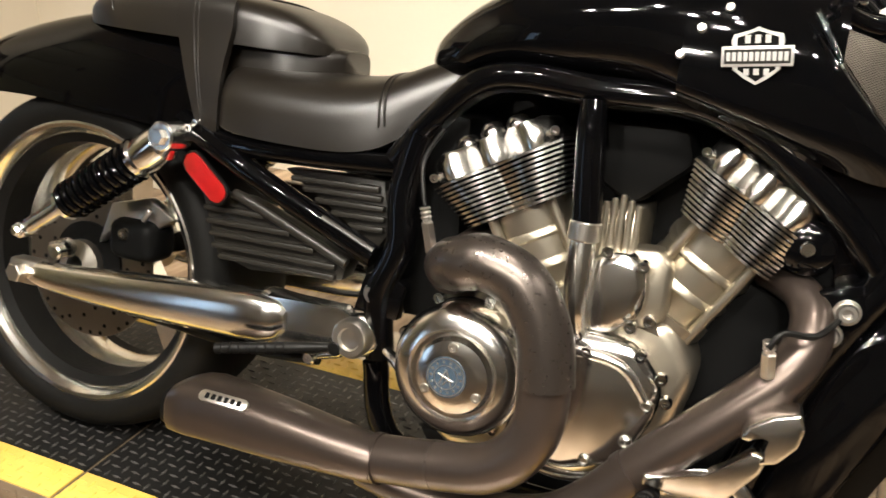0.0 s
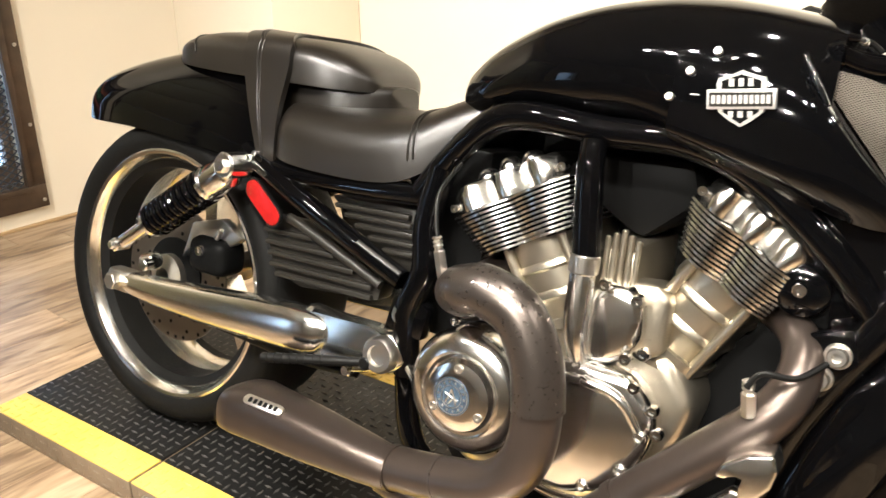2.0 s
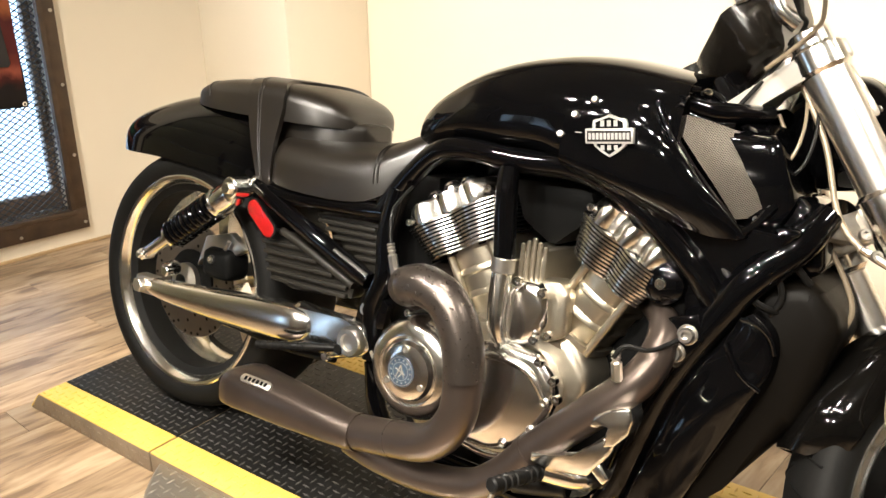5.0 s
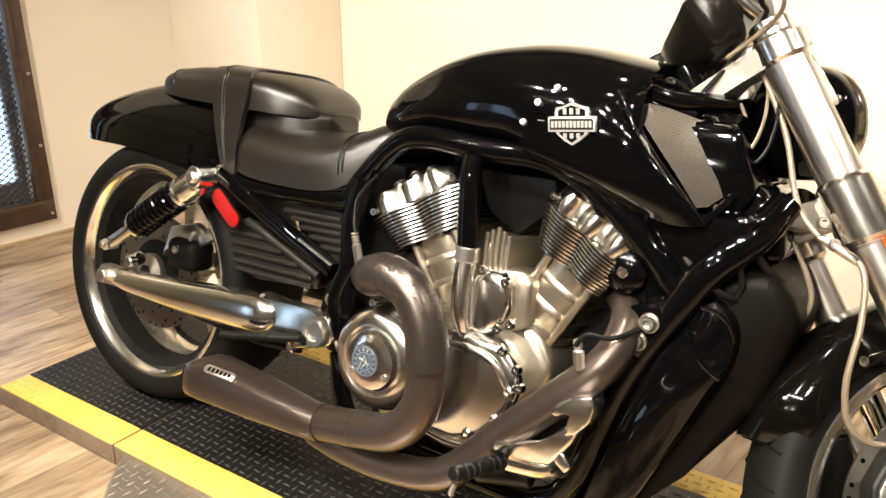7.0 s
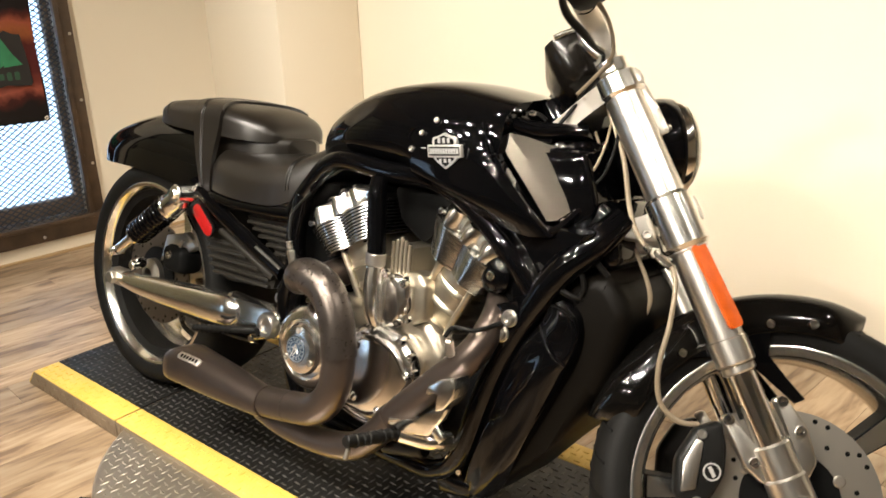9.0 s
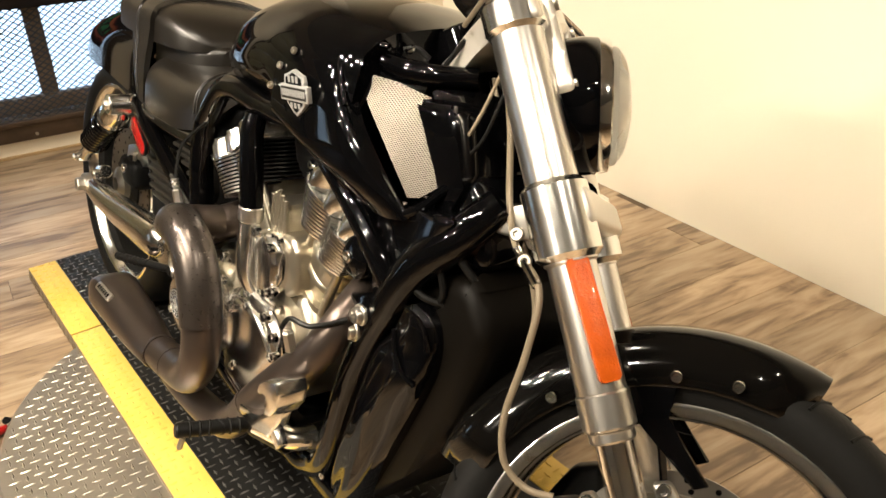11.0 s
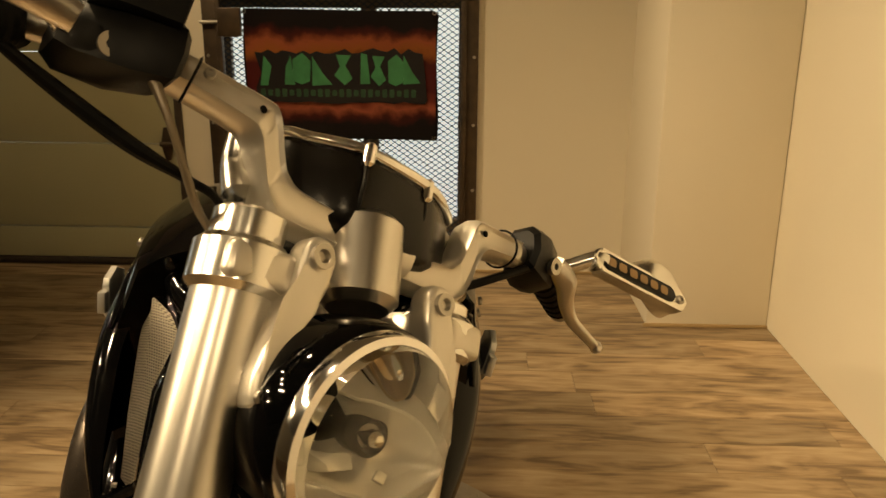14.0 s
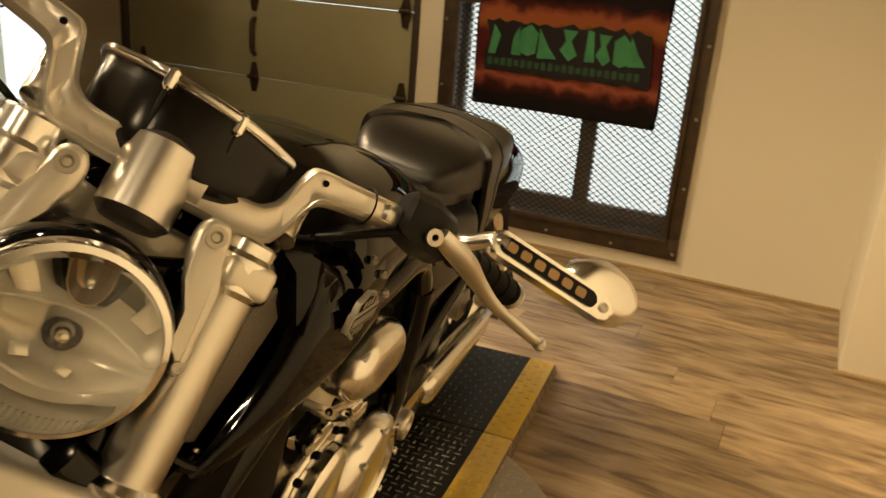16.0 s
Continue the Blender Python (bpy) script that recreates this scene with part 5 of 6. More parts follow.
lc = part("left_timing_cover", slab([(0.935, 0.36), (0.925, 0.485), (0.985, 0.515), (1.085, 0.485), (1.125, 0.425), (1.085, 0.345), (1.0, 0.325)], 0.12, 0.172, 0.010, SIDE, 3), POLISHED, bike, "polished left timing cover with dark screws")
part("cover_dome", slab([(0.955, 0.375), (0.95, 0.465), (0.995, 0.485), (1.065, 0.465), (1.095, 0.42), (1.065, 0.365), (1.0, 0.348)], 0.165, 0.198, 0.024, SIDE, 6), BUFFED, lc, "", 60)
for x, z in ((0.94, 0.475), (0.985, 0.503), (1.04, 0.492), (1.085, 0.473), (1.112, 0.425), (1.088, 0.36), (1.035, 0.34), (0.945, 0.38)):
    part("screw", hexbolt((x, 0.172, z), (0, 1, 0), 0.0065, 0.007), DARK, lc)
for lo, hi in (((1.03, 0.15, 0.53), (1.10, 0.185, 0.548)), ((0.93, 0.15, 0.515), (0.965, 0.195, 0.535))):
    part("left_bracket", box(lo, hi, 0.004), CHROME, bike, "bright bracket beside the left cylinders")
part("neck_shroud", slab([(1.30, 0.66), (1.40, 0.72), (1.44, 0.66), (1.45, 0.60), (1.34, 0.56), (1.27, 0.62)], -0.10, 0.10, 0.02, SIDE, 3), PAINT, bike, "black shroud below the steering head")
part("valley_block", join(box((0.965, -0.15, 0.47), (1.02, 0.1, 0.565), 0.006), box((0.97, -0.158, 0.48), (0.982, -0.14, 0.555), 0.003), box((0.99, -0.158, 0.48), (1.002, -0.14, 0.555), 0.003), box((1.008, -0.158, 0.48), (1.018, -0.14, 0.555), 0.003)), CAST, bike, "cast block between the cylinders")
for k in range(5):
    part("valley_rib", rod((0.975 + 0.011 * k, -0.158, 0.475), (0.975 + 0.011 * k, -0.158, 0.585 - 0.006 * abs(k - 2)), 0.0046, 14, 0.002), CAST, bike)
part("intake_box", slab([(0.90, 0.68), (1.06, 0.69), (1.08, 0.63), (1.0, 0.56), (0.93, 0.60)], -0.10, 0.10, 0.02), DARK, bike)

hose = part("coolant_hose", tube([(0.944, -0.182, 0.70), (0.947, -0.190, 0.66), (0.952, -0.190, 0.60), (0.957, -0.190, 0.545)], [0.018, 0.0195, 0.020, 0.0195], 20), PAINT, bike, "black rubber coolant hose")
part("hose_clamp", rod((0.957, -0.19, 0.548), (0.956, -0.19, 0.52), 0.0215, 24), BRUSHED, hose)
part("hose_elbow", tube([(0.956, -0.19, 0.522), (0.957, -0.195, 0.47), (0.960, -0.196, 0.425), (0.968, -0.186, 0.392)], [0.0185, 0.0185, 0.017, 0.013], 20), POLISHED, hose, "polished coolant elbow")
pump = part("water_pump_cover", slab([(0.968, 0.50), (1.0, 0.518), (1.04, 0.508), (1.05, 0.47), (1.045, 0.425), (1.01, 0.395), (0.968, 0.392), (0.955, 0.43)], -0.14, -0.190, 0.021, SIDE, 6), BUFFED, bike, "polished water pump cover")
part("pump_shell", slab([(1.0, 0.515), (1.055, 0.52), (1.075, 0.50), (1.075, 0.425), (1.04, 0.405)], -0.11, -0.165, 0.01, SIDE, 3), CAST, pump)
for x, z in ((0.992, 0.512), (1.04, 0.50), (1.035, 0.418), (0.968, 0.392), (0.96, 0.44), (1.058, 0.43)):
    part("screw", hexbolt((x, -0.19, z), (0, -1, 0), 0.009, 0.012), CHROME, pump)

horn = part("horn", disc_at([(0, 0), (0.027, 0), (0.033, 0.010), (0.034, 0.022), (0.027, 0.028), (0.012, 0.032), (0, 0.032)], 1.228, -0.135, 0.551), PAINT, bike, "black round horn with a bright centre bolt")
part("horn_rim", lathe([(0.030, 0), (0.036, 0), (0.036, 0.006), (0.030, 0.006)], 36, Matrix.Translation((1.228, -0.143, 0.551)) @ Y_AXIS, True), PAINT, horn)
part("horn_bolt", hexbolt((1.228, -0.166, 0.552), (0, -1, 0), 0.0095, 0.006), CHROME, horn)
part("horn_bracket", slab([(1.20, 0.595), (1.27, 0.60), (1.315, 0.585), (1.315, 0.545), (1.27, 0.50), (1.21, 0.505)], -0.105, -0.135, 0.008), DARK, horn)
for x, z in ((1.29, 0.57), (1.295, 0.548)):
    part("rivet", hexbolt((x, -0.15, z), (0, -1, 0), 0.005, 0.004), CHROME, horn)

# exhaust
pipe = part("rear_exhaust_pipe", tube([(0.78, -0.17, 0.455), (0.785, -0.225, 0.462), (0.81, -0.260, 0.474), (0.85, -0.27, 0.483), (0.902, -0.27, 0.464), (0.937, -0.27, 0.408), (0.949, -0.27, 0.336), (0.940, -0.27, 0.264), (0.893, -0.268, 0.210), (0.815, -0.262, 0.187), (0.715, -0.256, 0.169)],
                                      0.0345, 24, 8), BRONZE, bike, "dark bronze rear exhaust pipe")
part("heat_shield", tube([(0.80, -0.248, 0.470), (0.826, -0.268, 0.480), (0.855, -0.272, 0.485), (0.904, -0.272, 0.465), (0.939, -0.272, 0.408), (0.951, -0.272, 0.340)], 0.0370, 24, 8), SHIELD, pipe, "satin dark heat shield")
part("pipe_band", tube([(0.727, -0.257, 0.1705), (0.716, -0.256, 0.169)], 0.0368, 24), BRONZE, pipe)
part("pipe_band", tube([(0.812, -0.262, 0.1865), (0.808, -0.2616, 0.1856)], 0.0352, 24), SHIELD, pipe)


def muf_ring(x, z, hy, hz, y, n=24, k=0.6):
    return [Vector((x, y + hy * math.copysign(abs(math.cos(a)) ** k, math.cos(a)), z + hz * math.copysign(abs(math.sin(a)) ** k, math.sin(a)))) for a in [2 * math.pi * i / n for i in range(n)]]


MUF = ((0.369, 0.165, 0.043, 0.033), (0.375, 0.1665, 0.048, 0.039), (0.400, 0.171, 0.050, 0.0455), (0.43, 0.1745, 0.050, 0.0475), (0.56, 0.1715, 0.047, 0.0425), (0.66, 0.169, 0.042, 0.0375), (0.715, 0.168, 0.0365, 0.0345), (0.722, 0.169, 0.0345, 0.0335))
muf = part("muffler", skin([muf_ring(x, z, hy, hz, -0.248 - 0.012 * (x - 0.37) / 0.35, k=0.62 + 0.38 * max(0, (x - 0.5) / 0.22)) for x, z, hy, hz in MUF]), BRONZE, bike, "dark bronze tapered muffler with a chamfered end", 40)
part("muffler_tip", skin([muf_ring(0.368, 0.165, 0.040, 0.030, -0.248), muf_ring(0.358, 0.164, 0.038, 0.029, -0.248), muf_ring(0.36, 0.164, 0.033, 0.024, -0.248), muf_ring(0.39, 0.165, 0.033, 0.024, -0.248)], cap=False), DARK, muf)
part("muffler_badge", slab(rounded(0.085, 0.018, 0.008), -0.008, 0.0015, 0.0008, Matrix.Translation((0.478, -0.2925, 0.2105)) @ Matrix.Rotation(radians(44), 4, "X")), BRUSHED, muf, "small bright oval badge")
for k in range(6):
    part("badge_bar", slab(rounded(0.007, 0.009, 0.001, 2, -0.028 + 0.0112 * k, 0), 0.0013, 0.0021, 0, Matrix.Translation((0.478, -0.2925, 0.2105)) @ Matrix.Rotation(radians(44), 4, "X")), DARK, muf)
fp = part("front_exhaust_pipe", tube([(1.19, -0.08, 0.500), (1.215, -0.115, 0.497), (1.237, -0.15, 0.488), (1.248, -0.18, 0.464), (1.243, -0.200, 0.430), (1.217, -0.214, 0.388), (1.150, -0.224, 0.319), (1.078, -0.228, 0.245), (1.016, -0.228, 0.176), (0.958, -0.228, 0.137), (0.86, -0.23, 0.120), (0.76, -0.235, 0.124), (0.69, -0.24, 0.14)], [0.022, 0.023, 0.024, 0.026, 0.0285, 0.030, 0.030, 0.030, 0.030, 0.030, 0.029, 0.028, 0.027], 22, 8), BRONZE, bike, "dark bronze front exhaust pipe")
part("pipe_clamp", tube([(1.071, -0.228, 0.238), (1.060, -0.228, 0.226)], 0.0318, 22), BRONZE, fp)
for par, p, q in ((pipe, (0.762, -0.235, 0.475), (0.752, -0.24, 0.52)), (fp, (1.207, -0.240, 0.402), (1.203, -0.246, 0.436))):
    part("oxygen_sensor", join(rod(p, q, 0.009, 6), rod(Vector(p) * 0.5 + Vector(q) * 0.5, Vector(q) + (Vector(q) - Vector(p)) * 0.35, 0.006), *[rod(Vector(q).lerp(Vector(p), -0.08 - 0.13 * k), Vector(q).lerp(Vector(p), -0.15 - 0.13 * k), 0.0078, 16, 0.001) for k in range(3)]), BRUSHED, par, "ribbed metal oxygen sensor")
part("sensor_lead", tube([(0.75, -0.24, 0.53), (0.74, -0.235, 0.56), (0.732, -0.22, 0.60), (0.74, -0.18, 0.64)], 0.0032, 8), SATIN, pipe)
part("sensor_lead", tube([(1.201, -0.255, 0.442), (1.215, -0.25, 0.462), (1.25, -0.235, 0.462), (1.275, -0.19, 0.475)], 0.004, 8), SATIN, fp)
part("exhaust_stub", tube([(0.79, -0.10, 0.47), (0.775, -0.17, 0.45), (0.78, -0.20, 0.447)], 0.034, 20), BRONZE, pipe)

# foot controls
peg = part("foot_peg", rod((1.10, -0.23, 0.215), (1.075, -0.365, 0.225), 0.0125), SATIN, bike, "black rubber foot peg on polished bracket")
for k in range(7):
    part("peg_rib", lathe([(0.0125, -0.002), (0.0145, 0), (0.0125, 0.002)], 18, along((1.097 - 0.0028 * k, -0.25 - 0.0155 * k, 0.217 + 0.001 * k), (1.09, -0.3, 0.22)), True), RUBBER, peg)
part("peg_bracket", tube([(1.16, -0.16, 0.20), (1.15, -0.20, 0.205), (1.10, -0.235, 0.215)], [0.02, 0.019, 0.018]), POLISHED, peg)
part("brake_pedal", slab([(1.085, 0.253), (1.118, 0.257), (1.160, 0.265), (1.205, 0.316), (1.226, 0.312), (1.217, 0.287), (1.186, 0.243), (1.132, 0.235), (1.085, 0.236)], -0.24, -0.262, 0.005, SIDE, 3), POLISHED, peg, "polished brake pedal")
part("pedal_pad", slab([(1.188, 0.335), (1.195, 0.354), (1.219, 0.371), (1.248, 0.381), (1.255, 0.363), (1.251, 0.34), (1.232, 0.315), (1.212, 0.308), (1.221, 0.329), (1.224, 0.345), (1.211, 0.348), (1.2, 0.335)], -0.235, -0.285, 0.004, SIDE, 3), POLISHED, peg)
part("heel_spur", slab([(1.188, 0.256), (1.202, 0.273), (1.222, 0.25), (1.213, 0.237)], -0.242, -0.26, 0.004, SIDE, 3), POLISHED, peg)
part("master_cylinder", rod((1.03, -0.2, 0.16), (1.13, -0.19, 0.18), 0.02), SATIN, peg)
part("peg_feeler", rod((1.072, -0.35, 0.208), (1.07, -0.356, 0.185), 0.005), STEEL, peg)
pp = part("passenger_peg", tube([(0.60, -0.19, 0.292), (0.535, -0.212, 0.283), (0.425, -0.245, 0.267)], [0.007, 0.009, 0.0085], 14), SATIN, bike, "black ribbed passenger foot peg folded back")
for k in range(8):
    part("peg_rib", lathe([(0.0085, -0.002), (0.0102, 0), (0.0085, 0.002)], 16, along((0.53 - 0.0135 * k, -0.2135 - 0.004 * k, 0.2823 - 0.002 * k), (0.425, -0.245, 0.267)), True), RUBBER, pp)
part("peg_mount", rod((0.605, -0.15, 0.293), (0.605, -0.20, 0.293), 0.012), SATIN, pp)
lp = part("left_foot_peg", rod((1.10, 0.2, 0.215), (1.075, 0.33, 0.225), 0.0165), SATIN, bike, "black rubber foot peg")
part("shift_lever", tube([(1.10, 0.22, 0.22), (1.17, 0.25, 0.27), (1.22, 0.26, 0.31)], 0.011), POLISHED, lp)

# ---- steering: f forwards, l to the left, s up along the steering head ----
RAKE, TURN = radians(35), radians(35)
up = Vector((-math.sin(RAKE), 0, math.cos(RAKE)))
fwd = Vector((math.cos(RAKE), 0, math.sin(RAKE)))
lft = Vector((0, 1, 0))
f2 = math.cos(TURN) * fwd + math.sin(TURN) * lft
l2 = -math.sin(TURN) * fwd + math.cos(TURN) * lft
STEER = Matrix.Translation((1.218, 0, 0.90)) @ Matrix((f2, l2, up)).transposed().to_4x4()


def sp(name, bm, mat, parent, label="", angle=35):
    return part(name, bm, mat, parent, label, angle, STEER)


def fork_f(s):
    return 0.088 + 0.045 * (s + 0.08)


def leg_l(sd):
    return -0.125 if sd < 0 else 0.093


def fork(sd):
    def at(s):
        return (fork_f(s), leg_l(sd), s)
    leg = sp("fork_leg", rod(at(-0.10), at(-0.40), 0.0335 if sd < 0 else 0.032, 36), BRUSHED, bike, "thick brushed aluminium fork leg")
    sp("fork_cap", join(rod(at(-0.034 if sd < 0 else -0.046), at(-0.11), 0.031, 32), rod(at(-0.040), at(-0.030 if sd < 0 else -0.043), 0.017, 24)), POLISHED, leg)
    sp("lower_tube", rod(at(-0.38), at(-0.585), 0.0305, 32), BRUSHED, leg)
    sp("fork_collar", join(rod(at(-0.555), at(-0.60), 0.033, 32), rod(at(-0.60), at(-0.615), 0.028, 32)), BRUSHED, leg)
    sp("slider", rod(at(-0.60), at(-0.745), 0.0235, 32), CHROME, leg, "chromed slider")
    foot = sp("fork_foot", join(rod(at(-0.735), at(-0.80), 0.030, 28), rod(at(-0.78), at(-0.868), 0.034, 28, 0.012), rod((0.055, sd * 0.075, -0.838), (0.055, sd * 0.148, -0.838), 0.028)), BRUSHED, leg)
    sp("axle_end", lathe([(0.008, 0), (0.019, 0), (0.019, 0.012), (0.008, 0.012)], 20, along((0.055, sd * 0.148, -0.838), (0.055, sd * 0.2, -0.838)), True), STEEL, leg)
    m = Matrix.Translation((fork_f(-0.47), leg_l(sd), -0.47)) @ Matrix.Rotation(radians(sd * 62), 4, "Z")
    refl = slab(rounded(0.028, 0.15, 0.005), 0, 0.006, 0.002, Matrix.Translation((0.028, 0, 0)) @ Matrix(((0, 0, 1, 0), (1, 0, 0, 0), (0, 1, 0, 0), (0, 0, 0, 1))))
    refl.transform(m)
    sp("amber_reflector", refl, AMBER, leg, "amber reflector strip")
    cl_ = [(-0.037, -0.668), (0.006, -0.674), (-0.006, -0.716), (-0.028, -0.755), (-0.064, -0.781), (-0.100, -0.786), (-0.117, -0.754), (-0.089, -0.701)]
    c = sp("front_caliper", slab(cl_, sd * 0.085, sd * 0.126, 0.010, SIDE, 3), SATIN, bike, "black four piston front brake caliper")
    sp("caliper_cover", slab([(-0.046, -0.684), (-0.038, -0.694), (-0.082, -0.757), (-0.106, -0.752), (-0.082, -0.71)], sd * 0.122, sd * 0.131, 0.003), BRUSHED, c, "bare metal insert")
    sp("caliper_ring", lathe([(0.012, 0), (0.0145, 0), (0.0145, 0.0012), (0.012, 0.0012)], 28, along((-0.046, sd * 0.1262, -0.742), (-0.046, sd * 0.2, -0.742)), True), EMBLEM, c)
    sp("caliper_mark", box((-0.049, -0.0006, -0.751), (-0.043, 0.0006, -0.733), 0, Matrix.Translation((0, sd * 0.1265, 0))), EMBLEM, c)
    for f_, s_ in ((-0.035, -0.682), (-0.088, -0.775)):
        sp("caliper_bolt", hexbolt((f_, sd * 0.126, s_), (0, sd, 0), 0.008, 0.006), BRUSHED, c)
    sp("caliper_arm", slab([(0.004, -0.668), (0.024, -0.668), (0.032, -0.735), (0.052, -0.765), (0.045, -0.79), (0.02, -0.79), (0.005, -0.755)], sd * 0.105, sd * 0.128, 0.006, SIDE, 3), BRUSHED, leg)
    sp("caliper_arm", slab([(0.092, -0.672), (0.115, -0.675), (0.125, -0.735), (0.115, -0.79), (0.09, -0.81), (0.08, -0.78), (0.098, -0.74)], sd * 0.105, sd * 0.124, 0.006, SIDE, 3), BRUSHED, leg)
    for f_, s_ in ((0.014, -0.677), (0.022, -0.753), (0.105, -0.682), (0.11, -0.735)):
        sp("arm_bolt", hexbolt((f_, sd * 0.126, s_), (0, sd, 0), 0.009, 0.007), CHROME, leg)


two(fork)
trip = sp("upper_triple_clamp", slab([(0.125, -0.155), (0.13, -0.10), (0.10, -0.06), (0.05, -0.05), (0.05, 0.05), (0.10, 0.05), (0.13, 0.08), (0.125, 0.128), (0.06, 0.128), (0.03, 0.08), (-0.045, 0.03), (-0.045, -0.03), (0.03, -0.10), (0.06, -0.155)], -0.100, -0.066, 0.008, Matrix(), 3), SILVER, bike, "brushed aluminium upper triple clamp")
sp("lower_clamp_bridge", slab([(0.12, -0.15), (0.125, 0.125), (0.06, 0.125), (0.01, 0.05), (0.01, -0.05), (0.06, -0.15)], -0.362, -0.310, 0.012, Matrix(), 3), SILVER, trip, "brushed lower triple clamp")
for sd in (-1, 1):
    sp("clamp_ring", rod((fork_f(-0.06), leg_l(sd), -0.06), (fork_f(-0.104), leg_l(sd), -0.104), 0.0405, 36, 0.006), POLISHED, trip)
    sp("clamp_ring", rod((fork_f(-0.30), leg_l(sd), -0.295), (fork_f(-0.40), leg_l(sd), -0.395), 0.0425, 36, 0.008), POLISHED, trip)
    if sd < 0:
        sp("clamp_ear", slab([(-0.028, -0.308), (-0.028, -0.322), (0.03, -0.358), (0.07, -0.365), (0.07, -0.31), (0.02, -0.306)], sd * 0.075, sd * 0.10, 0.005), BRUSHED, trip)
    for s_ in (-0.345, -0.38):
        sp("clamp_bolt", hexbolt((0.02, sd * 0.115 - 0.013, s_), (0, sd, 0), 0.009, 0.008), STEEL, trip)
    plate = [(0.051, -0.062), (0.055, -0.051), (0.062, -0.046), (0.076, -0.046), (0.084, -0.056), (0.086, -0.085), (0.0868, -0.108), (0.0945, -0.14), (0.098, -0.165), (0.0965, -0.188), (0.090, -0.194), (0.0835, -0.187), (0.0825, -0.165), (0.074, -0.135), (0.062, -0.110), (0.053, -0.085)]
    br = sp("lamp_bracket", slab([(sd * (u + (0.009 if sd < 0 else 0.002) * min(1, max(0, (-v - 0.08) / 0.09))) - 0.0135, v) for u, v in plate], 0.110, 0.138, 0.007, TO_WALL, 4), SILVER, trip, "curved brushed lamp bracket")
    sp("bracket_bolt", lathe([(0.004, 0), (0.0105, 0), (0.0105, 0.005), (0.006, 0.005), (0.004, 0.002)], 18, along((0.138, sd * 0.0695 - 0.0135, -0.064), (0.2, sd * 0.0695 - 0.0135, -0.064)), True), STEEL, br)
    sp("bracket_bolt", hexbolt((0.138, sd * (0.099 if sd < 0 else 0.092) - 0.0135, -0.183), (1, 0, 0), 0.006, 0.004), STEEL, br)
sp("riser_cover", rod((0.107, -0.016, -0.086), (0.098, -0.016, 0.000), 0.036, 48, 0.008), BRUSHED, trip, "brushed round riser cover")

# headlamp
lampm = Matrix.Translation((0.155, -0.019, -0.199)) @ Vector((0.955, 0.17, -0.295)).to_track_quat("Z", "Y").to_matrix().to_4x4() @ Matrix.Scale(0.94, 4)
lamp = sp("headlamp", lathe([(0.0, -0.118), (0.06, -0.114), (0.086, -0.096), (0.094, -0.066), (0.0985, -0.030), (0.097, -0.008), (0.0885, 0.0), (0.085, -0.012), (0.07, -0.05), (0.04, -0.085), (0, -0.09)], 56, lampm), PAINT, bike, "round headlamp in a gloss black shell", 50)
sp("bezel", lathe([(0.083, -0.006), (0.093, -0.010), (0.0955, 0.0), (0.0925, 0.010), (0.086, 0.012), (0.082, 0.004)], 64, lampm, True), CHROME, lamp, "bright bezel ring")
sp("lens", lathe([(0.0865, 0.006), (0.083, 0.020), (0.07, 0.030), (0.05, 0.0365), (0.025, 0.0405), (0, 0.042), (0, 0.039), (0.025, 0.0375), (0.05, 0.0335), (0.07, 0.027), (0.080, 0.018), (0.0835, 0.0035)], 56, lampm), LENS, lamp, "clear glass lens").visible_shadow = False
sp("reflector", lathe([(0.083, 0.0), (0.077, -0.016), (0.066, -0.034), (0.048, -0.050), (0.028, -0.060), (0.012, -0.064), (0.0, -0.065)], 40, lampm), REFLECT, lamp, "silver reflector bowl", 60)


def eye_edge(u, side):
    """The lid lines of the almond-shaped main reflector, u from -1 to 1."""
    return (0.072 * u, side * 0.030 * (1 - u * u) - 0.004)


dish = []
for i in range(17):
    u = -1 + i / 8
    x0, top_ = eye_edge(u, 1)
    low_ = eye_edge(u, -1)[1]
    col = []
    for j in range(9):
        v = j / 8
        y = low_ + (top_ - low_) * v
        deep = (1 - u * u) * (1 - (2 * v - 1) ** 2)
        col.append(lampm @ Vector((x0, y, -0.022 - 0.030 * deep)))
    dish.append(col)
sp("main_reflector", skin(dish, close=False, cap=False), REFLECT, lamp, "almond shaped main reflector", 60)
for side in (-1, 1):
    rim_ = [eye_edge(-1 + k / 8, side) for k in range(17)]
    sp("reflector_lid", skin([[lampm @ Vector((x, y + side * d, -0.0215 + h)) for x, y in rim_] for d, h in ((0.0, 0.0), (0.0025, 0.002), (0.006, -0.004), (0.014, -0.016))], close=False, cap=False), REFLECT, lamp, "", 60)
for x, y, w, h, tilt in ((-0.022, -0.016, 0.013, 0.011, 20), (0.012, -0.019, 0.011, 0.008, -12), (-0.040, 0.030, 0.016, 0.020, 35), (-0.050, 0.004, 0.012, 0.008, 30), (0.044, 0.036, 0.018, 0.014, -25)):
    m_ = lampm @ Matrix.Translation((x, y, -0.026)) @ Matrix.Rotation(radians(tilt), 4, "Z") @ Matrix.Rotation(radians(-18), 4, "X")
    sp("reflector_facet", box((-w / 2, -h / 2, -0.003), (w / 2, h / 2, 0.001), 0.001, m_), REFLECT, lamp)
low = lampm @ Matrix.Translation((0.0, 0.003, -0.050))
sp("bulb_socket", lathe([(0.008, 0), (0.0125, 0), (0.0135, 0.008), (0.0105, 0.012), (0.008, 0.006)], 28, low, True), DARK, lamp)
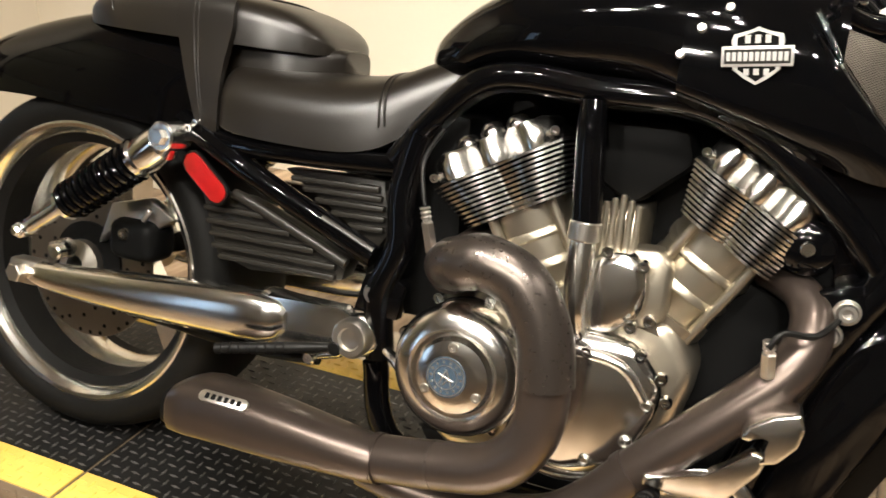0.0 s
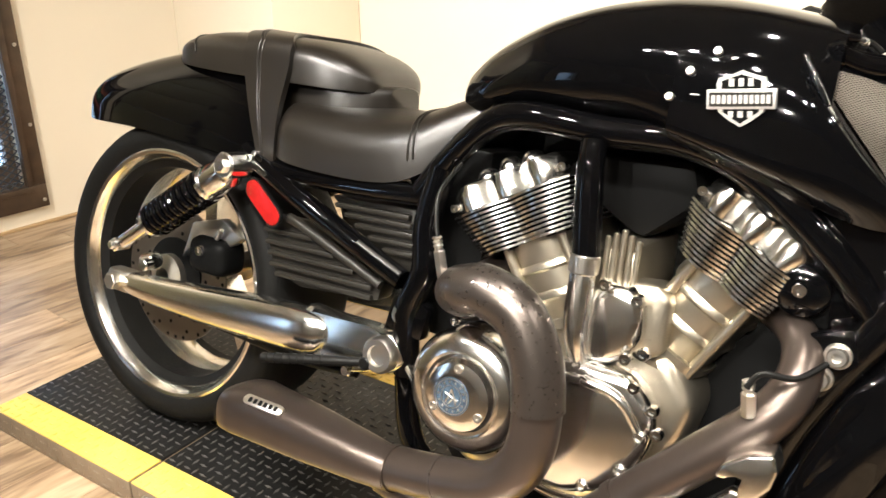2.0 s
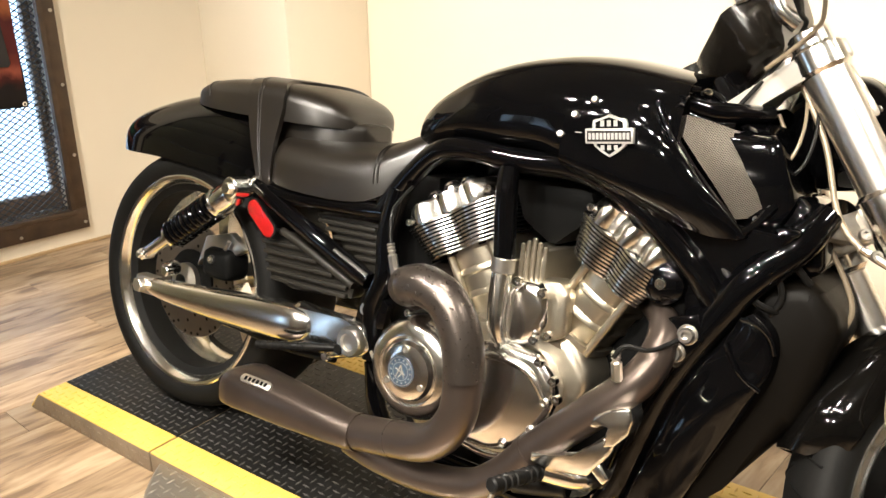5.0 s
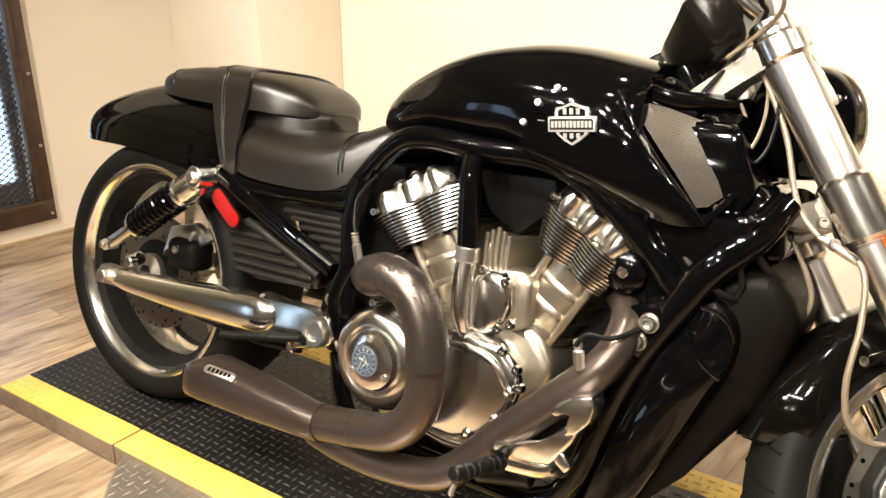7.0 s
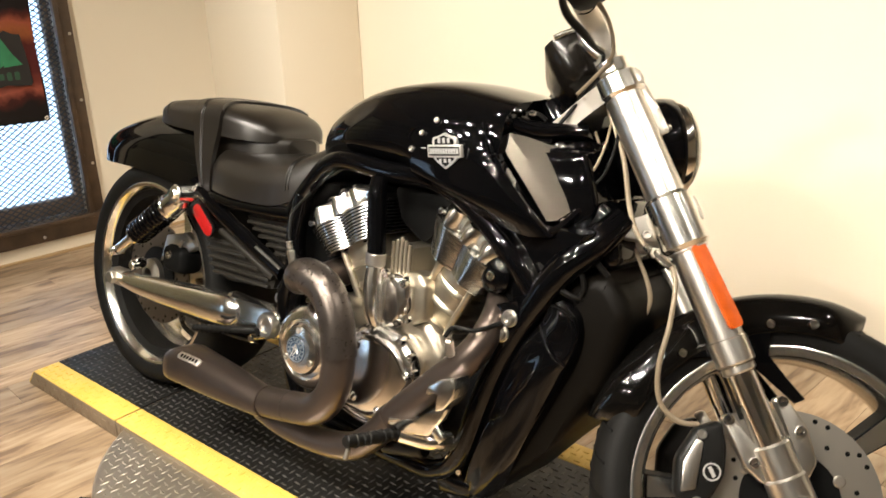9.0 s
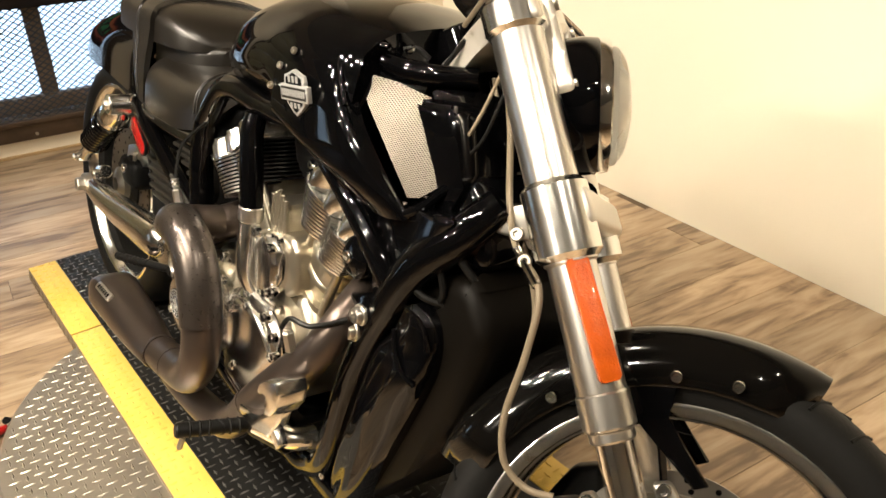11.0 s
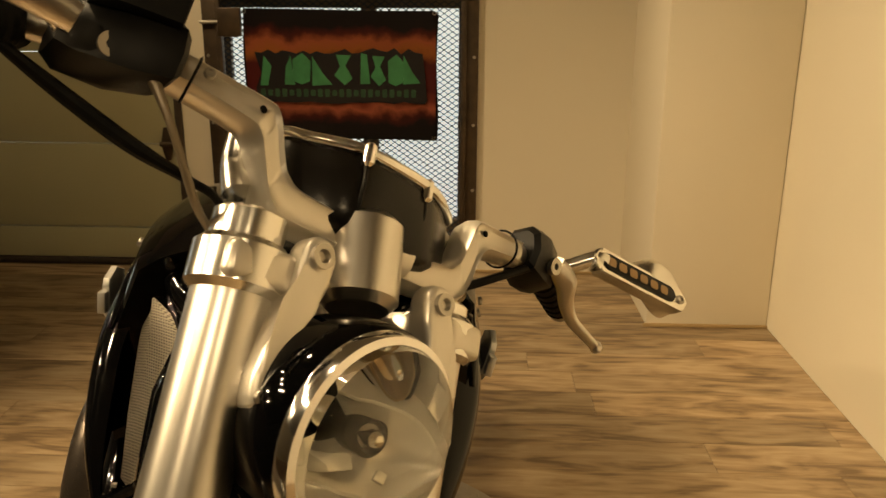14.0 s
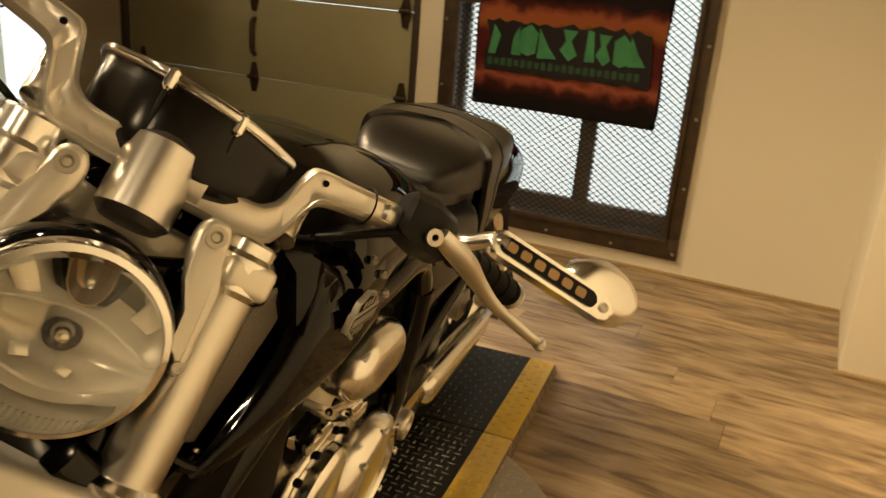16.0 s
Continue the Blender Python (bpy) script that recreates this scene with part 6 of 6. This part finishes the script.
sp("bulb", lathe([(0, 0.0), (0.0055, 0.0), (0.006, 0.018), (0.004, 0.024), (0, 0.026)], 20, low), CHROME, lamp)
high = lampm @ Matrix.Translation((-0.004, 0.052, -0.040))
sp("upper_recess", lathe([(0.0, 0.0), (0.024, 0.0), (0.026, 0.010), (0.021, 0.012), (0.018, 0.003), (0, 0.002)], 28, high), DARK, lamp)
sp("upper_bulb_cup", lathe([(0.004, 0.004), (0.014, 0.006), (0.0165, 0.020), (0.015, 0.021), (0.010, 0.010), (0.004, 0.008)], 14, high @ Matrix.Translation((0, -0.004, 0)), True), BRASS, lamp, "golden ribbed bulb cup", 20)
sp("upper_bulb", lathe([(0, 0.004), (0.005, 0.005), (0.0055, 0.022), (0.003, 0.027), (0, 0.028)], 18, high @ Matrix.Translation((0, -0.004, 0))), CHROME, lamp)
for k in range(19):
    x = -0.054 + 0.006 * k
    y0 = -0.030 - 0.028 * (1 - (x / 0.083) ** 2)
    sp("lens_flute", tube([lampm @ Vector((x, y0, 0.0255)), lampm @ Vector((x, y0 - 0.012, 0.0190))], 0.0012, 6), LENS, lamp).visible_shadow = False

# handlebar with controls, mirrors, gauges
LEDS = surf("amber_led", (0.34, 0.20, 0.09), 0.3)
bar = sp("handlebar", tube([(0.098, -0.03, -0.022), (0.098, 0.03, -0.022)], 0.023), SILVER, bike, "cast aluminium handlebar with kinked arms")


def bar_arm(sd):
    def seat(u, v):
        """Across the bar and up: the whole bar leans a little to one side."""
        return (sd * u - 0.0065, v + (0 if sd > 0 else 0.005 + 0.05 * u))
    upper = curve_points([(0.02, -0.014, 0), (0.082, -0.0135, 0), (0.100, -0.006, 0), (0.108, 0.006, 0), (0.117, 0.034, 0), (0.122, 0.045, 0), (0.132, 0.0505, 0), (0.180, 0.057, 0), (0.222, 0.063, 0)], 3)
    lower = curve_points([(0.02, -0.047, 0), (0.095, -0.047, 0), (0.112, -0.041, 0), (0.122, -0.027, 0), (0.131, -0.002, 0), (0.138, 0.013, 0), (0.150, 0.021, 0), (0.190, 0.030, 0), (0.222, 0.036, 0)], 3)
    rings = []
    for a, b in zip(upper, lower):
        ua, va = seat(a.x, a.y)
        ub, vb = seat(b.x, b.y)
        back = 0.27 * max(0, (a.x + b.x) / 2 - 0.135)
        ring_ = []
        for df, k in ((0.106, 0.22), (0.110, 0.10), (0.106, 0.0), (0.092, -0.07), (0.076, 0.02), (0.072, 0.15), (0.072, 0.85), (0.076, 0.98), (0.092, 1.07), (0.106, 1.0), (0.110, 0.90), (0.106, 0.78)):
            ring_.append(Vector((df - back, ua + (ub - ua) * k, va + (vb - va) * k)))
        rings.append(ring_)
    sp("bar_arm", skin(rings), SILVER, bar, "", 50)
    q0, q1 = seat(0.138, 0.038)
    # black plug whose colour stands for the dark of the hole
    sp("bar_hole_plug", rod((0.1055, q0, q1), (0.1085, q0, q1), 0.0035), DARK, bar)
    q0, q1 = seat(0.192, 0.0445)
    q2, q3 = seat(0.23, 0.050)
    split = along((0.0785, q0, q1), (0.068, q2, q3))
    sp("bar_split", lathe([(0.0200, -0.0012), (0.0222, 0), (0.0200, 0.0012)], 24, split, True), DARK, bar)
    sp("split_screw", hexbolt(split @ Vector((0.021, 0.002, -0.010)), split.to_3x3() @ Vector((1, 0, 0)), 0.005, 0.004), STEEL, bar)
    q0, q1 = seat(0.208, 0.048)
    sp("bar_tube", rod((0.078, q0, q1), (0.030 if sd > 0 else 0.012, sd * 0.318, 0.062 if sd > 0 else 0.076), 0.0145), BRUSHED, bar)
    q0, q1 = seat(0.128, -0.03)
    q2, q3 = seat(0.133, 0.03)
    sp("bar_web", tube([(0.080, q0, q1), (0.066, (q0 + q2) / 2, (q1 + q3) / 2), (0.070, q2, q3)], [0.015, 0.013, 0.012], 16), POLISHED, bar, "polished hollow back of the arm")
    g0, g1 = (Vector((0.028, 0.318, 0.062)), Vector((-0.045, 0.452, 0.066))) if sd > 0 else (Vector((0.004, -0.318, 0.080)), Vector((0.046, -0.372, 0.032)))
    wide = 1.0 if sd > 0 else 1.3
    grip = sp("grip", rod(g0, g1, 0.0175 * wide), RUBBER, bike, "black rubber handlebar grip")
    for k in range(6):
        sp("grip_ring", lathe([(0.0175 * wide, -0.003), (0.0195 * wide, 0), (0.0175 * wide, 0.003)], 18, along(g0.lerp(g1, 0.08 + 0.17 * k), g1 + (g1 - g0)), True), RUBBER, grip)
    sp("bar_end", rod(g1, g1 + (g1 - g0) * 0.06, 0.019 * wide, 24, 0.003), SILVER if sd > 0 else RUBBER, grip)
    near = (0.0, 0.0, 0.0) if sd > 0 else (0.016, 0.009, 0.002)
    ctl = sp("control_housing", skin([[Vector((f + df, l, s + ds)) + Vector(near) for df, ds in ((-w, -h), (-w * 0.4, -h * 1.15), (w * 0.8, -h), (w * 1.1, -h * 0.2), (w, h * 0.6), (w * 0.5, h), (-w * 0.6, h), (-w * 1.1, h * 0.4))] for f, l, s, w, h in
                                      ((0.072, sd * 0.226, 0.062, 0.019, 0.019), (0.070, sd * 0.232, 0.062, 0.026, 0.026), (0.058, sd * 0.262, 0.063, 0.029, 0.031), (0.042, sd * 0.298, 0.063, 0.026, 0.027), (0.036, sd * 0.31, 0.063, 0.018, 0.019))]), SATIN, bike, "black switch housing", 30)
    if sd < 0:
        sp("reservoir", skin([[Vector((f, l, s)) + Vector((0.010, 0.008, 0)) for f, l, s in ((0.068 + a, sd * (0.225 + b), 0.078 + h), (0.112 + a, sd * (0.24 + b), 0.076 + h), (0.092 + a, sd * (0.305 + b), 0.076 + h), (0.05 + a, sd * (0.292 + b), 0.078 + h))] for a, b, h in ((0, 0, 0), (0.001, 0, 0.012), (0.0, 0.0, 0.024))]), SATIN, ctl)
        sp("reservoir_lid", skin([[Vector((f, l, s)) + Vector((0.010, 0.008, 0)) for f, l, s in ((0.066, sd * 0.222, h), (0.115, sd * 0.238, h - 0.002), (0.094, sd * 0.308, h - 0.002), (0.047, sd * 0.294, h))] for h in (0.1025, 0.1075)]), SATIN, ctl)
        for f_, l_ in ((0.072, 0.232), (0.105, 0.243), (0.088, 0.298), (0.056, 0.287)):
            sp("screw", hexbolt((f_ + 0.010, sd * l_ + 0.008, 0.106), (0, 0, 1), 0.003, 0.003), STEEL, ctl)
    lev = [(0.085, 0.275, 0.055), (0.068, 0.32, 0.048), (0.035, 0.365, 0.040), (0.012, 0.41, 0.030), (-0.004, 0.465, 0.023), (-0.016, 0.505, 0.020)] if sd > 0 else [(0.100, -0.298, 0.050), (0.092, -0.340, 0.058), (0.072, -0.38, 0.065), (0.047, -0.42, 0.079), (0.022, -0.46, 0.092), (0.0, -0.50, 0.102)]
    sp("lever", tube(lev, [0.012, 0.0145, 0.011, 0.0085, 0.0075, 0.0075], 14, flat=0.65), BRUSHED, ctl, "brushed hand lever")
    sp("lever_tip", lathe([(0, -0.010), (0.007, -0.007), (0.010, 0), (0.007, 0.007), (0, 0.010)], 18, Matrix.Translation(lev[-1])), BRUSHED, ctl)
    sp("pivot", lathe([(0.004, 0), (0.010, 0), (0.010, 0.008), (0.004, 0.008)], 24, along((0.085, sd * 0.268, 0.05), (0.115, sd * 0.27, 0.045)), True), STEEL, ctl)
    a, b = Vector((0.102, sd * 0.332, 0.078)), Vector((0.127, sd * 0.482, 0.064))
    mir = sp("mirror", tube([(0.06, sd * 0.295, 0.062), (0.075, sd * 0.312, 0.066), (0.098, sd * 0.332, 0.079), (0.103, sd * 0.345, 0.078)], [0.010, 0.0095, 0.010, 0.012], 14), POLISHED, bike, "bar mounted mirror with a turn signal in its stem")
    d = (b - a).normalized()
    nrm = Vector((0.98, -0.17 * sd, 0.12))
    nrm = (nrm - d * nrm.dot(d)).normalized()
    upv = nrm.cross(d) * sd
    m = Matrix.Translation((a + b) / 2) @ Matrix((d * sd, upv, nrm)).transposed().to_4x4()
    sp("stem_arm", slab(rounded(0.168, 0.031, 0.013), -0.012, 0.006, 0.004, m, 3), POLISHED, mir)
    sp("signal_lens", slab(rounded(0.132, 0.020, 0.009, cx=-sd * 0.006), 0.005, 0.0085, 0.0015, m), SATIN, mir, "smoked turn signal lens")
    for k in range(6):
        sp("signal_lamp", slab(rounded(0.013, 0.011, 0.003, 3, -0.052 + 0.019 * k - sd * 0.006, 0), 0.0082, 0.0095, 0, m), LEDS, mir)
    sp("stem_screw", hexbolt(m @ Vector((sd * 0.071, 0, 0.005)), nrm, 0.006, 0.004), STEEL, mir)
    sp("mirror_joint", tube([m @ Vector((sd * 0.05, 0.004, -0.01)), (0.095, sd * 0.478, 0.088), (0.088, sd * 0.490, 0.098)], 0.008, 10), POLISHED, mir)
    mm = Matrix.Translation((0.085, sd * 0.505, 0.100)) @ Matrix.Rotation(radians(-22), 4, "Y") @ Matrix.Rotation(radians(sd * 14), 4, "Z")
    shell_ = skin([[mm @ Vector((d_, sd * w * 0.068 * math.cos(q), w * 0.040 * math.sin(q) + 0.010 * w * math.cos(q))) for q in [2 * math.pi * k / 28 for k in range(28)]] for d_, w in ((-0.022, 0.97), (-0.018, 1.0), (-0.006, 0.98), (0.006, 0.86), (0.015, 0.62), (0.019, 0.3))])
    sp("mirror_shell", shell_, POLISHED, mir, "polished teardrop mirror shell", 60)
    sp("mirror_glass", skin([[mm @ Vector((d_, sd * w * 0.064 * math.cos(q), w * 0.037 * math.sin(q) + 0.010 * w * math.cos(q))) for q in [2 * math.pi * k / 28 for k in range(28)]] for d_, w in ((-0.0225, 1), (-0.0235, 0.99))]), CHROME, mir)


two(bar_arm)
edge = [(0.0, -0.085), (0.02, -0.104), (0.065, -0.103), (0.085, -0.082), (0.113, -0.05), (0.120, -0.005), (0.117, 0.04), (0.095, 0.078), (0.075, 0.097), (0.02, 0.098), (0.0, 0.08)]
edge = [(p.x, p.y) for p in curve_points([(f, l, 0) for f, l in edge] + [(0.0, -0.03, 0)], 3)]
def pod_top(f, l):
    return 0.051 - 0.08 * l + 0.03 * (0.06 - f)


gauge = sp("instrument_pod", skin([[Vector((0.05 + (f + 0.004 - 0.05) * k + 0.006 * (1 - h), l * k, -0.034 + (pod_top(f, l) + 0.034) * h)) for f, l in edge] for h, k in ((0.0, 0.72), (0.06, 0.84), (0.18, 0.93), (0.36, 0.975), (0.6, 0.99), (0.95, 1.0), (1.0, 0.985))]), POD, bike, "black three gauge instrument pod with a bright rim", 50)
sp("pod_rim", tube([(f + 0.004, l, pod_top(f, l)) for f, l in edge[3:-6]], 0.0058, 12, 1), CHROME, gauge, "thick chromed rim")
for l_ in (-0.043, 0.030):
    sp("rim_bead", rod((0.123, l_, pod_top(0.12, l_) - 0.016), (0.124, l_, pod_top(0.12, l_) + 0.007), 0.006), CHROME, gauge)
    sp("pod_seam", tube([(0.1215, l_, pod_top(0.12, l_) - 0.012), (0.1235, l_, 0.02), (0.119, l_ * 0.99, -0.008)], 0.0022, 8), SATIN, gauge)
for l_, r in ((-0.062, 0.026), (0.0, 0.04), (0.062, 0.026)):
    sp("dial", lathe([(0, 0), (r, 0), (r, 0.003), (0, 0.003)], 32, Matrix.Translation((0.055, l_, 0.047 - 0.08 * l_)) @ Matrix.Rotation(radians(-2), 4, "Y")), DARK, gauge)

# front wheel and fender
FW = STEER @ Matrix.Translation((0.058, -0.005, -0.838)) @ Y_AXIS
wh = part("front_wheel", lathe([(0.012, -0.075), (0.032, -0.07), (0.036, -0.03), (0.036, 0.03), (0.032, 0.07), (0.012, 0.075)], 28, FW, True), DARK, bike, "five spoke front wheel")
tq = [(0.251, 0.050), (0.256, 0.0565), (0.263, 0.0615), (0.272, 0.0648)] + [(0.282 + 0.040 * math.sin(radians(a)) ** 0.9, 0.066 * math.cos(radians(a)) ** 0.85) for a in range(0, 90, 9)] + [(0.322, 0)]
part("tyre", lathe(tq + [(r, -h) for r, h in tq[-2::-1]] + [(0.235, -0.04), (0.235, 0.04)], 88, FW, True), RUBBER, wh, "black front tyre with grooved tread")
# thin dark bars on the tread in place of the shade in its grooves
gr = bmesh.new()
for k in range(34):
    for sd in (-1, 1):
        a = 2 * math.pi * (k + 0.25 * (sd + 1)) / 34
        gr = join(gr, tube([FW @ Vector((r * math.cos(a + da), r * math.sin(a + da), sd * h)) for r, h, da in ((0.3225, 0.004, 0.0), (0.3175, 0.036, 0.05), (0.3045, 0.058, 0.075))], 0.0022, 6, 2))
tagged(part("dark_groove_bars", gr, DARK, wh), kind="stuff")
fr_ = [(0.2575, 0.053), (0.257, 0.0585), (0.253, 0.0595), (0.240, 0.056), (0.236, 0.050), (0.231, 0.024), (0.228, 0)]
part("rim", lathe(fr_ + [(r, -h) for r, h in fr_[-2::-1]] + [(0.246, -0.045), (0.238, 0.0), (0.246, 0.045)], 80, FW, True), POLISHED, wh, "bright rim edge over black spokes")
for k in range(5):
    m = FW @ Matrix.Rotation(radians(72 * k + 10), 4, "Z")
    part("spoke", skin([[Vector((x, y * w, z)) for y, z in ((-1, -0.022), (-0.8, 0.022), (0.8, 0.022), (1, -0.022))] for x, w in ((0.03, 0.02), (0.12, 0.017), (0.228, 0.026))]), DARK, wh, m=m)
    part("spoke_face", skin([[Vector((x, y * w, z)) for y, z in ((-1, 0.0225), (-1, 0.0245), (1, 0.0245), (1, 0.0225))] for x, w in ((0.06, 0.010), (0.12, 0.0105), (0.225, 0.018))]), POLISHED, wh, m=m)
for sd in (-1, 1):
    part("brake_disc", lathe([(0.075, sd * 0.064), (0.148, sd * 0.064), (0.148, sd * 0.069), (0.075, sd * 0.069)], 64, FW, True), STEEL, wh, "drilled steel brake disc")
    part("disc_carrier", lathe([(0.035, sd * 0.06), (0.08, sd * 0.062), (0.082, sd * 0.071), (0.05, sd * 0.073), (0.035, sd * 0.075)], 40, FW, True), DARK, wh)
    # drilled holes again as black plugs, nothing is cut
    hh = bmesh.new()
    for k in range(40):
        for j, r in enumerate((0.092, 0.108, 0.124, 0.138)):
            if (k + j * 2) % 5 == 0 or j == 3 and k % 3 == 0:
                a = 2 * math.pi * (k + 0.4 * j) / 40
                hh = join(hh, lathe([(0, 0.0635), (0.0042, 0.0635), (0.0042, 0.0697), (0, 0.0697)], 8, FW @ Matrix.Scale(sd, 4, Vector((0, 0, 1))) @ Matrix.Translation((r * math.cos(a), r * math.sin(a), 0))))
    tagged(part("dark_hole_plugs", hh, DARK, wh), kind="stuff")
    for k in range(6):
        a = radians(60 * k)
        part("disc_button", rod(FW @ Vector((0.086 * math.cos(a), 0.086 * math.sin(a), sd * 0.07)), FW @ Vector((0.086 * math.cos(a), 0.086 * math.sin(a), sd * 0.076)), 0.010), STEEL, wh)
ffr = []
for k in range(27):
    a = radians(40 + 95 * k / 26)          # from the front round to the rear
    e = min(1, 4.5 * min(k, 26 - k) / 26 + 0.55)
    sec = []
    for j in range(-6, 7):
        b = j / 6
        w = 0.082 * e
        r = 0.350 - 0.066 * abs(b) ** 5
        sec.append((b * w, r))
    ring_ = [FW @ Vector((r * math.cos(a), r * math.sin(a), l)) for l, r in sec] + [FW @ Vector(((r - 0.006) * math.cos(a), (r - 0.006) * math.sin(a), l * 0.95)) for l, r in sec[::-1]]
    ffr.append(ring_)
ff = part("front_fender", skin(ffr), FENDER, bike, "gloss black front fender", 60)
for sd in (-1, 1):
    part("fender_stay", slab([(0.075, 0.14), (0.095, 0.14), (0.068, 0.23), (0.10, 0.272), (0.09, 0.285), (0.03, 0.278), (-0.05, 0.292), (-0.06, 0.275), (0.03, 0.25)], sd * 0.070, sd * 0.078, 0.003, FW), PAINT, ff)
    for x, y in ((0.095, 0.276), (0.160, 0.248), (-0.06, 0.287)):
        part("stay_bolt", hexbolt(FW @ Vector((x, y, sd * 0.084)), (FW.to_3x3() @ Vector((0, 0, sd))), 0.008, 0.006), CHROME, ff)

# lines and cables
sp("brake_hose", tube([(0.06, -0.10, -0.10), (0.045, -0.105, -0.20), (0.015, -0.10, -0.30), (0.012, -0.118, -0.36), (0.031, -0.15, -0.421), (-0.005, -0.15, -0.49), (-0.055, -0.135, -0.556), (-0.075, -0.12, -0.61), (-0.06, -0.11, -0.65), (-0.03, -0.105, -0.668)], 0.0046, 10, 8), HOSE, bike, "beige braided brake hose")
sp("hose_ferrule", tube([(0.012, -0.119, -0.362), (0.03, -0.149, -0.415)], 0.0062, 10), CHROME, bike)
sp("brake_hose", tube([(0.03, -0.05, -0.12), (0.01, -0.045, -0.3), (0.0, -0.039, -0.428), (-0.03, -0.02, -0.475), (-0.067, 0.0, -0.517)], [0.003, 0.003, 0.0045, 0.003, 0.003], 10, 8), HOSE, bike, "thin beige brake line")
sp("wiring", tube([(0.06, -0.095, -0.12), (0.03, -0.108, -0.16), (-0.005, -0.107, -0.194), (-0.04, -0.09, -0.21)], 0.0026, 8), HOSE, bike, "pale wiring at the steering head")
sp("wiring", tube([(0.07, -0.10, -0.13), (0.04, -0.112, -0.175), (0.0, -0.107, -0.215), (-0.04, -0.09, -0.225)], 0.0026, 8), SATIN, bike, "dark wiring at the steering head")
sp("throttle_cable", tube([(0.024, -0.345, 0.05), (0.026, -0.275, 0.026), (0.05, -0.22, -0.002), (0.068, -0.176, -0.018), (0.078, -0.15, -0.03), (0.04, -0.10, -0.055), (-0.04, -0.06, -0.09)], [0.004, 0.0072, 0.0072, 0.0042, 0.0038, 0.0038, 0.0038], 10, 6), SATIN, bike, "black throttle cable with rubber sleeve")
sp("brake_line", tube([(0.088, -0.235, 0.045), (0.098, -0.215, 0.01), (0.095, -0.19, -0.025), (0.08, -0.165, -0.045), (0.02, -0.1, -0.055)], [0.0055, 0.0035, 0.0035, 0.0035, 0.0035], 10, 6), HOSE, bike, "thin beige brake line at the bar")
sp("clutch_cable", tube([(0.085, 0.255, 0.05), (0.075, 0.22, 0.03), (0.05, 0.17, 0.0), (0.0, 0.10, -0.04), (-0.07, 0.06, -0.09)], 0.005, 10, 6), SATIN, bike, "black clutch cable")
for k, (pts, r) in enumerate((([(1.36, -0.10, 0.655), (1.40, -0.115, 0.62), (1.43, -0.10, 0.585), (1.45, -0.07, 0.55)], 0.006), ([(1.34, -0.125, 0.66), (1.385, -0.13, 0.60), (1.40, -0.125, 0.56), (1.385, -0.12, 0.53)], 0.005),
                              ([(1.39, -0.09, 0.70), (1.425, -0.095, 0.66), (1.435, -0.085, 0.62), (1.42, -0.07, 0.58)], 0.0045), ([(1.30, -0.135, 0.60), (1.34, -0.15, 0.57), (1.375, -0.14, 0.545), (1.40, -0.11, 0.535)], 0.0055))):
    part("wiring", tube(pts, r, 8), SATIN, bike, "black wiring behind the fork")

# ---- floor boards ----
random.seed(4)
PW, PL = 0.152, 1.22
board = {}
rows = int((EAST - WX) / PW) + 1
for r in range(rows):
    x = WX + r * PW
    y = SOUTH - random.uniform(0, PL)
    while y < NY:
        a, b = max(y, SOUTH), min(y + PL, NY)
        if b - a > 0.05:
            key = round(b - a, 3)
            if key not in board:
                bm = box((0.0006, 0.0006, -0.006), (PW - 0.0006, b - a - 0.0006, 0), 0.0008, seg=1)
                ob = part("plank", bm, WOOD, floor)
                board[key] = ob
            else:
                ob = again(board[key])
            ob.matrix_basis = Matrix.Translation((x, a, FLOOR + 0.0005))
        y += PL
